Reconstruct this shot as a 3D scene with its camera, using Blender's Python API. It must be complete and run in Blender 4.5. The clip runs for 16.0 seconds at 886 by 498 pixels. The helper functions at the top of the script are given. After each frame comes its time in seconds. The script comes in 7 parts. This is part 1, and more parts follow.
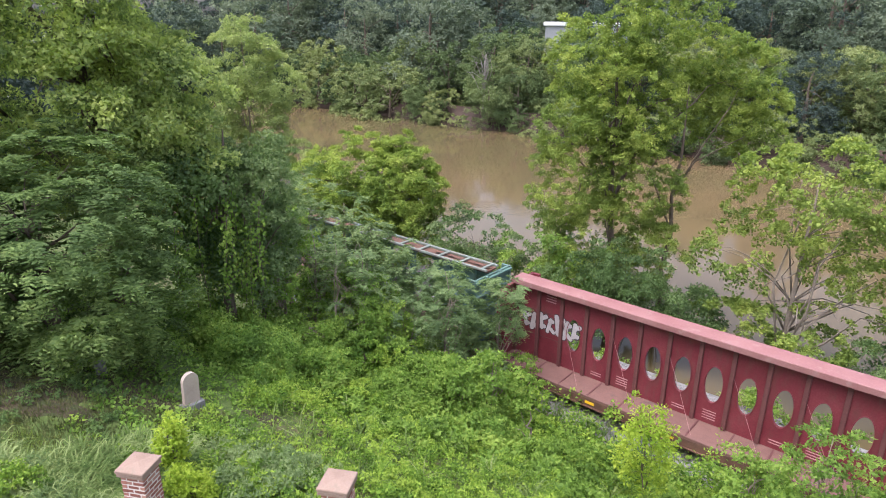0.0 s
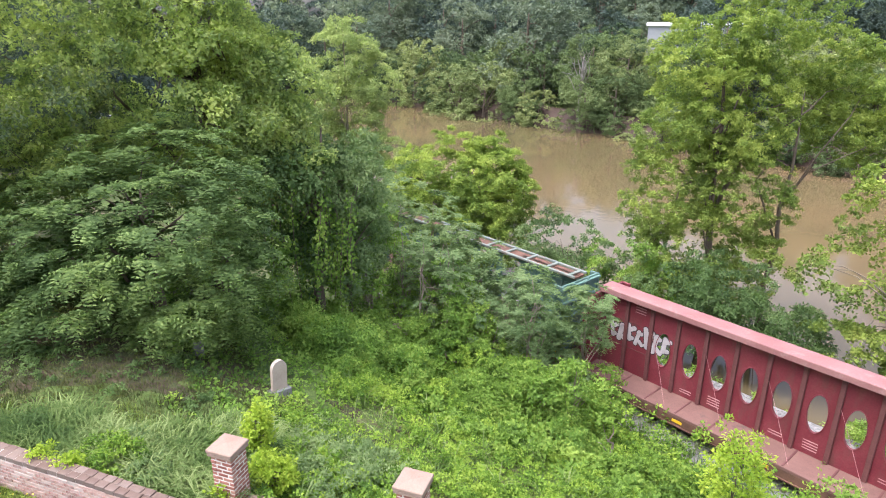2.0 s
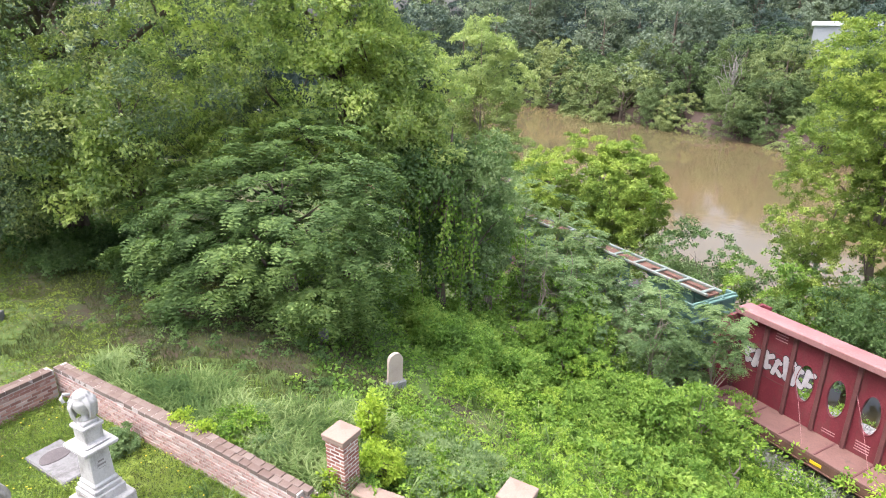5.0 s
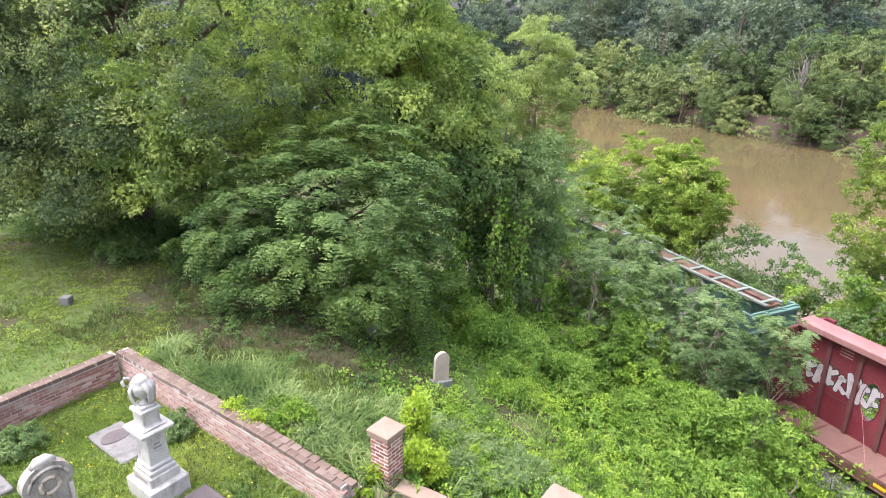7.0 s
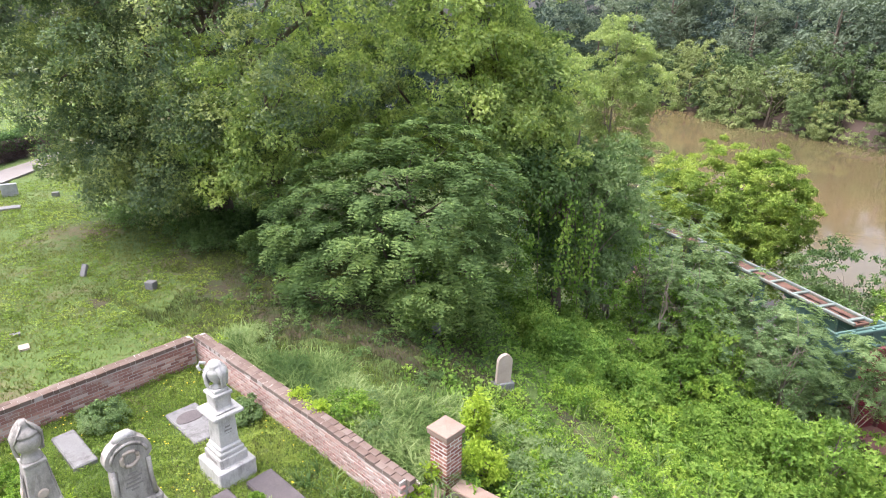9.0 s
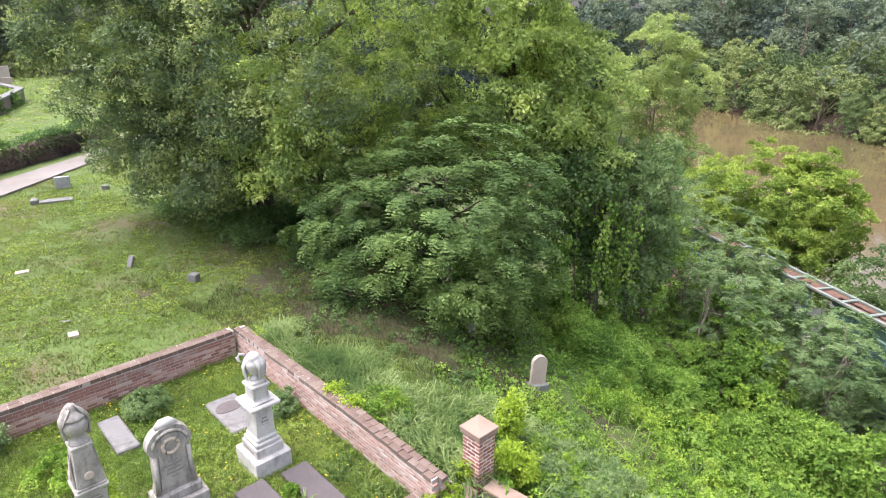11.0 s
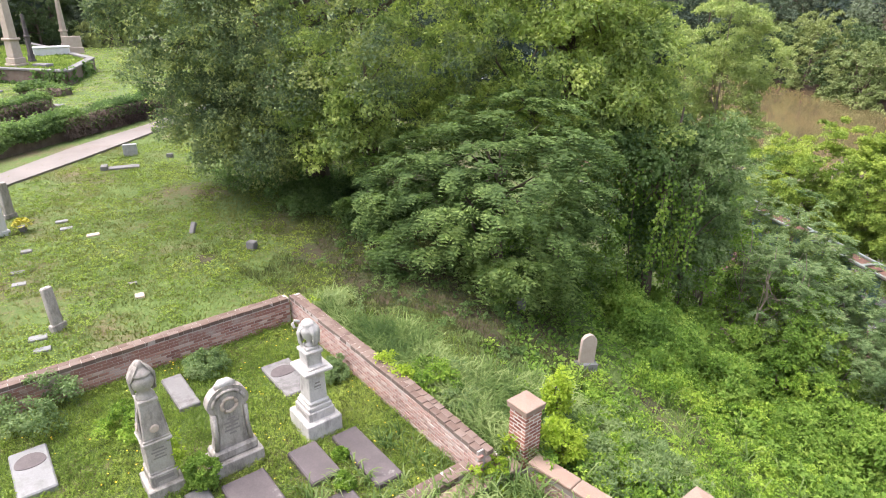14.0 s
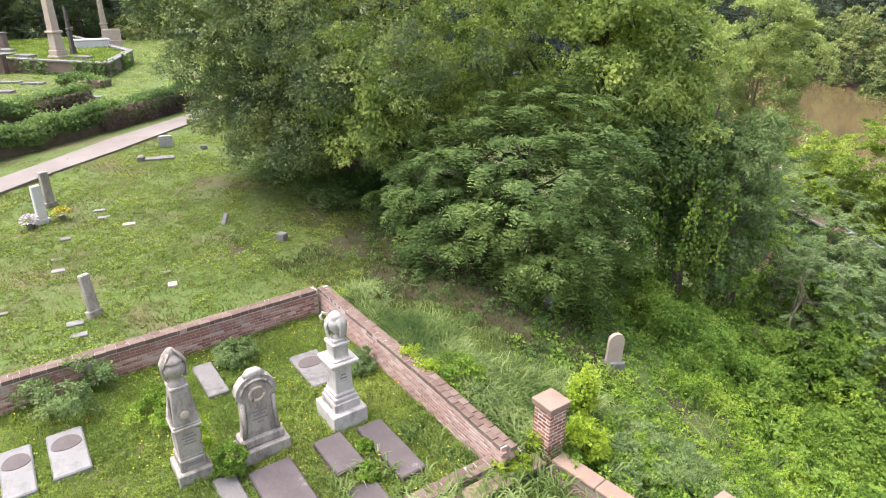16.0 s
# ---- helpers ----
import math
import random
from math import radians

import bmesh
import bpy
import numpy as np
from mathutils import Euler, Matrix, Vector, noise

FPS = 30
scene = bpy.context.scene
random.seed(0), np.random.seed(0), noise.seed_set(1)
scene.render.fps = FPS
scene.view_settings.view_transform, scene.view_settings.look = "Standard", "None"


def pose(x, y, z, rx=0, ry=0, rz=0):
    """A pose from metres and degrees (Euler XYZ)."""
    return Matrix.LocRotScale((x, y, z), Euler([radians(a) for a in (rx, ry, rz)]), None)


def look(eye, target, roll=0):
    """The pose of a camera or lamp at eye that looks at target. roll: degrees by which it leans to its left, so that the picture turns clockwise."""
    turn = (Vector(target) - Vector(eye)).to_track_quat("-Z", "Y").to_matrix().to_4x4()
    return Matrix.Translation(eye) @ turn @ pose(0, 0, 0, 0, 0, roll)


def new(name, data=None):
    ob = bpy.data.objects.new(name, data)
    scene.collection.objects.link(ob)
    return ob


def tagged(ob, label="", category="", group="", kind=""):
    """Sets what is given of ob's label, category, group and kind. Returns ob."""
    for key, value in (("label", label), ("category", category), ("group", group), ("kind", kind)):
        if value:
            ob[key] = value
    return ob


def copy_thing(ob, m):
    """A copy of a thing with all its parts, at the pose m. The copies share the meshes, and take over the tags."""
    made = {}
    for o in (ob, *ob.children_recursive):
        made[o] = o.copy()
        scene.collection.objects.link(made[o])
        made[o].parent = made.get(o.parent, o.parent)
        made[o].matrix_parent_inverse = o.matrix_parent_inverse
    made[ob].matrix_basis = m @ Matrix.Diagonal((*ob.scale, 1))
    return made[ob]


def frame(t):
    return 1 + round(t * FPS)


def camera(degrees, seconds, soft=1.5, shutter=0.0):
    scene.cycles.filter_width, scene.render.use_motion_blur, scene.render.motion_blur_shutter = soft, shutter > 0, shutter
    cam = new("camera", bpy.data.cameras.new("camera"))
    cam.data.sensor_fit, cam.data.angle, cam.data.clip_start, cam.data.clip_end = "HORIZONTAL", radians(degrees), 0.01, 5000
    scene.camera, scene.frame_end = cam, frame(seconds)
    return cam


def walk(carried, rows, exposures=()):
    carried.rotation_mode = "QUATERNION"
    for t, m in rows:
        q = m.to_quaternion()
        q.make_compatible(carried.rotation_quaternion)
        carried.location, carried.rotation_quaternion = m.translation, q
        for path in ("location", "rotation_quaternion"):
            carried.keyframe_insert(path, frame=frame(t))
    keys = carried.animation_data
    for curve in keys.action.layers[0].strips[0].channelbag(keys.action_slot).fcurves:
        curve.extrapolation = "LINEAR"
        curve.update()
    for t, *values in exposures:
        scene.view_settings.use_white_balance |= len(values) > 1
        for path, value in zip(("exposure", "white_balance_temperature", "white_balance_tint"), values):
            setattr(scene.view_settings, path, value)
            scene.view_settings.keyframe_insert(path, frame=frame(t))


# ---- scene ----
# ---------- camera ----------
cam = camera(70.45, 16.0, soft=1.02)
ROWS = [  # seconds, x, y, z, yaw, pitch, roll
    (0, -0.009, -0.232, 7.843, 0.00, -19.78, 0.16),
    (0.5, -0.014, -0.211, 7.847, 1.76, -19.76, 0.18),
    (1, -0.023, -0.178, 7.850, 3.94, -19.77, 0.19),
    (1.5, -0.029, -0.143, 7.855, 6.16, -19.77, 0.20),
    (2, -0.031, -0.111, 7.865, 8.38, -19.79, 0.20),
    (2.5, -0.029, -0.080, 7.872, 10.59, -19.80, 0.19),
    (3, -0.028, -0.051, 7.873, 12.79, -19.80, 0.18),
    (3.5, -0.030, -0.022, 7.875, 14.92, -19.78, 0.20),
    (4, -0.032, 0.003, 7.882, 16.85, -19.80, 0.19),
    (4.5, -0.027, 0.016, 7.897, 18.44, -19.82, 0.17),
    (5, -0.015, 0.032, 7.927, 20.37, -19.89, 0.15),
    (7.5, 0.001, 0.057, 7.958, 26.37, -19.96, 0.22),
    (8, 0.009, 0.069, 7.968, 27.80, -19.95, 0.21),
    (8.5, 0.008, 0.068, 7.971, 29.80, -20.02, 0.22),
    (9, 0.006, 0.057, 7.976, 31.84, -20.05, 0.21),
    (11.5, 0.002, 0.038, 7.981, 35.88, -20.12, 0.20),
    (12, -0.001, 0.026, 7.985, 36.51, -20.14, 0.18),
    (12.5, -0.003, 0.018, 7.985, 37.03, -20.61, 0.20),
    (13, -0.006, 0.011, 7.983, 37.51, -21.25, 0.17),
    (13.5, -0.008, 0.003, 7.983, 38.74, -21.92, 0.14),
    (14, -0.009, -0.004, 7.985, 40.30, -22.48, 0.19),
    (14.5, -0.013, -0.003, 7.986, 41.07, -22.76, 0.19),
    (15, -0.012, -0.002, 7.989, 41.48, -22.90, 0.18),
    (15.5, -0.005, -0.003, 7.995, 42.07, -22.94, 0.19),
    (16, -0.000, 0.000, 8.000, 43.07, -22.98, 0.20),
]
walk(cam, [(t, pose(x, y, z, 90 + p, 0, w) @ pose(0, 0, 0, 0, 0, r)) for t, x, y, z, w, p, r in ROWS],
     exposures=[(0, 1.38, 6000, 20), (1, 1.48, 6000, 20), (2, 1.73, 6000, 18), (4, 1.88, 6100, 17), (5.2, 1.88, 6100, 16), (8.5, 1.8, 6100, 17), (11.5, 1.77, 6200, 17), (14, 1.7, 6400, 17), (16, 1.66, 6450, 17)])

# ---------- light: a bright, thinly overcast sky ----------
SUN_ELEV, SUN_TURN = radians(68), radians(238)
world = bpy.data.worlds.new("sky")
scene.world = world
world.use_nodes = True
wn = world.node_tree.nodes
wl = world.node_tree.links
sky = wn.new("ShaderNodeTexSky")
sky.sky_type = "NISHITA"
sky.sun_disc = False
sky.sun_elevation, sky.sun_rotation = SUN_ELEV, SUN_TURN
sky.dust_density, sky.air_density = 5.0, 1.0
veil = wn.new("ShaderNodeHueSaturation")
veil.inputs["Saturation"].default_value = 0.55
wl.new(sky.outputs[0], veil.inputs["Color"])
wl.new(veil.outputs[0], wn["Background"].inputs["Color"])
wn["Background"].inputs["Strength"].default_value = 0.15
sun_data = bpy.data.lights.new("sun", "SUN")
sun_data.energy, sun_data.angle, sun_data.color = 1.35, radians(60), (1.0, 0.96, 0.9)
sun = new("sun", sun_data)
sun_way = Vector((math.sin(SUN_TURN) * math.cos(SUN_ELEV), math.cos(SUN_TURN) * math.cos(SUN_ELEV), math.sin(SUN_ELEV)))
sun.matrix_world = look(sun_way * 50, (0, 0, 0))

# ---------- materials ----------
def nodes_of(name):
    m = bpy.data.materials.new(name)
    m.use_nodes = True
    return m, m.node_tree.nodes, m.node_tree.links, m.node_tree.nodes["Principled BSDF"]


def ramp_of(n, stops):
    r = n.new("ShaderNodeValToRGB")
    els = r.color_ramp.elements
    while len(els) < len(stops):
        els.new(0.5)
    for e, (at, col) in zip(els, stops):
        e.position, e.color = at, (*col, 1)
    return r


def noise_of(n, l, scale, detail=4.0, coord="Object", rough=0.55):
    c = n.new("ShaderNodeTexCoord")
    t = n.new("ShaderNodeTexNoise")
    t.inputs["Scale"].default_value, t.inputs["Detail"].default_value, t.inputs["Roughness"].default_value = scale, detail, rough
    l.new(c.outputs[coord], t.inputs["Vector"])
    return t


def mixed(n, l, kind, fac, a, b):
    m = n.new("ShaderNodeMixRGB")
    m.blend_type = kind
    for sock, v in zip(m.inputs, (fac, a, b)):
        if isinstance(v, (int, float)):
            sock.default_value = v
        elif isinstance(v, tuple):
            sock.default_value = (*v, 1)
        else:
            l.new(v, sock)
    return m.outputs[0]


def bump(n, l, bsdf, height, strength, distance):
    b = n.new("ShaderNodeBump")
    b.inputs["Strength"].default_value, b.inputs["Distance"].default_value = strength, distance
    l.new(height, b.inputs["Height"])
    l.new(b.outputs[0], bsdf.inputs["Normal"])


def surface(name, stops, coarse=1.0, fine=20.0, rough=0.85, metal=0.0, relief=0.3, depth=0.01, spot=None, spot_scale=3.0, spot_at=(0.55, 0.7), by_piece=0.0, streak=0.0):
    """Two scales of noise through a colour ramp, stains of another colour, and fine relief."""
    m, n, l, p = nodes_of(name)
    a, b = noise_of(n, l, coarse, 5), noise_of(n, l, fine, 6, rough=0.65)
    f = mixed(n, l, "MIX", 0.4, a.outputs[0], b.outputs[0])
    if by_piece:
        info = n.new("ShaderNodeObjectInfo")
        f = mixed(n, l, "MIX", by_piece, f, info.outputs["Random"])
    r = ramp_of(n, stops)
    l.new(f, r.inputs[0])
    col = r.outputs[0]
    if spot:
        s = noise_of(n, l, spot_scale, 8, rough=0.7)
        if streak:
            mp = n.new("ShaderNodeMapping")
            mp.inputs["Scale"].default_value = (1.0, 1.0, streak)
            tc = n.new("ShaderNodeTexCoord")
            l.new(tc.outputs["Object"], mp.inputs["Vector"])
            l.new(mp.outputs[0], s.inputs["Vector"])
        k = ramp_of(n, [(spot_at[0], (0, 0, 0)), (spot_at[1], (1, 1, 1))])
        l.new(s.outputs[0], k.inputs[0])
        col = mixed(n, l, "MIX", k.outputs[0], col, spot)
    l.new(col, p.inputs["Base Color"])
    p.inputs["Roughness"].default_value, p.inputs["Metallic"].default_value = rough, metal
    bump(n, l, p, b.outputs[0], relief, depth)
    return m


def leaf_material(name, dark, mid, light, patch=0.35, gloss=0.68, through_light=0.6, per_tree=0.0, spread=0.17, haze_blue=1.45):
    """Every leaf its own shade, with slow drifts through the crown; part of the light passes through."""
    m, n, l, p = nodes_of(name)
    g = n.new("ShaderNodeNewGeometry")
    a = noise_of(n, l, patch, 3)
    f = mixed(n, l, "MIX", 0.82, g.outputs["Random Per Island"], a.outputs[0])
    if per_tree:
        info = n.new("ShaderNodeObjectInfo")
        f = mixed(n, l, "MIX", per_tree, f, info.outputs["Random"])
    # haze is put into the leaf colours: blue multiplied, red slightly raised
    dark, mid, light = ((c[0] * 1.08, c[1], c[2] * haze_blue) for c in (dark, mid, light))
    r = ramp_of(n, [(0.5 - spread, dark), (0.5, mid), (0.5 + spread, light)])
    l.new(f, r.inputs[0])
    l.new(r.outputs[0], p.inputs["Base Color"])
    p.inputs["Roughness"].default_value = gloss
    p.inputs["Specular IOR Level"].default_value = 0.22
    t = n.new("ShaderNodeBsdfTranslucent")
    l.new(mixed(n, l, "MULTIPLY", 1.0, r.outputs[0], (1.2, 1.28, 0.85)), t.inputs["Color"])
    mix = n.new("ShaderNodeMixShader")
    mix.inputs[0].default_value = through_light
    l.new(p.outputs[0], mix.inputs[1])
    l.new(t.outputs[0], mix.inputs[2])
    l.new(mix.outputs[0], n["Material Output"].inputs[0])
    return m


LEAF_OAK = leaf_material("leaf_oak", (0.072, 0.116, 0.05), (0.138, 0.2, 0.07), (0.325, 0.388, 0.108), patch=0.55, spread=0.15, through_light=0.4, haze_blue=1.3)
LEAF_BRIGHT = leaf_material("leaf_bright", (0.145, 0.225, 0.062), (0.305, 0.41, 0.098), (0.5, 0.6, 0.145), patch=0.6, spread=0.15, through_light=0.5, haze_blue=1.35)
LEAF_PINNATE = leaf_material("leaf_pinnate", (0.052, 0.1, 0.03), (0.116, 0.196, 0.056), (0.22, 0.322, 0.092), haze_blue=1.05, through_light=0.38)
LEAF_LIGHT = leaf_material("leaf_light", (0.17, 0.245, 0.07), (0.26, 0.35, 0.095), (0.37, 0.45, 0.135), through_light=0.52, haze_blue=1.35)
LEAF_TALL = leaf_material("leaf_tall", (0.1, 0.17, 0.032), (0.19, 0.28, 0.048), (0.33, 0.415, 0.078), through_light=0.46, haze_blue=1.2)
LEAF_ROUND = leaf_material("leaf_round", (0.082, 0.165, 0.026), (0.165, 0.29, 0.043), (0.275, 0.4, 0.072), haze_blue=1.1, through_light=0.42)
LEAF_RIVER = leaf_material("leaf_river", (0.1, 0.175, 0.03), (0.195, 0.295, 0.046), (0.33, 0.425, 0.075), haze_blue=1.15, through_light=0.45)
LEAF_VINE = leaf_material("leaf_vine", (0.06, 0.115, 0.03), (0.12, 0.205, 0.052), (0.2, 0.3, 0.08))
LEAF_IVY = leaf_material("leaf_ivy", (0.08, 0.165, 0.028), (0.17, 0.305, 0.05), (0.3, 0.435, 0.088), patch=0.7, haze_blue=1.1, through_light=0.48)
LEAF_FEATHER = leaf_material("leaf_feather", (0.095, 0.165, 0.056), (0.165, 0.255, 0.086), (0.25, 0.345, 0.125), through_light=0.45, haze_blue=1.2)
LEAF_LIME = leaf_material("leaf_lime", (0.16, 0.28, 0.022), (0.3, 0.43, 0.04), (0.46, 0.57, 0.08), haze_blue=1.15, through_light=0.5)
LEAF_WEED = leaf_material("leaf_weed", (0.055, 0.125, 0.016), (0.145, 0.268, 0.03), (0.27, 0.405, 0.058), patch=0.9, haze_blue=1.0, through_light=0.33, spread=0.13)
LEAF_FAR = leaf_material("leaf_far", (0.05, 0.09, 0.028), (0.11, 0.168, 0.046), (0.225, 0.285, 0.078), patch=0.1, per_tree=0.55, haze_blue=1.35, through_light=0.26, spread=0.2)
# back woods, bluer and greyer with distance haze in the colour
LEAF_FAR_DARK = leaf_material("leaf_far_dark", (0.052, 0.084, 0.048), (0.088, 0.132, 0.062), (0.15, 0.2, 0.088), patch=0.1, per_tree=0.5, haze_blue=1.45, through_light=0.28)
LEAF_CLOVER = leaf_material("leaf_clover", (0.1, 0.17, 0.026), (0.185, 0.275, 0.044), (0.29, 0.37, 0.075), patch=0.5, haze_blue=1.1, through_light=0.45)
BLADE = leaf_material("blade", (0.1, 0.165, 0.032), (0.185, 0.27, 0.052), (0.29, 0.365, 0.1), patch=0.5, haze_blue=1.2)
BLADE_LAWN = leaf_material("lawn_blade", (0.068, 0.09, 0.022), (0.125, 0.156, 0.034), (0.205, 0.222, 0.072), patch=0.4, haze_blue=1.2)
BLADE_TALL = leaf_material("blade_tall", (0.055, 0.11, 0.022), (0.12, 0.195, 0.042), (0.27, 0.36, 0.115), patch=0.8, haze_blue=1.25, spread=0.15, through_light=0.4)
# darker copy of the grass blade, with tree shade put into its colour
BLADE_SHADE = leaf_material("shaded_blade", (0.04, 0.056, 0.016), (0.085, 0.108, 0.03), (0.16, 0.18, 0.062), patch=0.5, haze_blue=1.2, through_light=0.35)
BLADE_DRY = leaf_material("dry_blade", (0.12, 0.095, 0.045), (0.24, 0.2, 0.1), (0.36, 0.31, 0.17), through_light=0.3)
LEAF_DEAD = leaf_material("leaf_dead", (0.06, 0.045, 0.03), (0.13, 0.1, 0.06), (0.2, 0.16, 0.09), through_light=0.2)
PETAL = surface("yellow_petal", [(0.3, (0.75, 0.5, 0.01)), (0.7, (0.85, 0.65, 0.03))], rough=0.6)
BARK = surface("bark", [(0.3, (0.07, 0.05, 0.035)), (0.7, (0.19, 0.15, 0.11))], 2, 14, 0.95, relief=0.8, depth=0.03)
BARK_PALE = surface("pale_bark", [(0.3, (0.13, 0.1, 0.075)), (0.7, (0.32, 0.27, 0.21))], 2, 14, 0.9, relief=0.6, depth=0.02)


def ground_material():
    m, n, l, p = nodes_of("ground_grass_and_soil")
    a, b, c = noise_of(n, l, 0.35, 4), noise_of(n, l, 6.0, 6, rough=0.7), noise_of(n, l, 55.0, 5, rough=0.7)
    grass = ramp_of(n, [(0.32, (0.035, 0.062, 0.011)), (0.5, (0.078, 0.125, 0.021)), (0.66, (0.125, 0.165, 0.037))])
    l.new(mixed(n, l, "MIX", 0.5, b.outputs[0], c.outputs[0]), grass.inputs[0])
    soil = ramp_of(n, [(0.3, (0.075, 0.05, 0.03)), (0.7, (0.165, 0.115, 0.068))])
    l.new(c.outputs[0], soil.inputs[0])
    k = ramp_of(n, [(0.49, (0, 0, 0)), (0.64, (1, 1, 1))])
    l.new(mixed(n, l, "MIX", 0.45, a.outputs[0], b.outputs[0]), k.inputs[0])
    l.new(mixed(n, l, "MIX", k.outputs[0], grass.outputs[0], soil.outputs[0]), p.inputs["Base Color"])
    p.inputs["Roughness"].default_value = 0.95
    bump(n, l, p, mixed(n, l, "MIX", 0.5, b.outputs[0], c.outputs[0]), 0.7, 0.05)
    return m


def water_material():
    m, n, l, p = nodes_of("muddy_river_water")
    a, b = noise_of(n, l, 0.05, 3), noise_of(n, l, 1.2, 5, rough=0.6)
    r = ramp_of(n, [(0.35, (0.094, 0.076, 0.037)), (0.65, (0.13, 0.091, 0.046))])
    l.new(a.outputs[0], r.inputs[0])
    l.new(r.outputs[0], p.inputs["Base Color"])
    p.inputs["Roughness"].default_value, p.inputs["IOR"].default_value = 0.06, 1.33
    bump(n, l, p, b.outputs[0], 0.08, 0.06)
    return m


GROUND = ground_material()
# brown soil, made darker than it is to carry the low tree's shade
EARTH = surface("brown_earth_with_shade", [(0.3, (0.036, 0.025, 0.013)), (0.7, (0.078, 0.053, 0.029))], 1.5, 30, 0.95, relief=0.6, depth=0.02, spot=(0.045, 0.06, 0.016), spot_scale=3, spot_at=(0.44, 0.58))
MUD = surface("wet_red_mud", [(0.3, (0.028, 0.016, 0.01)), (0.7, (0.06, 0.034, 0.022))], 0.5, 8, 0.8, relief=0.5, depth=0.05)
WATER = water_material()
BALLAST = surface("grey_ballast", [(0.25, (0.1, 0.096, 0.092)), (0.75, (0.4, 0.39, 0.385))], 3, 40, 0.95, relief=0.9, depth=0.03)
MORTAR = surface("old_mortar", [(0.3, (0.32, 0.275, 0.245)), (0.7, (0.47, 0.415, 0.375))], 3, 60, 0.95)
MORTAR_PALE = surface("pale_mortar", [(0.3, (0.52, 0.48, 0.43)), (0.7, (0.68, 0.64, 0.58))], 3, 60, 0.95)
BRICK_RED = surface("red_pillar_brick", [(0.25, (0.2, 0.075, 0.055)), (0.55, (0.31, 0.13, 0.095)), (0.8, (0.36, 0.2, 0.15))], 2.5, 45, 0.92, relief=0.6, depth=0.006, by_piece=0.6)
BRICK = surface("worn_red_brick", [(0.22, (0.21, 0.1, 0.08)), (0.45, (0.33, 0.168, 0.134)), (0.62, (0.41, 0.245, 0.2)), (0.8, (0.48, 0.37, 0.32))], 2.5, 45, 0.92, relief=0.6, depth=0.006, spot=(0.42, 0.37, 0.33), spot_scale=1.7, spot_at=(0.5, 0.68), by_piece=0.55)
BRICK_WORN = surface("worn_coping_brick", [(0.25, (0.1, 0.062, 0.047)), (0.5, (0.145, 0.1, 0.079)), (0.75, (0.205, 0.162, 0.135))], 3, 45, 0.95, relief=0.7, depth=0.01, spot=(0.15, 0.12, 0.1), spot_scale=2.2, spot_at=(0.5, 0.66), by_piece=0.3)
COPING = surface("weathered_brown_coping", [(0.3, (0.2, 0.13, 0.095)), (0.7, (0.31, 0.23, 0.18))], 2, 40, 0.9, relief=0.5, depth=0.008, spot=(0.2, 0.16, 0.12), spot_scale=4)
MARBLE = surface("weathered_white_marble", [(0.3, (0.31, 0.29, 0.265)), (0.7, (0.58, 0.555, 0.52))], 2.5, 30, 0.6, relief=0.3, depth=0.008, spot=(0.13, 0.12, 0.11), spot_scale=5.5, spot_at=(0.5, 0.78), streak=0.35)
MARBLE_GREY = surface("stained_grey_marble", [(0.3, (0.23, 0.205, 0.18)), (0.7, (0.45, 0.415, 0.37))], 3, 30, 0.7, relief=0.35, depth=0.008, spot=(0.1, 0.088, 0.075), spot_scale=6, spot_at=(0.46, 0.74), streak=0.35)
SLAB_DARK = surface("dark_lichened_slab", [(0.3, (0.055, 0.046, 0.046)), (0.7, (0.12, 0.1, 0.1))], 2, 35, 0.85, relief=0.3, depth=0.006, spot=(0.24, 0.225, 0.21), spot_scale=2.5, spot_at=(0.62, 0.74))
SLAB_GREY = surface("grey_stone_slab", [(0.3, (0.115, 0.11, 0.106)), (0.7, (0.215, 0.207, 0.2))], 2, 35, 0.85, relief=0.35, depth=0.006, spot=(0.08, 0.074, 0.068), spot_scale=3.5, spot_at=(0.5, 0.7))
SLAB_WHITE = surface("pale_stone_slab", [(0.3, (0.15, 0.15, 0.146)), (0.7, (0.25, 0.25, 0.246))], 2, 35, 0.8, relief=0.25, depth=0.005, spot=(0.13, 0.13, 0.12), spot_scale=4, spot_at=(0.48, 0.72))
SANDSTONE = surface("tan_headstone", [(0.3, (0.35, 0.28, 0.22)), (0.7, (0.5, 0.42, 0.35))], 2.5, 30, 0.85, relief=0.3, depth=0.006)
MARBLE_WHITE = surface("bright_white_marble", [(0.3, (0.55, 0.54, 0.53)), (0.7, (0.74, 0.73, 0.72))], 2, 30, 0.6, relief=0.2, depth=0.005)
BARE_WOOD = surface("bleached_dead_wood", [(0.3, (0.2, 0.18, 0.16)), (0.7, (0.32, 0.3, 0.27))], 2, 20, 0.9, relief=0.4, depth=0.01)
GRANITE = surface("grey_granite", [(0.3, (0.22, 0.22, 0.22)), (0.7, (0.42, 0.42, 0.42))], 6, 90, 0.5, relief=0.15, depth=0.003)
INK_WORN = surface("worn_inscription", [(0.3, (0.17, 0.15, 0.135)), (0.7, (0.27, 0.245, 0.225))], 5, 40, 0.8)
INK = surface("dark_inscription", [(0.3, (0.06, 0.05, 0.05)), (0.7, (0.12, 0.1, 0.095))], 5, 40, 0.8)
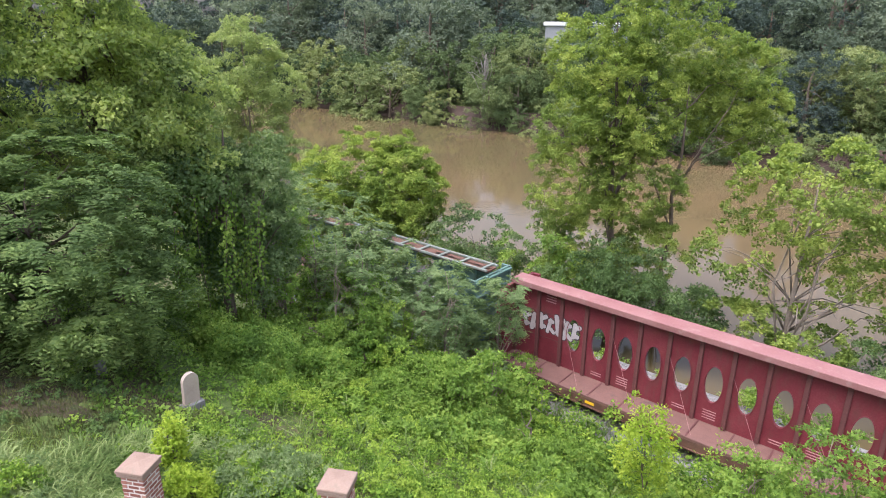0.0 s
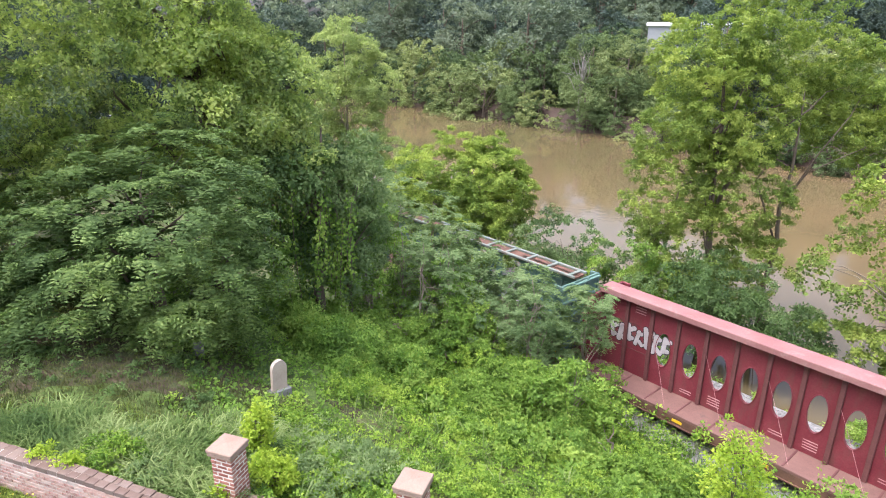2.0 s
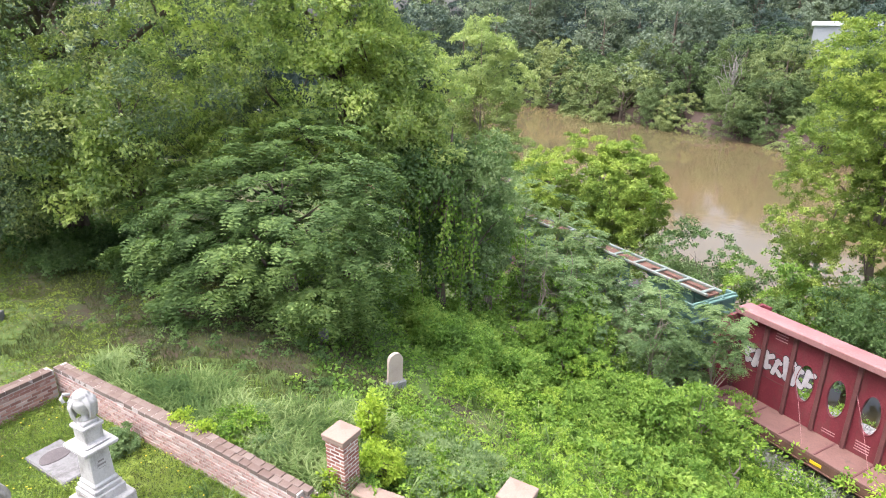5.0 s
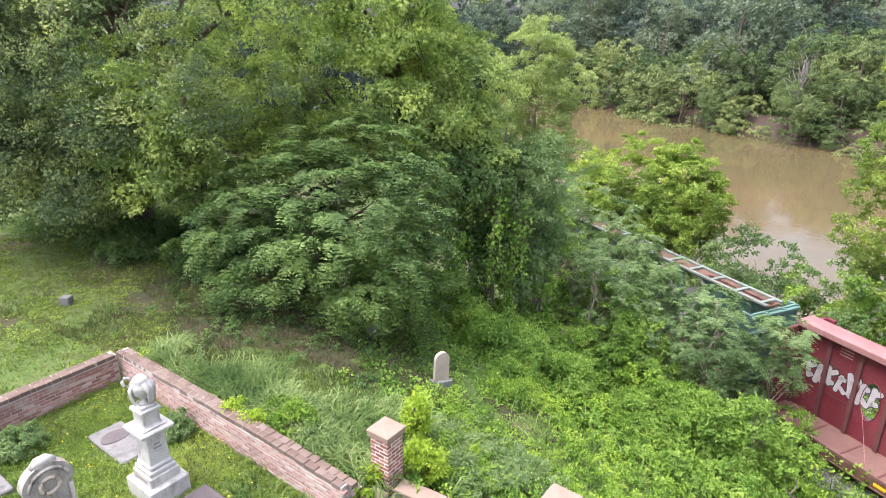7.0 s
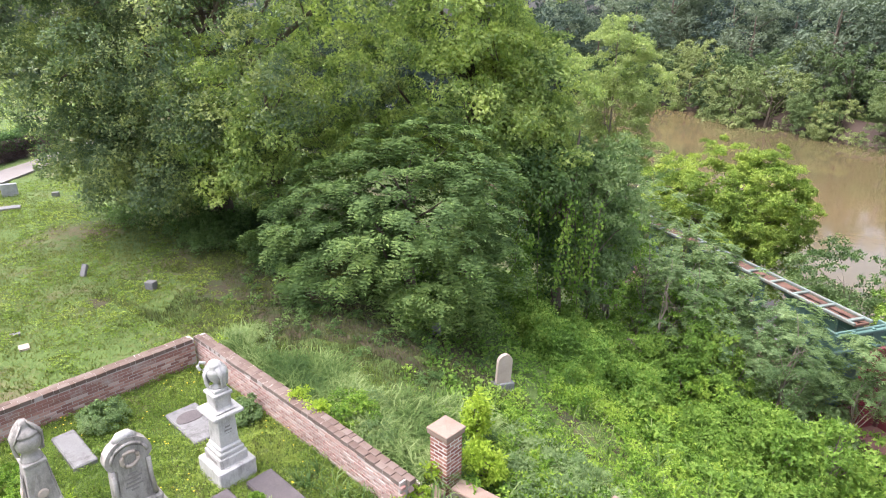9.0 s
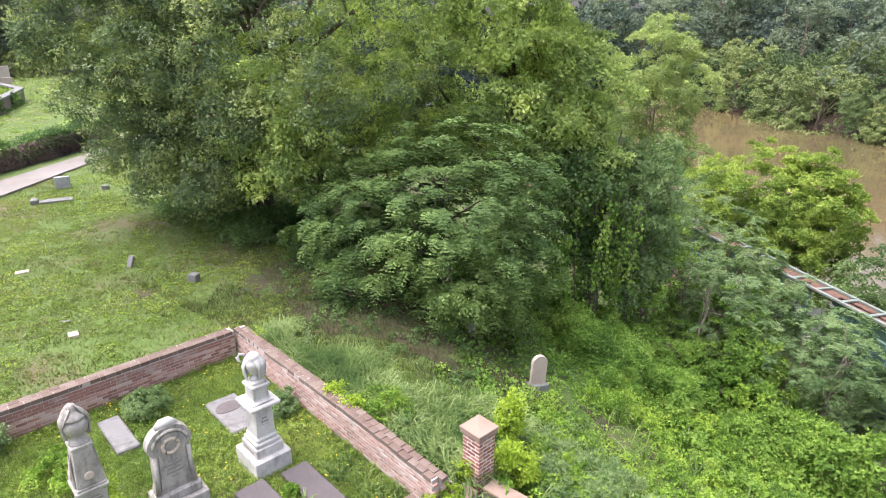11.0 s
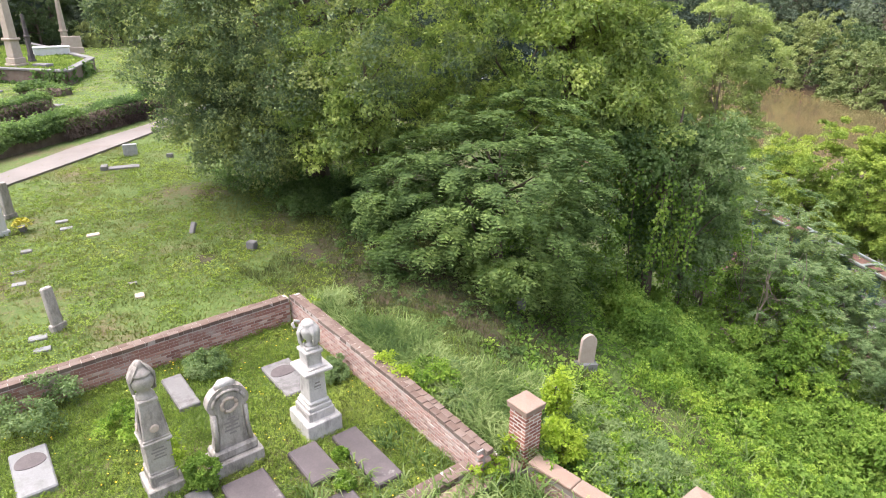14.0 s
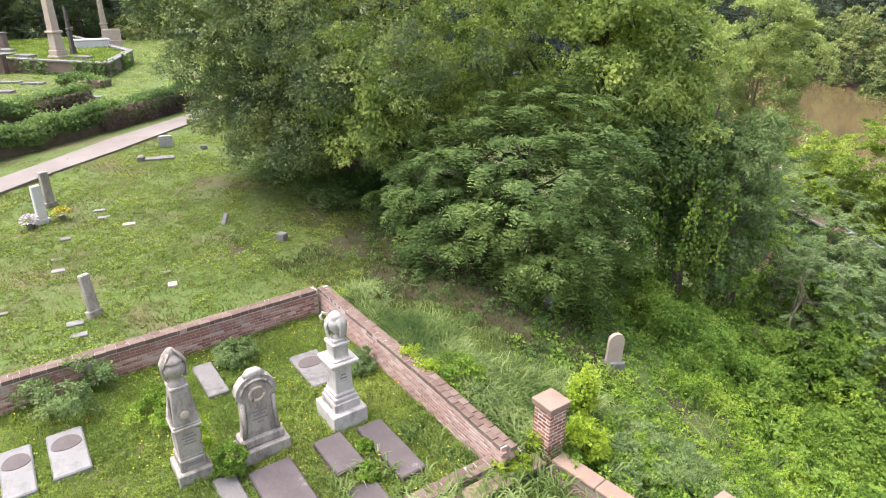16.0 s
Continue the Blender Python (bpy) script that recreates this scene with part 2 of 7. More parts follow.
RED = surface("faded_red_paint", [(0.3, (0.11, 0.012, 0.019)), (0.5, (0.155, 0.022, 0.031)), (0.7, (0.22, 0.046, 0.056))], 0.7, 16, 0.6, relief=0.2, depth=0.005, spot=(0.12, 0.045, 0.04), spot_scale=1.6, spot_at=(0.5, 0.72), streak=0.3)
RED_TOP = surface("sun_faded_red_paint", [(0.3, (0.2, 0.078, 0.075)), (0.7, (0.29, 0.15, 0.14))], 0.8, 12, 0.6, relief=0.15, depth=0.004, spot=(0.3, 0.2, 0.18), spot_scale=2, spot_at=(0.55, 0.75))
RIB = surface("grimy_red_steel", [(0.3, (0.08, 0.026, 0.026)), (0.7, (0.15, 0.055, 0.05))], 2, 20, 0.7)
DECK = surface("rusty_red_deck", [(0.3, (0.11, 0.055, 0.045)), (0.7, (0.2, 0.105, 0.085))], 1.2, 20, 0.85, relief=0.3, depth=0.006, spot=(0.1, 0.06, 0.05), spot_scale=1.2)
GREEN = surface("pale_green_paint", [(0.3, (0.07, 0.14, 0.112)), (0.7, (0.125, 0.215, 0.18))], 0.8, 20, 0.6, relief=0.15, depth=0.004, spot=(0.14, 0.09, 0.06), spot_scale=1.5, spot_at=(0.58, 0.78))
GREEN_TOP = surface("chalky_green_paint", [(0.3, (0.115, 0.15, 0.128)), (0.7, (0.195, 0.235, 0.2))], 1, 14, 0.75, spot=(0.17, 0.12, 0.09), spot_scale=2, spot_at=(0.46, 0.7))
BLACK_STEEL = surface("sooty_black_steel", [(0.3, (0.015, 0.014, 0.014)), (0.7, (0.05, 0.045, 0.042))], 2, 25, 0.7, relief=0.3, depth=0.006)
RUST = surface("rust_brown_steel", [(0.3, (0.06, 0.03, 0.02)), (0.7, (0.17, 0.085, 0.055))], 3, 40, 0.85, relief=0.4, depth=0.006)
RAIL = surface("worn_rail_steel", [(0.3, (0.12, 0.08, 0.06)), (0.7, (0.28, 0.24, 0.22))], 4, 40, 0.4, metal=0.7)
TIE = surface("creosoted_tie", [(0.3, (0.05, 0.04, 0.032)), (0.7, (0.14, 0.115, 0.095))], 3, 30, 0.95, relief=0.6, depth=0.01)
WHITE_MARK = surface("chalky_white_marking", [(0.3, (0.55, 0.52, 0.52)), (0.7, (0.8, 0.78, 0.78))], 3, 30, 0.7)
SCRAWL = surface("weathered_white_spray", [(0.3, (0.3, 0.26, 0.26)), (0.7, (0.52, 0.49, 0.49))], 2, 30, 0.7)
FADED_MARK = surface("faded_pale_marking", [(0.3, (0.3, 0.1, 0.1)), (0.7, (0.5, 0.3, 0.3))], 3, 30, 0.7)
YELLOW_MARK = surface("yellow_reflector", [(0.3, (0.7, 0.42, 0.01)), (0.7, (0.85, 0.55, 0.02))], 3, 30, 0.5)
WRAP_TOP = surface("white_lumber_wrap", [(0.3, (0.68, 0.64, 0.56)), (0.7, (0.85, 0.83, 0.78))], 0.7, 8, 0.5, relief=0.4, depth=0.02, spot=(0.55, 0.42, 0.34), spot_scale=0.9, spot_at=(0.52, 0.7))
LUMBER = surface("sawn_pine_boards", [(0.3, (0.26, 0.18, 0.125)), (0.7, (0.4, 0.31, 0.235))], 0.9, 16, 0.8, relief=0.3, depth=0.006, spot=(0.46, 0.42, 0.38), spot_scale=2.2, spot_at=(0.6, 0.68), by_piece=0.35)
LUMBER_END = surface("yellow_board_ends", [(0.3, (0.34, 0.28, 0.17)), (0.7, (0.48, 0.42, 0.28))], 2, 25, 0.8)
ROADWAY = surface("pale_concrete_drive", [(0.3, (0.13, 0.112, 0.1)), (0.7, (0.225, 0.2, 0.18))], 0.5, 20, 0.9, relief=0.3, depth=0.006, spot=(0.15, 0.115, 0.092), spot_scale=0.35, spot_at=(0.55, 0.72))
ROOF_WHITE = surface("white_metal_roof", [(0.3, (0.72, 0.74, 0.76)), (0.7, (0.84, 0.85, 0.86))], 0.2, 5, 0.5)
WALL_PALE = surface("pale_concrete_wall", [(0.3, (0.26, 0.27, 0.28)), (0.7, (0.36, 0.37, 0.37))], 0.3, 5, 0.8)


# ---------- mesh building ----------
class Shape:
    """Collects vertices and faces of one part."""

    def __init__(self):
        self.v, self.f = [], []

    def add(self, verts, faces, m=None):
        k = len(self.v)
        self.v += [tuple(m @ Vector(p)) if m else tuple(p) for p in verts]
        self.f += [tuple(i + k for i in face) for face in faces]
        return self

    def box(self, centre, size, bevel=0.0, m=None, taper=1.0):
        """A block with chamfered edges; taper narrows its top."""
        hx, hy, hz = (s / 2 for s in size)
        b = min(bevel, 0.45 * min(size))
        base = Matrix.Translation(centre)
        m = m @ base if m else base
        sg = [(x, y, z) for x in (-1, 1) for y in (-1, 1) for z in (-1, 1)]
        q = lambda s: taper if s > 0 else 1.0
        if b <= 0:
            vs = [(x * hx * q(z), y * hy * q(z), z * hz) for x, y, z in sg]
            return self.add(vs, [(0, 1, 3, 2), (4, 6, 7, 5), (0, 4, 5, 1), (2, 3, 7, 6), (0, 2, 6, 4), (1, 5, 7, 3)], m)
        vs = []
        for x, y, z in sg:
            k = q(z)
            vs += [(x * hx * k, y * (hy - b) * k, z * (hz - b)), (x * (hx - b) * k, y * hy * k, z * (hz - b)), (x * (hx - b) * k, y * (hy - b) * k, z * hz)]
        fs = []
        for a, quad in ((0, ((0, 1, 3, 2), (4, 6, 7, 5))), (1, ((0, 4, 5, 1), (2, 3, 7, 6))), (2, ((0, 2, 6, 4), (1, 5, 7, 3)))):
            fs += [tuple(3 * i + a for i in f) for f in quad]
        for i in range(8):
            fs.append((3 * i, 3 * i + 1, 3 * i + 2))
            for bit, (a, c) in ((1, (0, 1)), (2, (0, 2)), (4, (1, 2))):
                if not i & bit:
                    j = i | bit
                    fs.append((3 * i + a, 3 * j + a, 3 * j + c, 3 * i + c))
        return self.add(vs, fs, m)

    def lathe(self, profile, n=16, m=None, squash=1.0):
        """profile: (radius, z) from the bottom up."""
        vs = [(r * math.cos(2 * math.pi * i / n), r * squash * math.sin(2 * math.pi * i / n), z) for r, z in profile for i in range(n)]
        fs = [(k * n + i, k * n + (i + 1) % n, (k + 1) * n + (i + 1) % n, (k + 1) * n + i) for k in range(len(profile) - 1) for i in range(n)]
        fs += [tuple(range(n))[::-1], tuple((len(profile) - 1) * n + i for i in range(n))]
        return self.add(vs, fs, m)

    def plate(self, outline, z0, z1, m=None):
        """An outline (x, y) given thickness from z0 to z1."""
        n = len(outline)
        vs = [(x, y, z0) for x, y in outline] + [(x, y, z1) for x, y in outline]
        fs = [tuple(range(n))[::-1], tuple(range(n, 2 * n))] + [(i, (i + 1) % n, n + (i + 1) % n, n + i) for i in range(n)]
        return self.add(vs, fs, m)

    def tube(self, points, radii, n=7):
        pts = [Vector(p) for p in points]
        rings = []
        for i, p in enumerate(pts):
            d = (pts[min(i + 1, len(pts) - 1)] - pts[max(i - 1, 0)]).normalized()
            a = d.orthogonal().normalized()
            b = d.cross(a)
            rings += [p + (a * math.cos(2 * math.pi * k / n) + b * math.sin(2 * math.pi * k / n)) * radii[i] for k in range(n)]
        fs = [(i * n + k, i * n + (k + 1) % n, (i + 1) * n + (k + 1) % n, (i + 1) * n + k) for i in range(len(pts) - 1) for k in range(n)]
        fs += [tuple(range(n))[::-1], tuple((len(pts) - 1) * n + k for k in range(n))]
        return self.add([tuple(r) for r in rings], fs)

    def mesh(self, name, material, smooth=False):
        bm = bmesh.new()
        vs = [bm.verts.new(p) for p in self.v]
        for f in self.f:
            if len(set(f)) > 2:
                try:
                    bm.faces.new([vs[i] for i in f])
                except ValueError:
                    pass
        bmesh.ops.recalc_face_normals(bm, faces=bm.faces)
        me = bpy.data.meshes.new(name)
        bm.to_mesh(me)
        bm.free()
        me.materials.append(material)
        if smooth:
            me.shade_smooth()
        return me


def part(name, shape, material, parent, label="", smooth=False, m=None):
    me = shape if isinstance(shape, bpy.types.Mesh) else shape.mesh(name, material, smooth)
    ob = new(name, me)
    ob.parent = parent
    if m is not None:
        ob.matrix_basis = m
    return tagged(ob, label) if label else ob


def thing(name, m, label, category, group="", kind=""):
    ob = new(name)
    ob.empty_display_size = 0.2
    ob.matrix_basis = m
    return tagged(ob, label, category, group, kind)


def leaf_mesh(name, base, way, normal, length, width, material, fold=0.25, corners=4):
    """Many small leaves, each a kite of four corners, slightly folded, or a pointed blade of three."""
    n = len(base)
    way = way / (np.linalg.norm(way, axis=1, keepdims=True) + 1e-9)
    side = np.cross(way, normal)
    side /= np.linalg.norm(side, axis=1, keepdims=True) + 1e-9
    up = np.cross(side, way)
    L, W = np.broadcast_to(length, n)[:, None], np.broadcast_to(width, n)[:, None]
    v = np.empty((n, corners, 3))
    v[:, 0] = base
    mid = base + way * L * 0.45 + up * (W * fold)
    if corners == 4:
        v[:, 1] = mid + side * W * 0.5
        v[:, 2] = base + way * L
        v[:, 3] = mid - side * W * 0.5
    else:
        v[:, 0], v[:, 1], v[:, 2] = base + side * W * 0.5, base + way * L, base - side * W * 0.5
    me = bpy.data.meshes.new(name)
    me.vertices.add(corners * n)
    me.vertices.foreach_set("co", v.astype(np.float32).ravel())
    me.loops.add(corners * n)
    me.loops.foreach_set("vertex_index", np.arange(corners * n, dtype=np.int32))
    me.polygons.add(n)
    me.polygons.foreach_set("loop_start", np.arange(0, corners * n, corners, dtype=np.int32))
    me.update(calc_edges=True)
    me.materials.append(material)
    return me


def units(rng, n):
    v = rng.normal(size=(n, 3))
    return v / np.linalg.norm(v, axis=1, keepdims=True)


# ---------- the lie of the land ----------
# u runs from the cemetery down to the river, v along the railway
D_WAY, N_WAY = Vector((0.755, -0.656, 0)), Vector((0.656, 0.755, 0))
BED, WATER_Z, TRACK_U = -7.9, -9.5, 22.0


def step(a, lo, hi):
    t = np.clip((a - lo) / (hi - lo), 0, 1)
    return t * t * (3 - 2 * t)


def ground_z(x, y):
    x, y = np.asarray(x, float), np.asarray(y, float)
    u = 0.656 * x + 0.755 * y
    z = 0.1 - 0.5 * 0.7 * np.log1p(np.exp(np.clip((u - 2.9) / 0.7, -40, 40)))
    z = z + 0.18 * np.sin(0.9 * x + 0.4 * y) * np.sin(0.7 * y - 0.5 * x) * step(u, 4, 7)
    z = BED + np.where(z > BED + 0.6, z - BED, 0.6 * np.exp(np.clip((z - BED - 0.6) / 0.6, -30, 0)))
    z = z - 3.6 * step(u, 25.6, 30) + 4.0 * step(u, 87.5, 92) + 0.06 * np.clip(u - 94, 0, 200)
    bank = (x + 26.8) * -0.6 + (y - 9.9) * 0.8
    z = z + 0.12 * step(bank, -0.5, 0.6) * step(-u, -2.5, 0.5)
    north = np.interp(x, [-12.4, -5.0, -1.6, 4], [8.5, 7.25, 7.5, 7.2])
    inside = step(north - y, -0.12, 0.12) * step(6 - x, 0, 2)
    flat = 0.04 + 0.1 * step(-x, 6, 12)
    return z * (1 - inside) + np.maximum(z, flat) * inside


def gz(x, y):
    return float(ground_z(x, y))


def uv(u, v, z=0.0):
    return D_WAY * v + N_WAY * u + Vector((0, 0, z))

# ---------- ground, water, railway bed ----------
def spaced(near_lo, near_hi, fine, far_lo, far_hi, grow=1.16):
    mid = list(np.arange(near_lo, near_hi, fine))
    out, s, a = [], fine, near_hi
    while a < far_hi:
        out.append(a)
        s *= grow
        a += s
    back, s, a = [], fine * grow, near_lo - fine * grow
    while a > far_lo:
        back.append(a)
        s *= grow
        a -= s
    return np.array([far_lo] + back[::-1] + mid + out + [far_hi])


def build_ground():
    xs, ys = spaced(-34, 20, 0.3, -1500, 1500), spaced(-2, 36, 0.3, -1200, 1800)
    X, Y = np.meshgrid(xs, ys)
    Z = ground_z(X, Y)
    rng = np.random.default_rng(3)
    Z = Z + rng.normal(0, 0.018, Z.shape) * (np.abs(X) < 60)
    nx, ny = len(xs), len(ys)
    co = np.stack([X, Y, Z], -1).reshape(-1, 3)
    i = np.arange(ny - 1)[:, None] * nx + np.arange(nx - 1)[None, :]
    quads = np.stack([i, i + 1, i + nx + 1, i + nx], -1).reshape(-1, 4)
    me = bpy.data.meshes.new("ground")
    me.vertices.add(len(co))
    me.vertices.foreach_set("co", co.astype(np.float32).ravel())
    me.loops.add(quads.size)
    me.loops.foreach_set("vertex_index", quads.astype(np.int32).ravel())
    me.polygons.add(len(quads))
    me.polygons.foreach_set("loop_start", np.arange(0, quads.size, 4, dtype=np.int32))
    me.update(calc_edges=True)
    me.materials.append(GROUND)
    me.shade_smooth()
    return tagged(new("ground", me), "overgrown grassy hillside falling to a river", "ground", kind="structure")


build_ground()
s = Shape()
s.add([tuple(uv(u, v, WATER_Z)) for u, v in ((26, -900), (26, 900), (95, 900), (95, -900))], [(0, 1, 2, 3)])
tagged(new("water", s.mesh("water", WATER)), "muddy brown river between wooded banks", "river", kind="structure")

# bare mud at the foot of the far bank
s = Shape()
vs = np.arange(-230, 40, 3.0)
rows_u = [(86.8, -9.9), (88.2, -9.2), (89.6, -8.2), (92.0, -6.6)]
wob = random.Random(6)
s.add([tuple(uv(u + wob.uniform(-0.7, 0.7), v, z + wob.uniform(-0.15, 0.15))) for v in vs for u, z in rows_u], [(i * 4 + k, i * 4 + k + 1, i * 4 + k + 5, i * 4 + k + 4) for i in range(len(vs) - 1) for k in range(3)])
tagged(new("mud_bank", s.mesh("mud_bank", MUD, True)), "bare reddish mud along the far shore", "river bank", kind="structure")

# ballast bed with stones
s = Shape()
prof = [(19.3, BED - 0.1), (19.9, BED + 0.1), (20.4, BED + 0.22), (23.9, BED + 0.24), (25.4, BED + 0.2), (27.2, BED - 0.55)]
vs = np.arange(-75, 40, 1.0)
s.add([tuple(uv(u, v, z)) for v in vs for u, z in prof], [(i * 6 + k, i * 6 + k + 1, i * 6 + k + 7, i * 6 + k + 6) for i in range(len(vs) - 1) for k in range(5)])
ballast = tagged(new("ballast", s.mesh("ballast", BALLAST)), "grey crushed-stone railway bed", "railway bed", kind="structure")


def stones_mesh(name, n, rng, place, size, material):
    """Small angular stones, joined."""
    tet = np.array([(1, 0, -0.4), (-0.5, 0.87, -0.4), (-0.5, -0.87, -0.4), (0.3, 0.2, 0.7), (-0.4, -0.1, 0.6)])
    faces = np.array([(0, 1, 3), (1, 4, 3), (1, 2, 4), (2, 0, 4), (0, 3, 4)])
    co = place(rng, n)
    ang = rng.uniform(0, 6.28, n)
    sc = rng.uniform(0.6, 1.4, (n, 1, 3)) * size
    rot = np.stack([np.stack([np.cos(ang), -np.sin(ang), 0 * ang], -1), np.stack([np.sin(ang), np.cos(ang), 0 * ang], -1), np.stack([0 * ang, 0 * ang, 1 + 0 * ang], -1)], 1)
    v = np.einsum("nij,nkj->nki", rot, tet[None] * sc) + co[:, None]
    me = bpy.data.meshes.new(name)
    me.from_pydata(v.reshape(-1, 3).tolist(), [], (faces[None] + 5 * np.arange(n)[:, None, None]).reshape(-1, 3).tolist())
    me.materials.append(material)
    return me


def on_bed(rng, n):
    u, v = rng.uniform(19.5, 26.9, n), rng.uniform(-45, 12, n)
    z = np.interp(u, [p[0] for p in prof], [p[1] for p in prof])
    return np.stack([0.656 * u + 0.755 * v, 0.755 * u - 0.656 * v, z], -1)


rng = np.random.default_rng(5)
tagged(new("ballast_stones", stones_mesh("ballast_stones", 9000, rng, on_bed, 0.075, BALLAST)), "loose grey crushed stones on the railway bed", "gravel", kind="stuff")

track = thing("railway_track", Matrix.Identity(4), "rusty steel rails on dark wooden ties", "railway track", kind="structure")
CAR_M = Matrix((( *D_WAY, 0), (*N_WAY, 0), (0, 0, 1, 0), (0, 0, 0, 1))).transposed()


def at_track(v, z=BED, turn=0.0, off=0.0):
    return Matrix.Translation(uv(TRACK_U + off, v, z)) @ CAR_M @ pose(0, 0, 0, 0, 0, turn)


for side in (-0.72, 0.72):
    s = Shape()
    s.box((0, side, 0.37), (130, 0.07, 0.05), 0.01).box((0, side, 0.31), (130, 0.02, 0.1)).box((0, side, 0.25), (130, 0.13, 0.02))
    part("rail", s, RAIL, track, "worn steel rail", m=at_track(-18))
tie_me = Shape().box((0, 0, 0.17), (0.23, 2.6, 0.14), 0.015).mesh("tie", TIE)
for k in range(110):
    part("tie", tie_me, TIE, track, m=at_track(-45 + 0.53 * k))

# ---------- trees ----------
def crown_clusters(rng, lobes, per, gaps=0.25, inner=0.45):
    """Cluster centres and the way out of the crown, over lobes (x, y, z, rx, ry, rz), more of them near the outside."""
    pts, outs = [], []
    vol = np.array([l[3] * l[4] + l[4] * l[5] + l[3] * l[5] for l in lobes])
    for l, k in zip(lobes, np.round(per * vol / vol.sum()).astype(int)):
        d = units(rng, k)
        r = rng.uniform(inner, 1.0, (k, 1)) ** 0.6 * rng.uniform(0.88, 1.14, (k, 1))
        p = np.array(l[:3]) + d * r * np.array(l[3:])
        pts.append(p)
        outs.append(d)
    p, o = np.concatenate(pts), np.concatenate(outs)
    keep = np.array([noise.noise(Vector(q) * 0.45 + Vector((7, 3, 1))) > -0.5 + gaps for q in p])
    return p[keep], o[keep]


def broad_leaves(rng, p, o, per, spread, length, width, flat=0.6, droop=0.25, tufts=9, loose=1.3):
    """Leaves in tufts that sit on the upper and outer side of each clump, tilted outwards and upwards."""
    n = len(p)
    size = rng.uniform(0.55, 1.4, (n, 1)) * spread
    g = np.repeat(np.arange(n), tufts)
    d = units(rng, len(g)) + o[g] * 0.35 + np.array([0, 0, 0.35])
    d /= np.linalg.norm(d, axis=1, keepdims=True)
    seat = p[g] + d * size[g] * np.array([1, 1, flat]) * rng.uniform(0.55, 1.1, (len(g), 1))
    each = max(1, round(per / tufts))
    k = np.repeat(np.arange(len(g)), each)
    e = units(rng, len(k))
    base = seat[k] + e * size[g][k] * np.array([0.42, 0.42, 0.3]) * loose * rng.uniform(0.1, 1, (len(k), 1))
    normal = d[k] * 0.6 + e * 0.4 + np.array([0, 0, 0.95]) + rng.normal(0, 0.35, (len(k), 3))
    way = e + d[k] * 0.5 + rng.normal(0, 0.45, (len(k), 3)) - np.array([0, 0, droop])
    L = length * rng.uniform(0.6, 1.35, len(k))
    return base, way, normal, L, L * width


def clump_leaves(rng, p, o, per, size, length, width, flat=0.6, tufts=8, droop=0.15, fill=0.22, lift=0.75):
    """Domed clumps of foliage: tufts sit over the upper, outer side of each clump, leaves face out of their tuft."""
    n = len(p)
    s = size * rng.uniform(0.55, 1.4, n)
    g = np.repeat(np.arange(n), tufts)
    d1 = units(rng, len(g)) + o[g] * 0.55 + np.array([0, 0, lift])
    d1 /= np.linalg.norm(d1, axis=1, keepdims=True)
    seat = p[g] + d1 * s[g][:, None] * np.array([1, 1, flat]) * rng.uniform(0.7, 1.05, (len(g), 1))
    count = np.maximum(2, np.round(per / tufts * (s[g] / size) ** 1.6 * rng.uniform(0.6, 1.4, len(g)))).astype(int)
    k = np.repeat(np.arange(len(g)), count)
    d2 = units(rng, len(k)) + d1[k] * 0.5 + np.array([0, 0, 0.35])
    d2 /= np.linalg.norm(d2, axis=1, keepdims=True)
    r = np.where(rng.uniform(0, 1, len(k)) < fill, rng.uniform(0.1, 0.8, len(k)), rng.uniform(0.8, 1.1, len(k)))
    base = seat[k] + d2 * (0.42 * s[g][k] * r)[:, None] * np.array([1, 1, 0.75])
    normal = d2 * 0.75 + d1[k] * 0.45 + np.array([0, 0, 0.45]) + rng.normal(0, 0.28, (len(k), 3))
    way = d2 * 0.4 + rng.normal(0, 0.6, (len(k), 3)) - np.array([0, 0, droop])
    L = length * rng.uniform(0.6, 1.35, len(k))
    return base, way, normal, L, L * width


def frond_leaves(rng, p, o, fronds, pairs, reach, length, width, droop=0.5, face=0.65, rise=0.75, jitter=0.32):
    """Sprays of compound leaves: each frond carries pairs of leaflets."""
    n = len(p)
    k = np.repeat(np.arange(n), fronds)
    a = rng.uniform(0, 6.283, len(k))
    d = np.stack([np.cos(a), np.sin(a), rng.uniform(0.05, 0.75, len(k))], -1) + o[k] * 0.55
    d /= np.linalg.norm(d, axis=1, keepdims=True)
    R = reach * rng.uniform(0.6, 1.25, len(k))
    j = np.repeat(np.arange(len(k)), pairs * 2)
    s = np.tile(np.repeat((np.arange(pairs) + 1) / pairs, 2), len(k))
    flip = np.tile(np.array([1.0, -1.0] * pairs), len(k))
    along = d[j] * (s * R[j])[:, None]
    along[:, 2] -= droop * R[j] * s**2
    base = p[k][j] + along
    flatd = d[j] * np.array([1, 1, 0.3])
    side = np.cross(flatd, [0, 0, 1.0])
    side /= np.linalg.norm(side, axis=1, keepdims=True) + 1e-9
    way = side * flip[:, None] + d[j] * 0.55 + rng.normal(0, 0.12, (len(j), 3)) - np.array([0, 0, 0.35])
    normal = np.array([0, 0, rise]) + rng.normal(0, jitter, (len(j), 3)) + o[k][j] * face
    L = length * rng.uniform(0.75, 1.2, len(j)) * np.sin(np.pi * np.clip(0.15 + 0.75 * s, 0, 1)) ** 0.5
    return base, way, normal, L, L * width


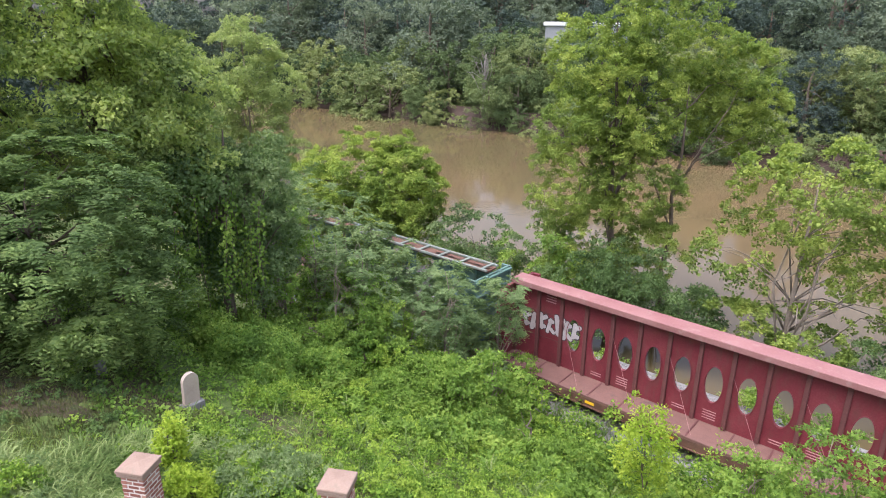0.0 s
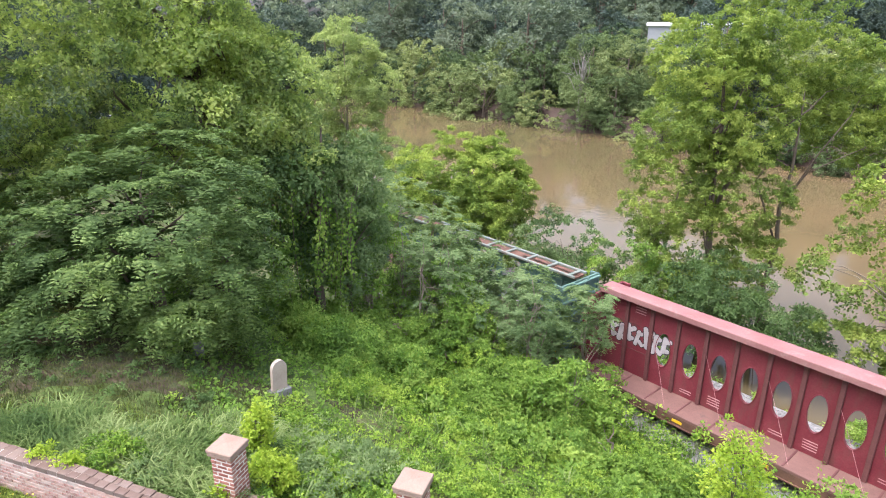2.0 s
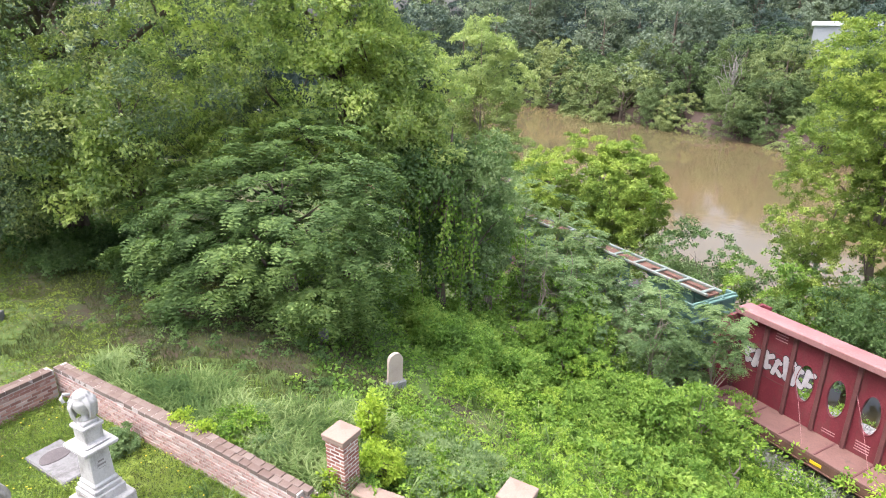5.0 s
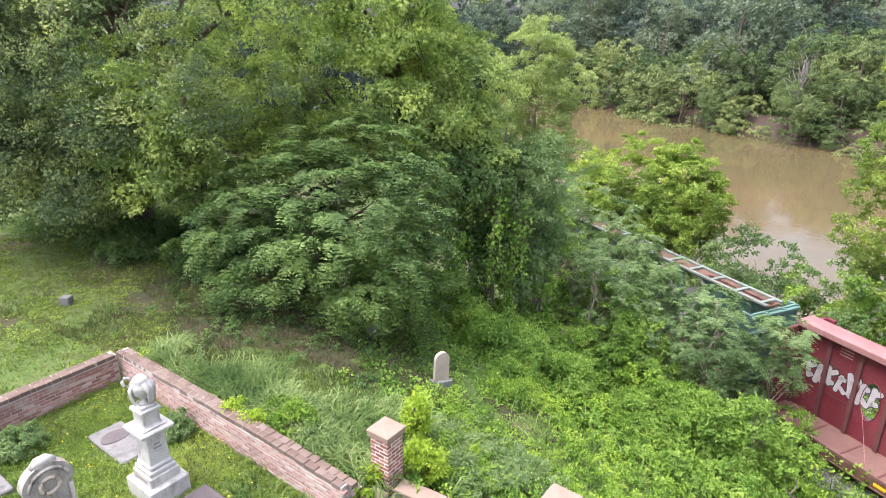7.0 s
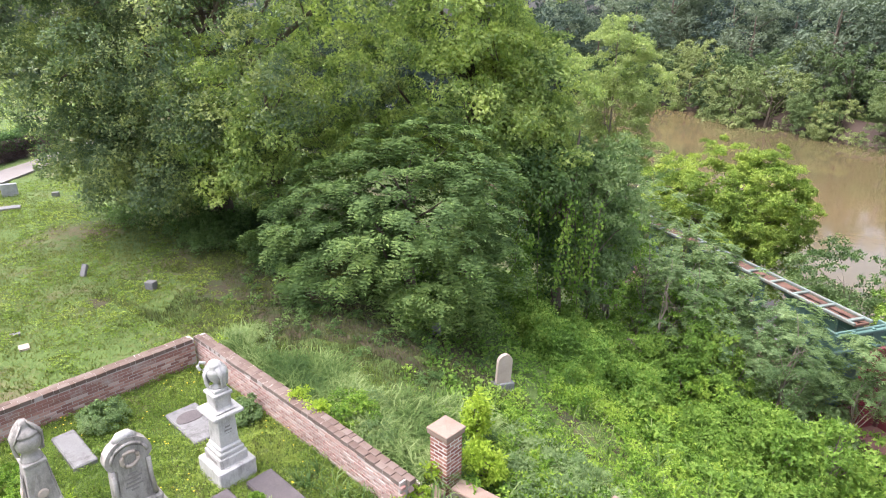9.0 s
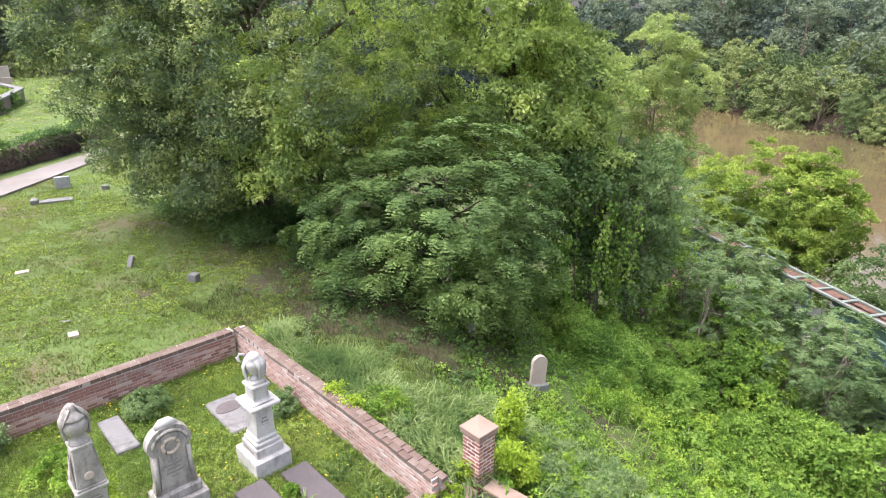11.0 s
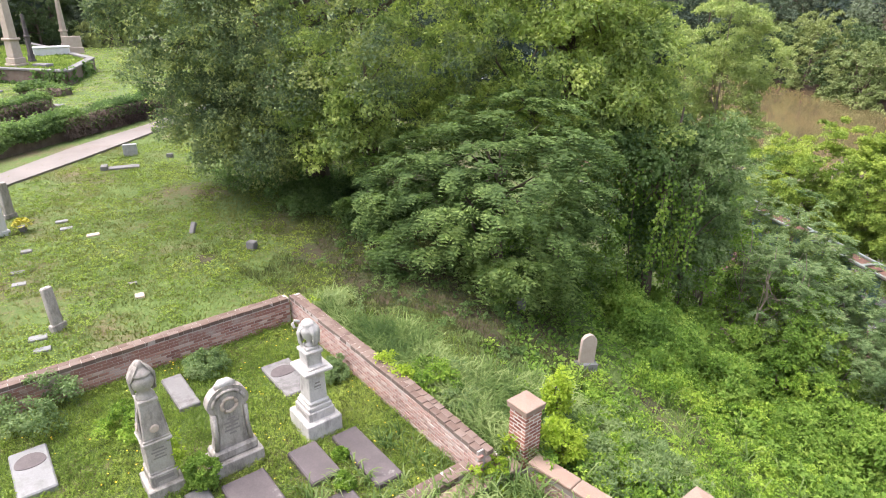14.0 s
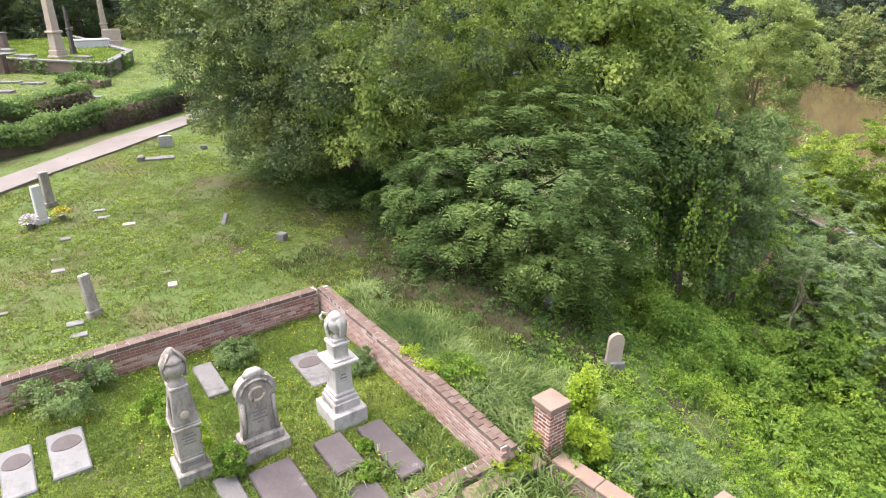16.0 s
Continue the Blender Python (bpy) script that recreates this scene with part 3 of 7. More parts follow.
def limbs(rng, base, top, radius, targets, count, n=8, wobble=0.25, fork=0.35):
    """A tapered, slightly crooked trunk with limbs that reach into the crown."""
    s = Shape()
    base, top = Vector(base), Vector(top)
    h = (top - base).length
    trunk, rad = [], []
    for i in range(9):
        t = i / 8
        q = base.lerp(top, t) + Vector((rng.normal(0, wobble * 0.3), rng.normal(0, wobble * 0.3), 0)) * (0 if i == 0 else 1)
        if i == 0:
            q.z -= 0.35
        trunk.append(q)
        rad.append(radius * ((1 - t) ** 0.8 * 0.9 + 0.1) * (1.45 if i == 0 else 1.0))
    s.tube(trunk, rad, n)
    if len(targets):
        for q in targets[rng.permutation(len(targets))[:count]]:
            t = rng.uniform(fork, 0.9)
            i = int(t * 8)
            a = trunk[i]
            e = a.lerp(Vector(q), 0.86)
            pts = [a]
            for w in (0.3, 0.6, 0.85, 1.0):
                bend = Vector((rng.normal(0, 0.06), rng.normal(0, 0.06), 0.18 * math.sin(math.pi * w))) * (e - a).length
                pts.append(a.lerp(e, w) + bend)
            r0 = min(rad[i] * 0.5, 0.016 * (e - a).length + 0.008)
            s.tube(pts, [r0, r0 * 0.75, r0 * 0.5, r0 * 0.3, r0 * 0.12], 5)
    return s


def tree(name, label, category, base, top, radius, leaves, leaf_mat, bark_mat, targets, count, seed, group="", crown_label="", stems=(), fork=0.35, corners=4):
    rng = np.random.default_rng(seed)
    ob = thing(name, pose(*base), label, category, group)
    b = Vector(base)
    shape = limbs(rng, (0, 0, 0), Vector(top) - b, radius, targets - np.array(base), count, fork=fork)
    for foot, tip, r in stems:
        extra = limbs(rng, Vector(foot) - b, Vector(tip) - b, r, targets - np.array(base), max(2, count // 3), fork=fork)
        shape.add(extra.v, extra.f)
    part("trunk", shape, bark_mat, ob, smooth=True)
    base_l, way, normal, L, W = leaves
    part("crown", leaf_mesh("crown", base_l - np.array(base), way, normal, L, W, leaf_mat, corners=corners), leaf_mat, ob, crown_label)
    return ob


def on_ground(x, y, z=0.0):
    return (x, y, gz(x, y) + z)


# the low, wide tree with compound leaves beyond the brick wall
rng = np.random.default_rng(11)
lobes = [(-11.2, 14.9, 1.6, 4.2, 3.2, 2.9), (-10.6, 16.0, 2.9, 3.0, 2.8, 2.3), (-12.8, 14.0, 0.9, 2.7, 2.4, 2.2), (-9.5, 15.5, 0.8, 2.0, 2.1, 2.4)]
p, o = crown_clusters(rng, lobes, 900, gaps=0.06, inner=0.7)
tree("spreading_tree", "low wide tree with drooping compound green leaves", "tree", on_ground(-10.9, 15.4), (-10.8, 15.6, 3.6), 0.22, frond_leaves(rng, p, o, 9, 6, 0.54, 0.17, 0.35, droop=0.75, face=1.25, rise=0.3, jitter=0.4), LEAF_PINNATE, BARK, p, 20, 12, fork=0.12)

# the great oak-like tree with a wide dark crown
rng = np.random.default_rng(21)
lobes = [(-20.2, 16.7, 9.5, 8.2, 7.2, 7.5), (-21.3, 14.4, 6.2, 3.0, 2.8, 4.4), (-21.6, 14.8, 11.5, 4.0, 3.6, 4.4), (-20.0, 13.4, 4.2, 3.0, 1.8, 2.2), (-21.6, 15.0, 3.6, 2.0, 1.8, 1.9), (-23.2, 15.4, 8.4, 2.2, 2.2, 3.4), (-24.6, 16.2, 5.0, 1.3, 1.3, 1.1), (-23.4, 14.6, 3.2, 1.2, 1.1, 0.9), (-26.0, 17.4, 7.6, 1.5, 1.4, 1.3), (-22.0, 13.4, 2.4, 1.1, 1.0, 0.8)] + [(-19.2, 13.0, 2.6, 1.3, 1.0, 0.9), (-25.4, 16.0, 10.0, 1.4, 1.4, 1.4), (-23.4, 11.6, 8.6, 2.0, 1.6, 2.2), (-23.6, 12.4, 5.8, 1.6, 1.4, 1.5), (-22.6, 12.6, 3.8, 1.4, 1.2, 1.2), (-22.4, 12.8, 2.5, 1.5, 1.2, 0.9), (-20.8, 13.2, 2.1, 1.6, 1.2, 1.0), (-24.6, 13.2, 3.4, 1.4, 1.2, 1.0), (-20.6, 14.0, 3.7, 2.6, 1.6, 1.9)]
p, o = crown_clusters(rng, lobes, 900, gaps=0.1, inner=0.74)
tree("oak_tree", "huge broad-crowned shade tree with dense dark foliage", "tree", on_ground(-20.6, 16.1), (-20.0, 17.0, 13), 0.42, clump_leaves(rng, p, o, 390, 0.8, 0.1, 0.75, tufts=9), LEAF_OAK, BARK, p, 34, 22, fork=0.2, corners=3)

# a younger bright tree that leans out in front of it
rng = np.random.default_rng(24)
lobes = [(-15.9, 14.6, 4.6, 2.0, 1.8, 1.9), (-17.4, 15.0, 5.6, 2.4, 2.0, 2.4), (-16.6, 14.2, 3.0, 1.7, 1.5, 1.5), (-15.2, 15.4, 3.6, 1.5, 1.5, 1.6), (-18.6, 14.4, 3.6, 1.6, 1.4, 1.5)]
p, o = crown_clusters(rng, lobes, 170, gaps=0.12, inner=0.66)
tree("young_shade_tree", "young tree with bright yellow-green hanging foliage", "tree", on_ground(-16.6, 15.6), (-16.6, 15.2, 6.4), 0.18, clump_leaves(rng, p, o, 230, 0.6, 0.12, 0.75, droop=0.4, tufts=7), LEAF_BRIGHT, BARK, p, 20, 25, fork=0.2, corners=3)

# its paler neighbour, nearer the railway
rng = np.random.default_rng(26)
lobes = [(-14.6, 21.0, 8.0, 4.9, 4.8, 6.2), (-10.9, 22.4, 5.0, 2.0, 2.0, 3.6), (-12.6, 20.2, 5.2, 3.2, 2.4, 3.4), (-11.5, 22.6, 9.0, 2.0, 2.2, 3.0), (-10.2, 22.0, 3.4, 1.5, 1.5, 1.7), (-9.6, 22.2, 5.0, 1.6, 1.5, 1.6), (-9.3, 21.4, 3.4, 1.4, 1.3, 0.8)]
p, o = crown_clusters(rng, lobes, 520, gaps=0.1, inner=0.72)
tree("broad_tree", "broad tree with bright yellow-green foliage", "tree", on_ground(-12.6, 22.4), (-12.4, 22.2, 11), 0.4, clump_leaves(rng, p, o, 300, 0.75, 0.13, 0.75, tufts=9), LEAF_BRIGHT, BARK, p, 22, 27, fork=0.25, corners=3)

# vine-draped tree beside the railway slope
rng = np.random.default_rng(31)
lobes = [(-8.3, 21.2, -0.6, 0.7, 0.7, 1.0), (-10.6, 26.0, 0.2, 2.2, 1.2, 2.6), (-8.8, 26.2, -1.4, 1.8, 1.2, 1.8), (-8.9, 21.0, 2.5, 1.2, 1.0, 0.6)]
p, o = crown_clusters(rng, lobes, 480, gaps=0.05, inner=0.7)
tree("vine_covered_tree", "tree smothered in hanging dark green vines", "tree", on_ground(-8.2, 21.6), (-8.0, 22.6, 4.2), 0.25, clump_leaves(rng, p, o, 80, 0.6, 0.13, 0.8, flat=1.0, droop=0.6, tufts=7), LEAF_VINE, BARK, p, 14, 32)
vine_tree = bpy.data.objects["vine_covered_tree"]
s, hung = Shape(), []
for k in range(19):
    a = rng.uniform(0, 6.283)
    x, y = -8.3 + 1.9 * math.cos(a) * rng.uniform(0.5, 1), 20.9 + 1.5 * math.sin(a) * rng.uniform(0.5, 1)
    top, foot = rng.uniform(0.6, 2.6), rng.uniform(-2.6, -0.8)
    line = [Vector((x + 0.12 * math.sin(3 * w + k), y + 0.1 * math.cos(2 * w + k), top + (foot - top) * w)) for w in np.linspace(0, 1, 7)]
    s.tube([q - vine_tree.location for q in line], [0.014] * 7, 4)
    w = rng.uniform(0, 1, 150)
    hung.append(np.stack([np.interp(w, np.linspace(0, 1, 7), [q[i] for q in line]) for i in range(3)], -1) + rng.normal(0, 0.12, (150, 3)))
q = np.concatenate(hung) - np.array(vine_tree.location)
part("vine_stem", s, BARK, vine_tree, "hanging vine stems")
part("hanging_vines", leaf_mesh("hanging_vines", q, rng.normal(0, 0.5, q.shape) - np.array([0, 0, 1.0]), rng.normal(0, 0.6, q.shape) + np.array([0.2, -0.8, 0.6]), 0.13, 0.11, LEAF_IVY), LEAF_IVY, vine_tree, "bright green curtains of hanging vine leaves")

# slender tree between the vines and the railway
rng = np.random.default_rng(36)
lobes = [(-7.9, 23.0, 2.5, 1.2, 1.2, 0.9), (-7.1, 23.2, 1.4, 1.2, 1.2, 1.0), (-6.9, 23.3, -0.2, 1.1, 1.1, 1.1), (-6.8, 23.2, 2.9, 0.8, 0.8, 0.6), (-7.4, 23.0, -1.8, 1.0, 1.0, 1.0)]
p, o = crown_clusters(rng, lobes, 130, gaps=0.12, inner=0.5)
tree("slender_tree", "slender green tree beside the railway", "tree", on_ground(-7.3, 22.9), (-7.2, 23.1, 2.6), 0.12, clump_leaves(rng, p, o, 130, 0.5, 0.12, 0.7, tufts=6, flat=0.8), LEAF_FEATHER, BARK, p, 18, 37, fork=0.3, corners=3)

# pale tree on the near bank, far upstream
rng = np.random.default_rng(41)
lobes = [(-18.2, 59.2, 4.2, 3.0, 2.8, 3.4), (-20.4, 58.6, 1.6, 2.6, 2.4, 3.0), (-15.6, 59.8, 2.4, 2.6, 2.4, 2.6), (-17.8, 59.0, -0.6, 3.2, 2.8, 2.8), (-19.6, 58.8, -4.0, 2.6, 2.6, 3.2), (-16.2, 58.4, -3.6, 2.4, 2.4, 2.8), (-14.2, 56.5, -5.0, 2.4, 2.4, 3.0), (-17.6, 59.4, 7.2, 1.6, 1.6, 2.0)]
p, o = crown_clusters(rng, lobes, 380, gaps=0.16, inner=0.6)
tree("riverside_tree", "slender pale green tree on the river bank", "tree", on_ground(-18.2, 59.3), (-18.2, 59.2, 8), 0.16, clump_leaves(rng, p, o, 170, 0.75, 0.18, 0.6, tufts=7, flat=0.8, fill=0.4), LEAF_LIGHT, BARK_PALE, p, 26, 42)

# rounded tree between the railway and the river
rng = np.random.default_rng(51)
lobes = [(-5.0, 41.0, -3.0, 4.3, 4.0, 3.9), (-7.2, 40.2, -4.0, 3.0, 2.8, 3.0), (-2.8, 40.6, -2.8, 2.8, 2.7, 3.4), (-2.8, 39.4, -5.2, 2.7, 2.4, 2.6)]
p, o = crown_clusters(rng, lobes, 700, gaps=0.0, inner=0.5)
tree("rounded_tree", "rounded bright green tree on the river bank", "tree", on_ground(-4.4, 40.6), (-4.4, 40.8, -0.6), 0.22, clump_leaves(rng, p, o, 210, 0.5, 0.13, 0.75, tufts=6, flat=0.8), LEAF_RIVER, BARK, p, 26, 52, fork=0.15, corners=3)

# tall tree with two stems beyond the train
rng = np.random.default_rng(61)
lobes = [(8.3, 34.4, 6.0, 2.8, 2.6, 2.4), (10.4, 33.9, 7.6, 2.6, 2.5, 2.0), (12.2, 33.6, 8.4, 1.7, 1.7, 1.4), (7.9, 34.4, 2.5, 3.0, 2.8, 2.8), (10.1, 33.9, 3.6, 2.9, 2.8, 2.8), (7.2, 34.5, -0.8, 2.6, 2.6, 2.6), (10.6, 33.7, -0.2, 2.7, 2.6, 2.7), (8.6, 34.0, -4.0, 2.9, 2.6, 2.6), (7.0, 34.2, -6.6, 2.0, 1.8, 1.4), (11.6, 33.4, -4.6, 1.9, 1.8, 2.0), (10.6, 33.6, -7.2, 1.5, 1.4, 1.1),
         (14.5, 36.0, 6.0, 2.2, 2.0, 1.9), (16.2, 35.6, 5.0, 2.2, 2.1, 2.1), (17.2, 35.1, 3.0, 1.8, 1.7, 1.8), (15.8, 35.5, 2.2, 1.9, 1.7, 1.5), (14.2, 35.6, 3.6, 1.4, 1.3, 1.6)]
p, o = crown_clusters(rng, lobes, 1500, gaps=0.06, inner=0.5)
tree("tall_tree", "tall two-stemmed tree with light green foliage", "tree", on_ground(9.9, 33.2), (9.0, 34.2, 8.0), 0.26, clump_leaves(rng, p, o, 185, 0.45, 0.105, 0.72, tufts=5, flat=0.9, fill=0.4), LEAF_TALL, BARK, p, 14, 62, stems=[(on_ground(12.2, 32.6), (13.2, 34.2, 5.0), 0.2)], fork=0.45, corners=3)

# open-crowned tree at the water's edge
rng = np.random.default_rng(71)
lobes = [(17.2, 28.0, 0.2, 3.6, 3.0, 2.6), (14.6, 28.6, -2.6, 2.0, 1.9, 2.0), (19.6, 27.6, -1.6, 2.8, 2.5, 2.8), (17.6, 26.8, -6.2, 2.6, 2.2, 1.3), (14.4, 28.8, -6.4, 1.8, 1.6, 1.0), (21.5, 26.5, -3.8, 2.4, 2.2, 2.4)]
p, o = crown_clusters(rng, lobes, 300, gaps=0.24, inner=0.6)
tree("open_tree", "open-crowned green tree with pale forked trunk", "tree", on_ground(16.7, 27.4), (17.4, 28.2, 1.6), 0.17, clump_leaves(rng, p, o, 110, 0.5, 0.17, 0.7, tufts=6, flat=0.7), LEAF_TALL, BARK_PALE, p, 34, 72, fork=0.25)

# shrubs along the near bank
for i, (x, y, z, r, h, mat) in enumerate([(-11.9, 46.6, -4.0, 2.9, 2.6, LEAF_VINE), (-9.0, 44.5, -5.4, 2.2, 1.8, LEAF_FEATHER), (2.3, 36.2, -5.2, 2.6, 2.2, LEAF_VINE), (5.4, 33.6, -5.2, 2.5, 2.3, LEAF_ROUND), (0.4, 37.2, -6.0, 1.8, 1.6, LEAF_FEATHER), (7.4, 31.6, -5.6, 2.2, 2.3, LEAF_VINE), (12.2, 30.2, -6.6, 2.0, 1.2, LEAF_VINE), (9.8, 31.0, -5.4, 2.2, 2.2, LEAF_VINE), (-14.5, 50.0, -4.5, 2.6, 2.6, LEAF_VINE), (-24.0, 54.0, -3.0, 4.2, 5.0, LEAF_VINE), (-22.0, 46.0, -4.0, 4.0, 4.5, LEAF_VINE), (20.5, 24.0, -6.9, 2.4, 1.2, LEAF_VINE)]):
    rng = np.random.default_rng(80 + i)
    p, o = crown_clusters(rng, [(x, y, z, r, r * 0.9, h), (x + 0.5 * r, y - 0.3 * r, z - 0.4 * h, 0.7 * r, 0.7 * r, 0.7 * h)], 70, gaps=0.1, inner=0.6)
    tree("bank_shrub", "leafy shrub on the river bank behind the railway", "shrub", on_ground(x, y), (x, y, z + h * 0.3), 0.08, clump_leaves(rng, p, o, 150, 0.55, 0.14, 0.7, flat=0.8), mat, BARK, p, 14, 90 + i, "shrubs on the near bank", fork=0.1, corners=3)

# feathery saplings and shrubs between slope and railway
for i, (x, y, top, r, mat, feather) in enumerate([(-4.4, 23.6, -0.2, 1.5, LEAF_FEATHER, 1), (-3.2, 21.8, -4.0, 1.2, LEAF_WEED, 0), (0.6, 19.0, -3.4, 0.9, LEAF_ROUND, 0), (-1.6, 23.6, -2.8, 1.3, LEAF_FEATHER, 1), (-0.6, 20.8, -4.2, 1.0, LEAF_ROUND, 0), (1.8, 19.6, -3.2, 1.0, LEAF_ROUND, 0), (-4.8, 21.0, -3.7, 1.2, LEAF_ROUND, 0), (-6.2, 20.6, -3.2, 1.2, LEAF_ROUND, 0), (0.2, 23.2, -1.2, 1.2, LEAF_FEATHER, 1), (-2.0, 20.0, -4.4, 1.0, LEAF_ROUND, 0), (3.0, 18.0, -4.2, 0.9, LEAF_ROUND, 0), (-5.6, 25.2, -0.1, 1.7, LEAF_FEATHER, 1), (-4.0, 20.2, -4.0, 1.0, LEAF_WEED, 0), (-6.8, 23.6, -0.6, 1.5, LEAF_IVY, 0), (-3.4, 24.6, -0.5, 1.3, LEAF_FEATHER, 1), (-5.4, 22.4, -3.2, 1.3, LEAF_ROUND, 0), (-6.8, 29.6, -1.4, 2.0, LEAF_FEATHER, 1)] + [(-5.0, 27.6, -1.2, 1.8, LEAF_FEATHER, 1), (-6.0, 27.0, -1.2, 1.6, LEAF_ROUND, 0), (-3.9, 25.8, -1.0, 1.5, LEAF_FEATHER, 1), (-7.6, 27.4, 0.6, 1.8, LEAF_ROUND, 0), (-8.2, 30.2, 2.2, 2.0, LEAF_FEATHER, 1), (-3.2, 23.2, -2.6, 1.3, LEAF_ROUND, 0), (-1.2, 21.6, -4.2, 1.2, LEAF_WEED, 0), (-6.0, 21.2, -3.4, 1.2, LEAF_WEED, 0), (-7.6, 19.6, -3.0, 1.2, LEAF_ROUND, 0), (-9.4, 18.8, -2.4, 1.1, LEAF_IVY, 0), (-3.4, 24.2, -1.7, 1.5, LEAF_ROUND, 0), (-4.3, 25.6, -1.0, 1.6, LEAF_FEATHER, 1), (-2.4, 23.0, -3.4, 1.3, LEAF_ROUND, 0), (10.4, 13.8, -2.2, 1.4, LEAF_ROUND, 0), (9.0, 14.6, -4.0, 1.1, LEAF_ROUND, 0), (11.6, 12.2, -2.8, 1.3, LEAF_IVY, 0)]):
    rng = np.random.default_rng(120 + i)
    x0, y0, z0 = on_ground(x, y)
    h = max(0.8, (top - z0) * 0.36)
    p, o = crown_clusters(rng, [(x, y, top - h, r, r, h), (x + 0.4 * r, y + 0.2, top - 1.5 * h, r * 0.8, r * 0.8, h * 0.8)], 84, gaps=0.2, inner=0.4)
    lv = frond_leaves(rng, p, o, 6, 6, 0.46, 0.14, 0.42, jitter=0.5) if feather else clump_leaves(rng, p, o, 70, 0.34, 0.11, 0.75, tufts=6)
    tree("sapling" if feather else "slope_shrub", "feathery-leaved sapling on the railway slope" if feather else "leafy shrub on the railway slope", "sapling" if feather else "shrub", (x0, y0, z0), (x, y, top - 0.3), 0.06, lv, mat, BARK_PALE, p, 22, 140 + i, "saplings along the railway", fork=0.25, corners=3)

# mimosa-like trees that screen the railway: thin leaning stems under flat, feathery crowns
for i, (u, v, top, r) in enumerate([(18.6, -28.5, -2.6, 1.7), (19.2, -26.0, -3.4, 1.5), (18.7, -23.4, -3.3, 1.6), (19.1, -21.0, -3.5, 1.6), (18.6, -18.6, -3.4, 1.5), (19.0, -16.4, -4.2, 1.4), (18.6, -14.4, -4.7, 1.2), (19.0, -12.6, -5.2, 1.0), (17.6, -20.0, -4.6, 1.3), (17.4, -16.6, -5.2, 1.2), (17.7, -24.4, -4.2, 1.4), (18.4, -27.2, -2.2, 1.2), (18.5, -23.8, -2.5, 1.1), (18.3, -20.6, -2.8, 1.2), (17.8, -31.6, -2.3, 1.7), (18.6, -34.2, -1.9, 1.8), (18.9, -25.6, 0.4, 1.5), (19.3, -23.2, -0.1, 1.3), (19.0, -19.6, -1.5, 1.2), (19.3, -16.6, -2.0, 0.9), (19.2, -13.4, -1.9, 1.0), (19.4, -28.2, 0.3, 1.4), (19.2, -21.4, -0.9, 1.2), (18.8, -17.6, -2.8, 1.3), (18.9, -14.9, -3.3, 1.1)]):
    rng = np.random.default_rng(190 + i)
    q = uv(u, v)
    lobes = [(q.x, q.y, top - 0.5, r, r, 0.5), (q.x + 0.5 * r, q.y - 0.3 * r, top - 1.2, 0.8 * r, 0.8 * r, 0.45), (q.x - 0.5 * r, q.y + 0.2 * r, top - 1.5, 0.8 * r, 0.8 * r, 0.5), (q.x + 0.1, q.y, top - 2.3, 0.8 * r, 0.8 * r, 0.5)]
    p, o = crown_clusters(rng, lobes, 74, gaps=0.14, inner=0.4)
    foot = uv(u - 0.3 + rng.uniform(-0.3, 0.3), v + rng.uniform(-0.5, 0.5))
    if u > 18.0 and v < -13:
        tree("mimosa_tree", "small mimosa-like tree with feathery leaves beside the railway", "tree", on_ground(foot.x, foot.y), lobes[0][:3], 0.05, frond_leaves(rng, p, o, 8, 7, 0.46, 0.13, 0.42, droop=0.55, face=0.8, rise=0.6, jitter=0.5), LEAF_FEATHER, BARK_PALE, p, 16, 230 + i, "mimosa trees along the railway", fork=0.3, corners=3)
    else:
        tree("trackside_sapling", "small broad-leaved sapling on the railway slope", "sapling", on_ground(foot.x, foot.y), lobes[0][:3], 0.04, clump_leaves(rng, p, o, 60, 0.3, 0.12, 0.7, tufts=5), LEAF_ROUND, BARK, p, 12, 230 + i, "saplings along the railway", fork=0.3, corners=3)

# yellow-green young trees
for i, (x, y, top, r) in enumerate([(-4.4, 8.6, 0.62, 0.4), (-4.95, 9.3, 1.25, 0.2), (5.75, 14.7, -1.7, 0.75)]):
    rng = np.random.default_rng(160 + i)
    x0, y0, z0 = on_ground(x, y)
    h = (top - z0) * 0.42
    p, o = crown_clusters(rng, [(x, y, top - h, r, r, h)], 60, gaps=0.0, inner=0.3)
    tree("lime_sapling", "young tree with bright yellow-green leaves", "sapling", (x0, y0, z0), (x, y, top - 0.15), 0.025, broad_leaves(rng, p, o, 45, 0.11 if i < 2 else 0.26, 0.075 if i < 2 else 0.12, 0.5, loose=1.3), LEAF_LIME, BARK, p, 26, 170 + i, "yellow-green saplings")

# a bleached dead tree on the far bank
rng = np.random.default_rng(260)
q = uv(90.0, -69)
ob = thing("dead_tree", pose(q.x, q.y, gz(q.x, q.y)), "bleached leafless tree on the far bank", "tree")
part("trunk", limbs(rng, (0, 0, 0), (0.3, 0.2, 12.0), 0.22, np.stack([rng.normal(0, 1.9, 40), rng.normal(0, 1.9, 40), rng.uniform(9.0, 14.5, 40)], -1), 30, fork=0.45), BARE_WOOD, ob, smooth=True)

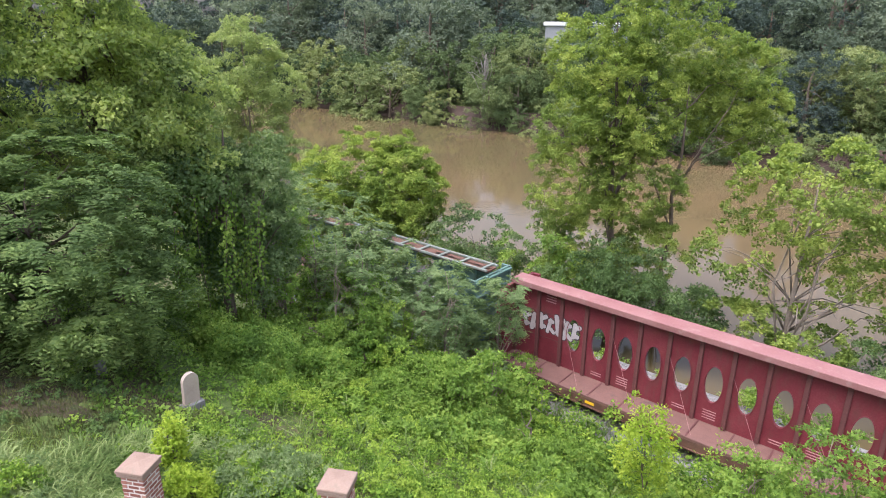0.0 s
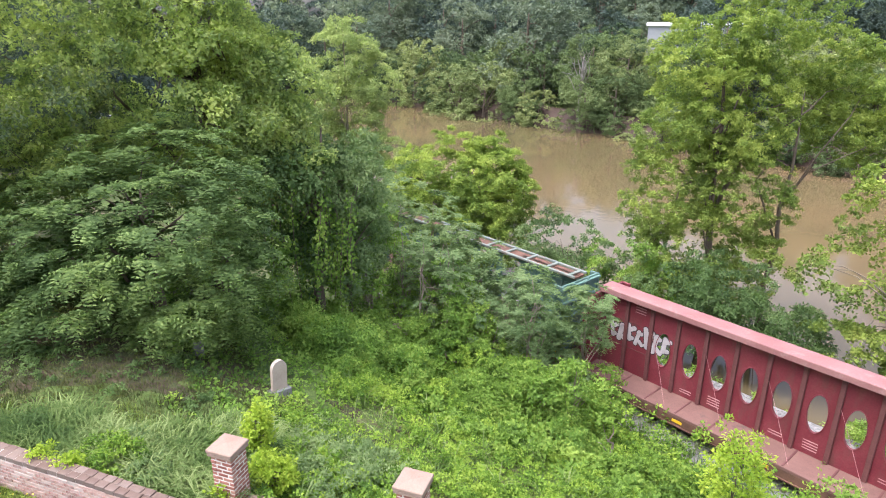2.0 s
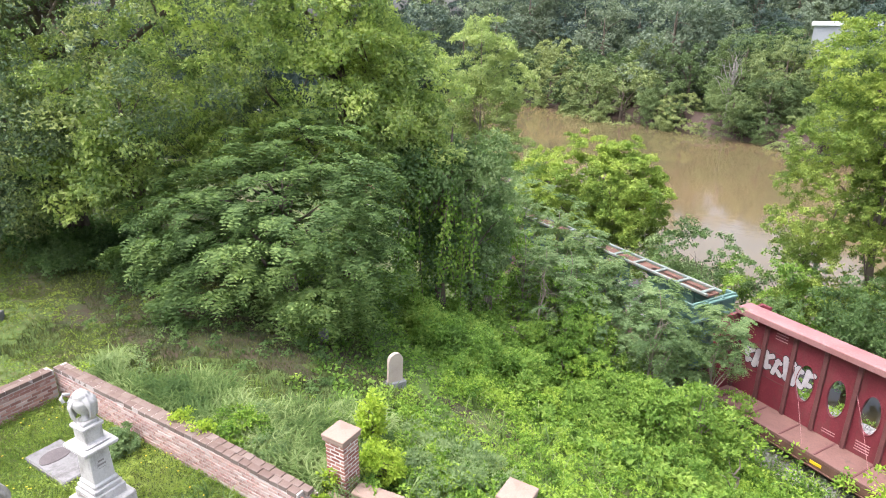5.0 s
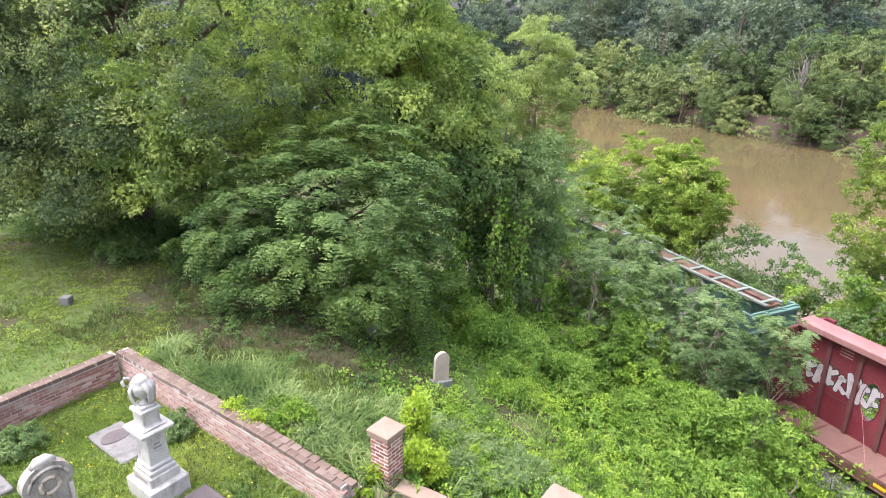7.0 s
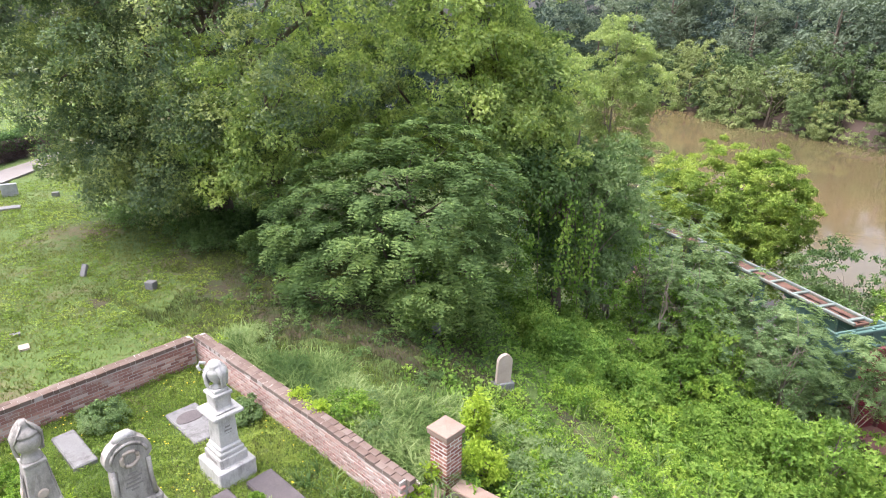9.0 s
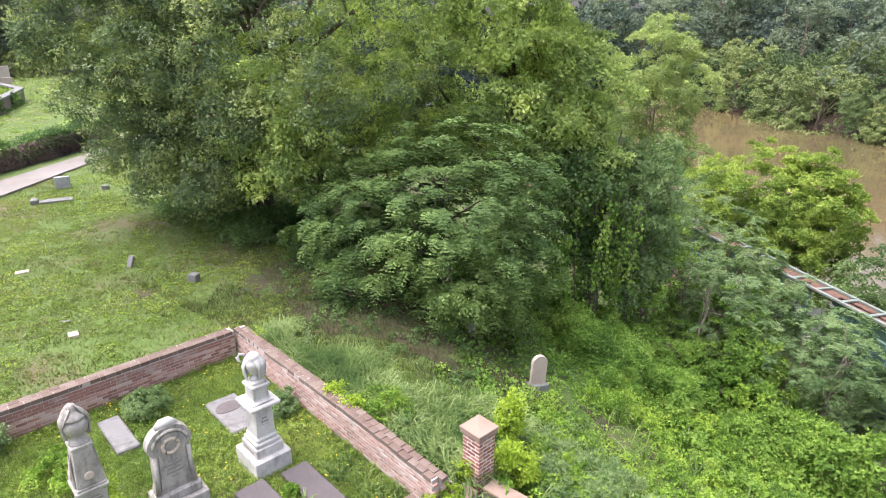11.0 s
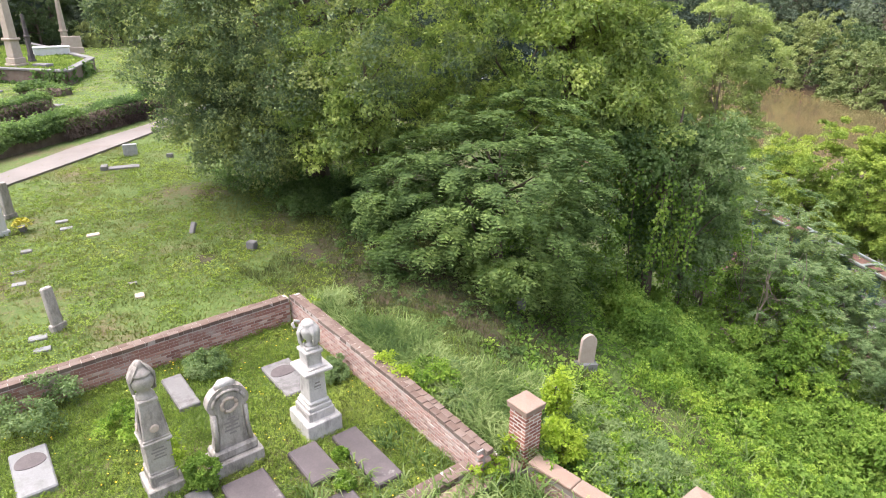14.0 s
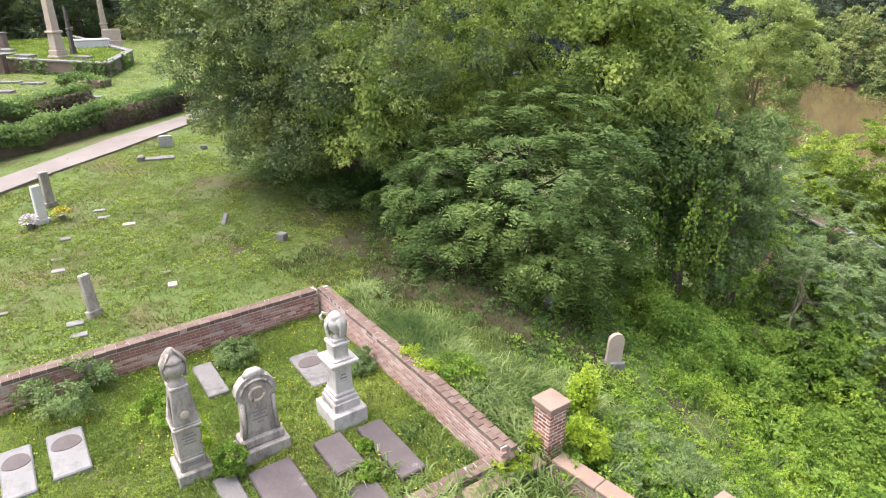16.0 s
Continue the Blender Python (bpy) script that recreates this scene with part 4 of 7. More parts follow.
# far bank: several kinds of tree, repeated along the river and up the hill
def far_tree(name, label, seed, h, r, mat, per, leaf, n_leaf, wide=1.0):
    rng = np.random.default_rng(seed)
    lobes = [(0, 0, h * 0.6, r * 0.8, r * 0.8, h * 0.38), (0, 0, h * 0.26, r * 0.86, r * 0.86, h * 0.24)]
    for k in range(13):
        a, up = 2.4 * k + rng.uniform(-0.4, 0.4), 0.08 + 0.8 * ((k * 0.618) % 1.0)
        out = r * 0.86 * math.sqrt(max(0.05, 1 - max(0.0, (up - 0.45) / 0.52) ** 2)) * rng.uniform(0.85, 1.1)
        size = r * rng.uniform(0.26, 0.4)
        lobes.append((out * math.cos(a), out * math.sin(a), h * up, size, size, size * 0.95))
    p, o = crown_clusters(rng, lobes, per, gaps=0.02, inner=0.85)
    return tree(name, label, "tree", (0, 0, 0), (0, 0, h * 0.8), 0.03 * h, clump_leaves(rng, p, o, n_leaf, 0.07 * h, leaf, 0.8 * wide, tufts=6, flat=0.95), mat, BARK, p, 14, seed + 1, "trees on the far bank", corners=3)


KINDS = [far_tree("far_bank_tree", "leafy green tree in the far bank woods", 200, 12, 4.6, LEAF_FAR, 230, 0.19, 115),
         far_tree("far_bank_tree", "dark green tree in the far bank woods", 202, 15, 5.2, LEAF_FAR_DARK, 240, 0.22, 105),
         far_tree("far_bank_tree", "rounded green tree in the far bank woods", 204, 9, 4.8, LEAF_FAR, 230, 0.18, 115),
         far_tree("far_bank_tree", "tall dark tree in the far bank woods", 206, 20, 6.2, LEAF_FAR_DARK, 260, 0.27, 105),
         far_tree("far_bank_tree", "leafy green tree in the distant woods", 208, 11, 4.8, LEAF_FAR, 170, 0.3, 60),
         far_tree("far_bank_tree", "tall dark tree in the distant woods", 212, 19, 6.2, LEAF_FAR_DARK, 180, 0.42, 60)]
placed = [False] * 6
rng = np.random.default_rng(210)


def far_copy(k, u, v, scale=1.0, sink=0.4):
    q = uv(u, v)
    sight = math.degrees(math.atan2(q.x, q.y))
    if sight > 41 or -66 < sight < -28 and q.length > 75 and rng.uniform() < 0.8:
        return
    if q.length > 122:
        k = 4 if k in (0, 2) else 5
    m = pose(q.x, q.y, gz(q.x, q.y) - sink, 0, 0, rng.uniform(0, 360)) @ Matrix.Scale(scale * rng.uniform(0.82, 1.25), 4)
    if placed[k]:
        ob = copy_thing(KINDS[k], Matrix.Identity(4))
        ob.matrix_basis = m
    else:
        placed[k] = True
        KINDS[k].matrix_basis = m


for row, (u0, gap, kinds) in enumerate([(88.3, 6.4, (2, 0, 2)), (97, 7.6, (0, 1, 0)), (108, 10, (1, 3, 0)), (126, 15, (3, 1, 1)), (162, 18, (3, 1, 3))]):
    v = -165.0 - row * 12
    while v < 14 + row * 6:
        q = uv(u0, v)
        sight = math.degrees(math.atan2(q.x, q.y))
        if not (row in (2, 3) and 8.2 < sight < 13.4):
            far_copy(kinds[rng.integers(3)], u0 + rng.normal(0, 1.0), v + rng.normal(0, 1.2), sink=1.5 if row == 0 else 0.4)
        v += gap * rng.uniform(0.8, 1.2)
for u0, gap, k, sc, v0 in ((101.5, 8, 2, 1.2, -70), (117, 9.5, 3, 1.0, -70)):
    v = v0
    while v < 30:
        q = uv(u0, v)
        if not 7.6 < math.degrees(math.atan2(q.x, q.y)) < 13.4:
            far_copy(k, u0 + rng.normal(0, 1.0), v, sc)
        v += gap * rng.uniform(0.85, 1.15)
v = -240.0
while v < 45:
    far_copy(3, 188 + rng.normal(0, 3), v, 1.5)
    v += 15 * rng.uniform(0.85, 1.15)
v = -330.0
while v < 60:
    far_copy(3, 214 + rng.normal(0, 3), v, 2.0)
    v += 11 * rng.uniform(0.85, 1.15)
for a in (8.6, 10.0, 11.4, 12.8):
    x, y = 125 * math.sin(radians(a)), 125 * math.cos(radians(a))
    far_copy(0, 0.656 * x + 0.755 * y, 0.755 * x - 0.656 * y, 0.9)
# the near bank upstream, where the river bends away
for u, v, k, sc in ((31, -62, 0, 1.0), (28, -72, 1, 1.0), (33, -84, 0, 1.1), (38, -98, 0, 1.1), (30, -96, 1, 1.2), (46, -112, 0, 1.2), (36, -116, 3, 1.0), (56, -128, 1, 1.2), (44, -134, 3, 1.1), (68, -144, 0, 1.3), (78, -158, 1, 1.2), (60, -152, 3, 1.1), (24, -58, 0, 0.9), (20, -70, 1, 1.1), (88, -172, 3, 1.1), (75, -182, 3, 1.2), (95, -190, 3, 1.2), (12, -62, 3, 0.9)):
    far_copy(k, u, v, sc)
# woods that close the view upstream
for dist, gap, kind in ((175, 3.2, 3), (215, 2.8, 3)):
    a = 4.0
    while a < 40:
        x, y = -dist * math.sin(radians(a)), dist * math.cos(radians(a))
        far_copy(kind, 0.656 * x + 0.755 * y, 0.755 * x - 0.656 * y, dist / 150)
        a += gap * rng.uniform(0.8, 1.2)

# ---------- the train ----------
DECK_Z, CAR_H, HALF_W = 1.28, 3.72, 1.42


def truck_parts(car, x):
    s = Shape()
    for y in (-0.95, 0.95):
        s.box((x, y, 0.85), (2.3, 0.16, 0.3), 0.04).box((x, y, 0.62), (0.8, 0.14, 0.3), 0.03)
    s.box((x, 0, 0.8), (0.5, 2.0, 0.3), 0.03)
    truck = part("truck", s, RUST, car, "rusty steel wheel truck")
    for dx in (-0.88, 0.88):
        for y in (-0.72, 0.72):
            w = Shape().lathe([(0.06, -0.08), (0.4, -0.07), (0.42, 0.0), (0.44, 0.04), (0.46, 0.06), (0.46, 0.075), (0.06, 0.08)], 20, m=pose(x + dx, y, 0.8, 90 if y > 0 else -90))
            part("wheel", w, BLACK_STEEL, truck, smooth=False)


def car_base(car, length, paint, deck_mat):
    h = length / 2
    part("deck", Shape().box((0, 0, DECK_Z - 0.06), (length, 2 * HALF_W, 0.12), 0.015), deck_mat, car, "rusty red steel deck")
    for y in (-HALF_W + 0.05, HALF_W - 0.05):
        part("side_sill", Shape().box((0, y, DECK_Z - 0.3), (length, 0.09, 0.36), 0.015).box((0, y, DECK_Z - 0.47), (length, 0.2, 0.03)), RUST, car)
    part("centre_sill", Shape().box((0, 0, 0.95), (length, 0.6, 0.4), 0.03), RUST, car)
    n = int(length / 1.35)
    strip = Shape().box((0, -0.72, DECK_Z + 0.012), (0.07, 1.3, 0.025), 0.006).mesh("deck_strip", RIB)
    for k in range(n):
        part("deck_strip", strip, RIB, car, m=pose(-h + (k + 0.5) * length / n, 0, 0))
    for x in (-h + 2.4, h - 2.4):
        truck_parts(car, x)
    for sx in (-1, 1):
        part("coupler", Shape().box((sx * (h + 0.35), 0, 0.88), (0.8, 0.16, 0.2), 0.03).box((sx * (h + 0.72), 0.03, 0.88), (0.3, 0.3, 0.3), 0.06), RUST, car)
    patch = Shape().box((0, -HALF_W - 0.004, DECK_Z - 0.28), (0.42, 0.012, 0.12)).mesh("reflector", YELLOW_MARK)
    for k in range(7):
        part("reflector", patch, YELLOW_MARK, car, "yellow reflector", m=pose(-h + 1.6 + k * (length - 3.2) / 6, 0, 0))


def bulkheads(car, length, side_mat, label="tall steel end bulkhead"):
    h = length / 2
    for sx in (-1, 1):
        s = Shape().box((sx * (h - 0.16), 0, DECK_Z + 1.72), (0.1, 2 * HALF_W - 0.04, 3.44), 0.02)
        end = part("bulkhead", s, side_mat, car, label)
        for z in (0.35, 1.1, 1.85, 2.6, 3.3):
            part("crossbar", Shape().box((sx * (h - 0.05), 0, DECK_Z + z), (0.16, 2 * HALF_W - 0.06, 0.12), 0.02), side_mat, end)
        for y in (-0.5, 0.5):
            part("upright", Shape().box((sx * (h - 0.07), y, DECK_Z + 1.72), (0.12, 0.14, 3.4), 0.02), side_mat, end)
        for y in (-HALF_W + 0.1, HALF_W - 0.1):
            part("corner_post", Shape().box((sx * (h - 0.3), y, DECK_Z + 1.72), (0.5, 0.12, 3.44), 0.02), side_mat, end)
        part("reflector", Shape().box((sx * (h - 0.22), -HALF_W + 0.03, DECK_Z + 0.25), (0.3, 0.02, 0.5)), YELLOW_MARK, end, "yellow safety panel")


def oval_web(length, panels, solid, z0, z1, thick, oval_w=0.33, oval_h=0.77):
    """A steel web of upright panels; the middle ones have tall oval holes cut through."""
    s = Shape()
    w = length / panels
    N = 20
    for k in range(panels):
        cx = -length / 2 + (k + 0.5) * w
        if k < solid[0] or k >= panels - solid[1]:
            s.box((cx, 0, (z0 + z1) / 2), (w, thick, z1 - z0))
            continue
        cz = z0 + (z1 - z0) * 0.47
        ring, rim = [], []
        for i in range(N):
            a = 2 * math.pi * (i + 0.5) / N
            c, q = math.cos(a), math.sin(a)
            ring.append((cx + oval_w * c, cz + oval_h * q))
            t = min((w / 2) / max(abs(c), 1e-6), ((z1 - cz) if q > 0 else (cz - z0)) / max(abs(q), 1e-6))
            rim.append((cx + t * c, cz + t * q))
        corners = [(cx + w / 2, z1), (cx - w / 2, z1), (cx - w / 2, z0), (cx + w / 2, z0)]
        for y in (-thick / 2, thick / 2):
            k0 = len(s.v)
            vs = [(x, y, z) for x, z in ring + rim]
            fs = [(i, (i + 1) % N, N + (i + 1) % N, N + i) for i in range(N)]
            s.add(vs, fs)
            for cxz in corners:  # fill the four corners left by the fan
                best = [i for i in range(N) if (abs(rim[i][0] - cxz[0]) < 1e-4) != (abs(rim[(i + 1) % N][0] - cxz[0]) < 1e-4) and (abs(rim[i][1] - cxz[1]) < 1e-4 or abs(rim[(i + 1) % N][1] - cxz[1]) < 1e-4)]
                for i in best[:1]:
                    a, b = rim[i], rim[(i + 1) % N]
                    s.add([(a[0], y, a[1]), (b[0], y, b[1]), (cxz[0], y, cxz[1])], [(0, 1, 2)])
        s.add([(x, y, z) for y in (-thick / 2, thick / 2) for x, z in ring], [(i, (i + 1) % N, N + (i + 1) % N, N + i) for i in range(N)])
    return s, w


def rounded_stroke(wide, tall, y):
    """A thin painted stroke with round ends."""
    r, ring = wide / 2, []
    for k in range(16):
        a = math.pi * 2 * k / 16
        ring.append((r * math.cos(a), (tall / 2 - r) * (1 if k < 8 else -1) + r * math.sin(a)))
    return Shape().add([(px, y - 0.004, pz) for px, pz in ring] + [(px, y + 0.006, pz) for px, pz in ring], [tuple(range(16)), tuple(range(31, 15, -1))] + [(k, k + 16, (k + 1) % 16 + 16, (k + 1) % 16) for k in range(16)])


def red_car(m):
    L, z0, z1 = 23.2, DECK_Z, DECK_Z + CAR_H - 0.12
    car = thing("centre_beam_car", m, "empty dark red centre-beam railcar with oval holes in its web", "railcar", "cars of the train")
    car_base(car, L, RED, DECK)
    panels, solid = 19, (2, 5)
    web, w = oval_web(L - 0.5, panels, solid, z0, z1, 0.1)
    left = -(L - 0.5) / 2
    part("web", web, RED, car, "dark red steel web with oval openings")
    part("top_chord", Shape().box((0, 0, z1 + 0.06), (L - 0.3, 0.86, 0.12), 0.02).box((0, -0.42, z1 - 0.04), (L - 0.3, 0.025, 0.14)).box((0, 0.42, z1 - 0.04), (L - 0.3, 0.025, 0.14)), RED_TOP, car, "faded pinkish red top chord")
    rib = Shape().box((0, -0.11, (z0 + z1) / 2), (0.16, 0.12, z1 - z0), 0.015).box((0, 0.11, (z0 + z1) / 2), (0.16, 0.12, z1 - z0), 0.015).mesh("rib", RIB)
    for k in range(panels + 1):
        part("rib", rib, RIB, car, m=pose(left + k * w, 0, 0))
    bulkheads(car, L, RED, "tall dark red end bulkhead")
    bar = Shape().box((0, -0.056, 0), (0.5, 0.012, 0.035)).mesh("marking", FADED_MARK)
    for k in range(panels):
        x = left + (k + 0.5) * w
        if solid[0] <= k < panels - solid[1] and k % 3 != 2:
            for j in range(4 if k % 3 else 2):
                part("marking", bar, FADED_MARK, car, m=pose(x, 0, z0 + 0.22 + 0.11 * j))
        if k in (1, panels - 2):
            for j in range(4):
                part("marking", bar, FADED_MARK, car, m=pose(x, 0, z1 - 0.3 - 0.12 * j))
    seam = Shape().box((0, -0.056, 0), (w - 0.18, 0.014, 0.03)).mesh("seam", RIB)
    for k in list(range(solid[0])) + list(range(panels - solid[1], panels)):
        for z in (1.15, 2.35):
            part("seam", seam, RIB, car, m=pose(left + (k + 0.5) * w, 0, z0 + z))
    rim = Shape().tube([(0.34 * math.cos(a), -0.06, 0.78 * math.sin(a)) for a in np.linspace(0, 2 * math.pi, 25)], [0.02] * 25, 5).mesh("rim", RED)
    for k in range(solid[0], panels - solid[1]):
        x = left + (k + 0.5) * w
        part("rim", rim, RED, car, "raised rim of an oval opening", m=pose(x, 0, z0 + (z1 - z0) * 0.47))
        if k % 2 == 0:
            part("cable", Shape().tube([(x - 0.5, -0.2, z0 + 2.3), (x + 0.1, -0.5, z0 + 1.3), (x + 1.0, -1.25, z0 + 0.05)], [0.007] * 3, 4), FADED_MARK, car, "slack tie-down cable")
    # painted scrawls: plain strokes
    x0 = -left - 1.64 * w
    strokes = [((-0.45, 2.74), (-0.42, 1.9), 0.13), ((-0.42, 1.9), (-0.3, 1.1), 0.13), ((-0.3, 1.12), (0.38, 1.16), 0.11), ((0.4, 1.2), (0.5, 1.95), 0.11), ((0.5, 1.95), (0.3, 2.3), 0.1), ((0.3, 2.26), (0.58, 2.8), 0.1), ((0.0, 2.2), (0.15, 2.8), 0.1), ((0.0, 2.2), (-0.15, 2.8), 0.1), ((-0.33, 1.1), (-0.45, 0.5), 0.11), ((0.12, 1.15), (-0.03, 0.1), 0.16)]
    for a, b, t in strokes:
        d = math.hypot(b[0] - a[0], b[1] - a[1])
        ang = math.degrees(math.atan2(b[1] - a[1], b[0] - a[0]))
        part("scrawl", Shape().box((0, 0, 0), (d + t, 0.012, t), 0.004), WHITE_MARK, car, "white painted stroke", m=pose(x0 + (a[0] + b[0]) / 2, -0.062, z0 + (a[1] + b[1]) / 2, 0, -ang, 0))
    # a row of fat, rounded, faded strokes with dark edges near the other end
    rs = random.Random(4)
    for k in range(7):
        x, z, h, wd, lean = left + 0.5 + 0.42 * k, z0 + 1.85 + rs.uniform(-0.1, 0.1), rs.uniform(0.75, 1.1), rs.uniform(0.2, 0.3), rs.uniform(-16, 16)
        for dx, dz, hh, turn in ((0, 0, h, lean), (0.17, 0.26 * h * (-1) ** k, h * 0.45, lean + 62 * (-1) ** k), (0.1, -0.3 * h * (-1) ** k, h * 0.4, lean + 80)):
            q = pose(x + dx, -0.058, z + dz, 0, turn, 0)
            part("scrawl", rounded_stroke(wd * 0.8 + 0.06, hh + 0.06, 0.0), BLACK_STEEL, car, "dark painted outline", m=q)
            part("scrawl", rounded_stroke(wd * 0.8, hh, -0.006), SCRAWL, car, "faded white painted stroke", m=q)
    return car


def truss_car(m, paint, top_paint, label):
    """An empty centre-beam car: solid panels at both ends, an open row of posts and braces between, a ladder-like top."""
    L, z0, z1 = 22.4, DECK_Z, DECK_Z + CAR_H - 0.12
    car = thing("open_truss_car", m, label, "railcar", "cars of the train")
    car_base(car, L, paint, DECK)
    bulkheads(car, L, paint)
    for sx in (-1, 1):
        cx = sx * (L / 2 - 1.9)
        panel = part("end_panel", Shape().box((cx, 0, (z0 + z1) / 2), (3.2, 0.1, z1 - z0)), paint, car, "solid painted steel end panel")
        for k in range(5):
            part("rib", Shape().box((cx - 1.6 + 0.8 * k, 0, (z0 + z1) / 2), (0.1, 0.3, z1 - z0), 0.015), paint, panel)
        for k in range(7):
            part("seam", Shape().box((cx, -0.06, z0 + 0.4 + 0.45 * k), (3.0, 0.03, 0.04)), paint, panel)
    n, span = 9, L - 7.2
    post = Shape().box((0, 0, (z0 + z1) / 2), (0.2, 0.3, z1 - z0), 0.02).box((0, 0, z1 - 0.22), (0.5, 0.32, 0.3), 0.04).mesh("post", paint)
    for k in range(n + 1):
        x = -span / 2 + k * span / n
        part("post", post, paint, car, "grimy painted steel post", m=pose(x, 0, 0))
        if k < n:
            a, b = ((x + 0.1, 0, z0 + 0.05), (x + span / n - 0.1, 0, z1 - 0.3)) if k >= n / 2 else ((x + span / n - 0.1, 0, z0 + 0.05), (x + 0.1, 0, z1 - 0.3))
            if k % 2:
                part("brace", Shape().tube([a, b], [0.07, 0.07], 6), paint, car, "slanting steel brace")
    part("beam", Shape().box((0, 0, z1 - 0.05), (L - 0.4, 0.74, 0.1), 0.01), RUST, car, "rusty steel top plate")
    for y in (-0.44, 0.44):
        part("top_rail", Shape().box((0, y, z1 + 0.05), (L - 0.3, 0.14, 0.12), 0.02), top_paint, car, "chalky painted top rail")
    slat = Shape().box((0, 0, z1 + 0.055), (0.16, 0.78, 0.08), 0.015).mesh("slat", top_paint)
    for k in range(17):
        part("slat", slat, top_paint, car, m=pose(-L / 2 + 0.5 + k * (L - 1.0) / 16, 0, 0))
    return car


def lumber_car(m):
    L = 21.4
    car = thing("loaded_beam_car", m, "centre-beam railcar stacked high with pale lumber", "railcar", "cars of the train")
    car_base(car, L, LUMBER_END, DECK)
    s = Shape().box((0, 0, DECK_Z + 1.7), (L - 0.3, 0.12, 3.4)).box((0, 0, DECK_Z + 3.5), (L - 0.3, 0.5, 0.12), 0.02)
    part("web", s, LUMBER_END, car, "yellow steel web")
    bulk = Shape().box((-L / 2 + 0.14, 0, DECK_Z + 1.7), (0.12, 2 * HALF_W - 0.2, 3.25), 0.02)
    part("bulkhead", bulk, LUMBER_END, car, "yellow end bulkhead")
    part("bulkhead", Shape().box((L / 2 - 0.14, 0, DECK_Z + 1.7), (0.12, 2 * HALF_W - 0.06, 3.4), 0.02), LUMBER_END, car, "yellow end bulkhead")
    tiers, cols = 5, 5
    bl, bh, bw = (L - 0.9) / cols, 3.3 / tiers, 1.16
    for top in (False, True):
        boards = 4
        me = Shape().box((0, 0, 0), (bl - 0.05, bw, bh / boards - 0.012), 0.008).mesh("board_layer", LUMBER)
        wrap = Shape().box((0, 0, bh / 2 + 0.012), (bl - 0.03, bw + 0.03, 0.03), 0.01).box((0, -bw / 2 - 0.012, bh / 2 - 0.1), (bl - 0.03, 0.012, 0.22)).mesh("wrap", WRAP_TOP)
        strap = Shape().box((0, -bw / 2 - 0.006, 0), (0.035, 0.008, bh - 0.02)).mesh("strap", RUST)
        rs = random.Random(9)
        for c in range(cols):
            for t in range(tiers):
                if top != (t == tiers - 1):
                    continue
                for side in (-1, 1):
                    q = pose(-L / 2 + 0.45 + bl * (c + 0.5) + rs.uniform(-0.02, 0.02), side * (0.08 + bw / 2 + 0.03), DECK_Z + bh * (t + 0.5) + 0.01, 0, 0, 0 if side < 0 else 180)
                    b = thing("lumber_bundle", m @ q, "white-topped bundle of sawn boards on the railcar" if top else "strapped bundle of sawn pine boards on the railcar", "lumber", "lumber bundles on the railcar")
                    for j in range(boards):
                        part("board_layer", me, LUMBER, b, m=pose(rs.uniform(-0.03, 0.03), 0, bh * (j + 0.5) / boards - bh / 2))
                    if top:
                        part("wrap", wrap, WRAP_TOP, b, "white plastic wrap")
                    for x in (-bl * 0.3, 0.0, bl * 0.3):
                        part("strap", strap, RUST, b, m=pose(x, 0, 0))
    return car


RED_V = -3.2
red_car(at_track(RED_V))
lumber_car(at_track(RED_V + 24.2))
truss_car(at_track(RED_V - 23.9), GREEN, GREEN_TOP, "empty pale green centre-beam railcar with an open truss")
truss_car(at_track(RED_V - 47.4), RED, RED_TOP, "empty brownish red centre-beam railcar with an open truss")

# ---------- cemetery plot: walls and pillars (their bricks come last) ----------
PLOT_A = Vector((-12.18, 8.5, 0))          # outer corner of the plot
E1 = (Vector((-5.0, 7.05, 0)) - PLOT_A).normalized()   # along the wall towards the gate pillar
E2 = Vector((-E1.y, E1.x, 0))


def framed(origin, x_way, z=0.0):
    x = Vector(x_way).normalized()
    y = Vector((-x.y, x.x, 0))
    return Matrix(((x.x, y.x, 0, origin[0]), (x.y, y.y, 0, origin[1]), (0, 0, 1, z), (0, 0, 0, 1)))


WALLS = []


def brick_wall(name, start, end, z0, z1, thick, label, end_drop=0.0):
    """A mortar core; bricks and coping are added at the end of the file."""
    a, b = Vector((*start, 0)), Vector((*end, 0))
    L = (b - a).length
    ob = thing(name, framed(a, b - a, z0), label, "wall", kind="structure")
    h = z1 - z0
    n = max(2, int(L / 0.4))
    s = Shape()
    for k in range(n):
        hk = h - end_drop * max(0.0, (k + 1) / n - 0.72) / 0.28 + 0.024
        s.box((L * (k + 0.5) / n, 0, (hk - 0.035) / 2 - 0.2), (L / n, thick - 0.012, hk - 0.035 + 0.4))
    part("core", s, MORTAR, ob, "old mortar between the bricks")
    WALLS.append((ob, L, h, thick, end_drop))
    return ob


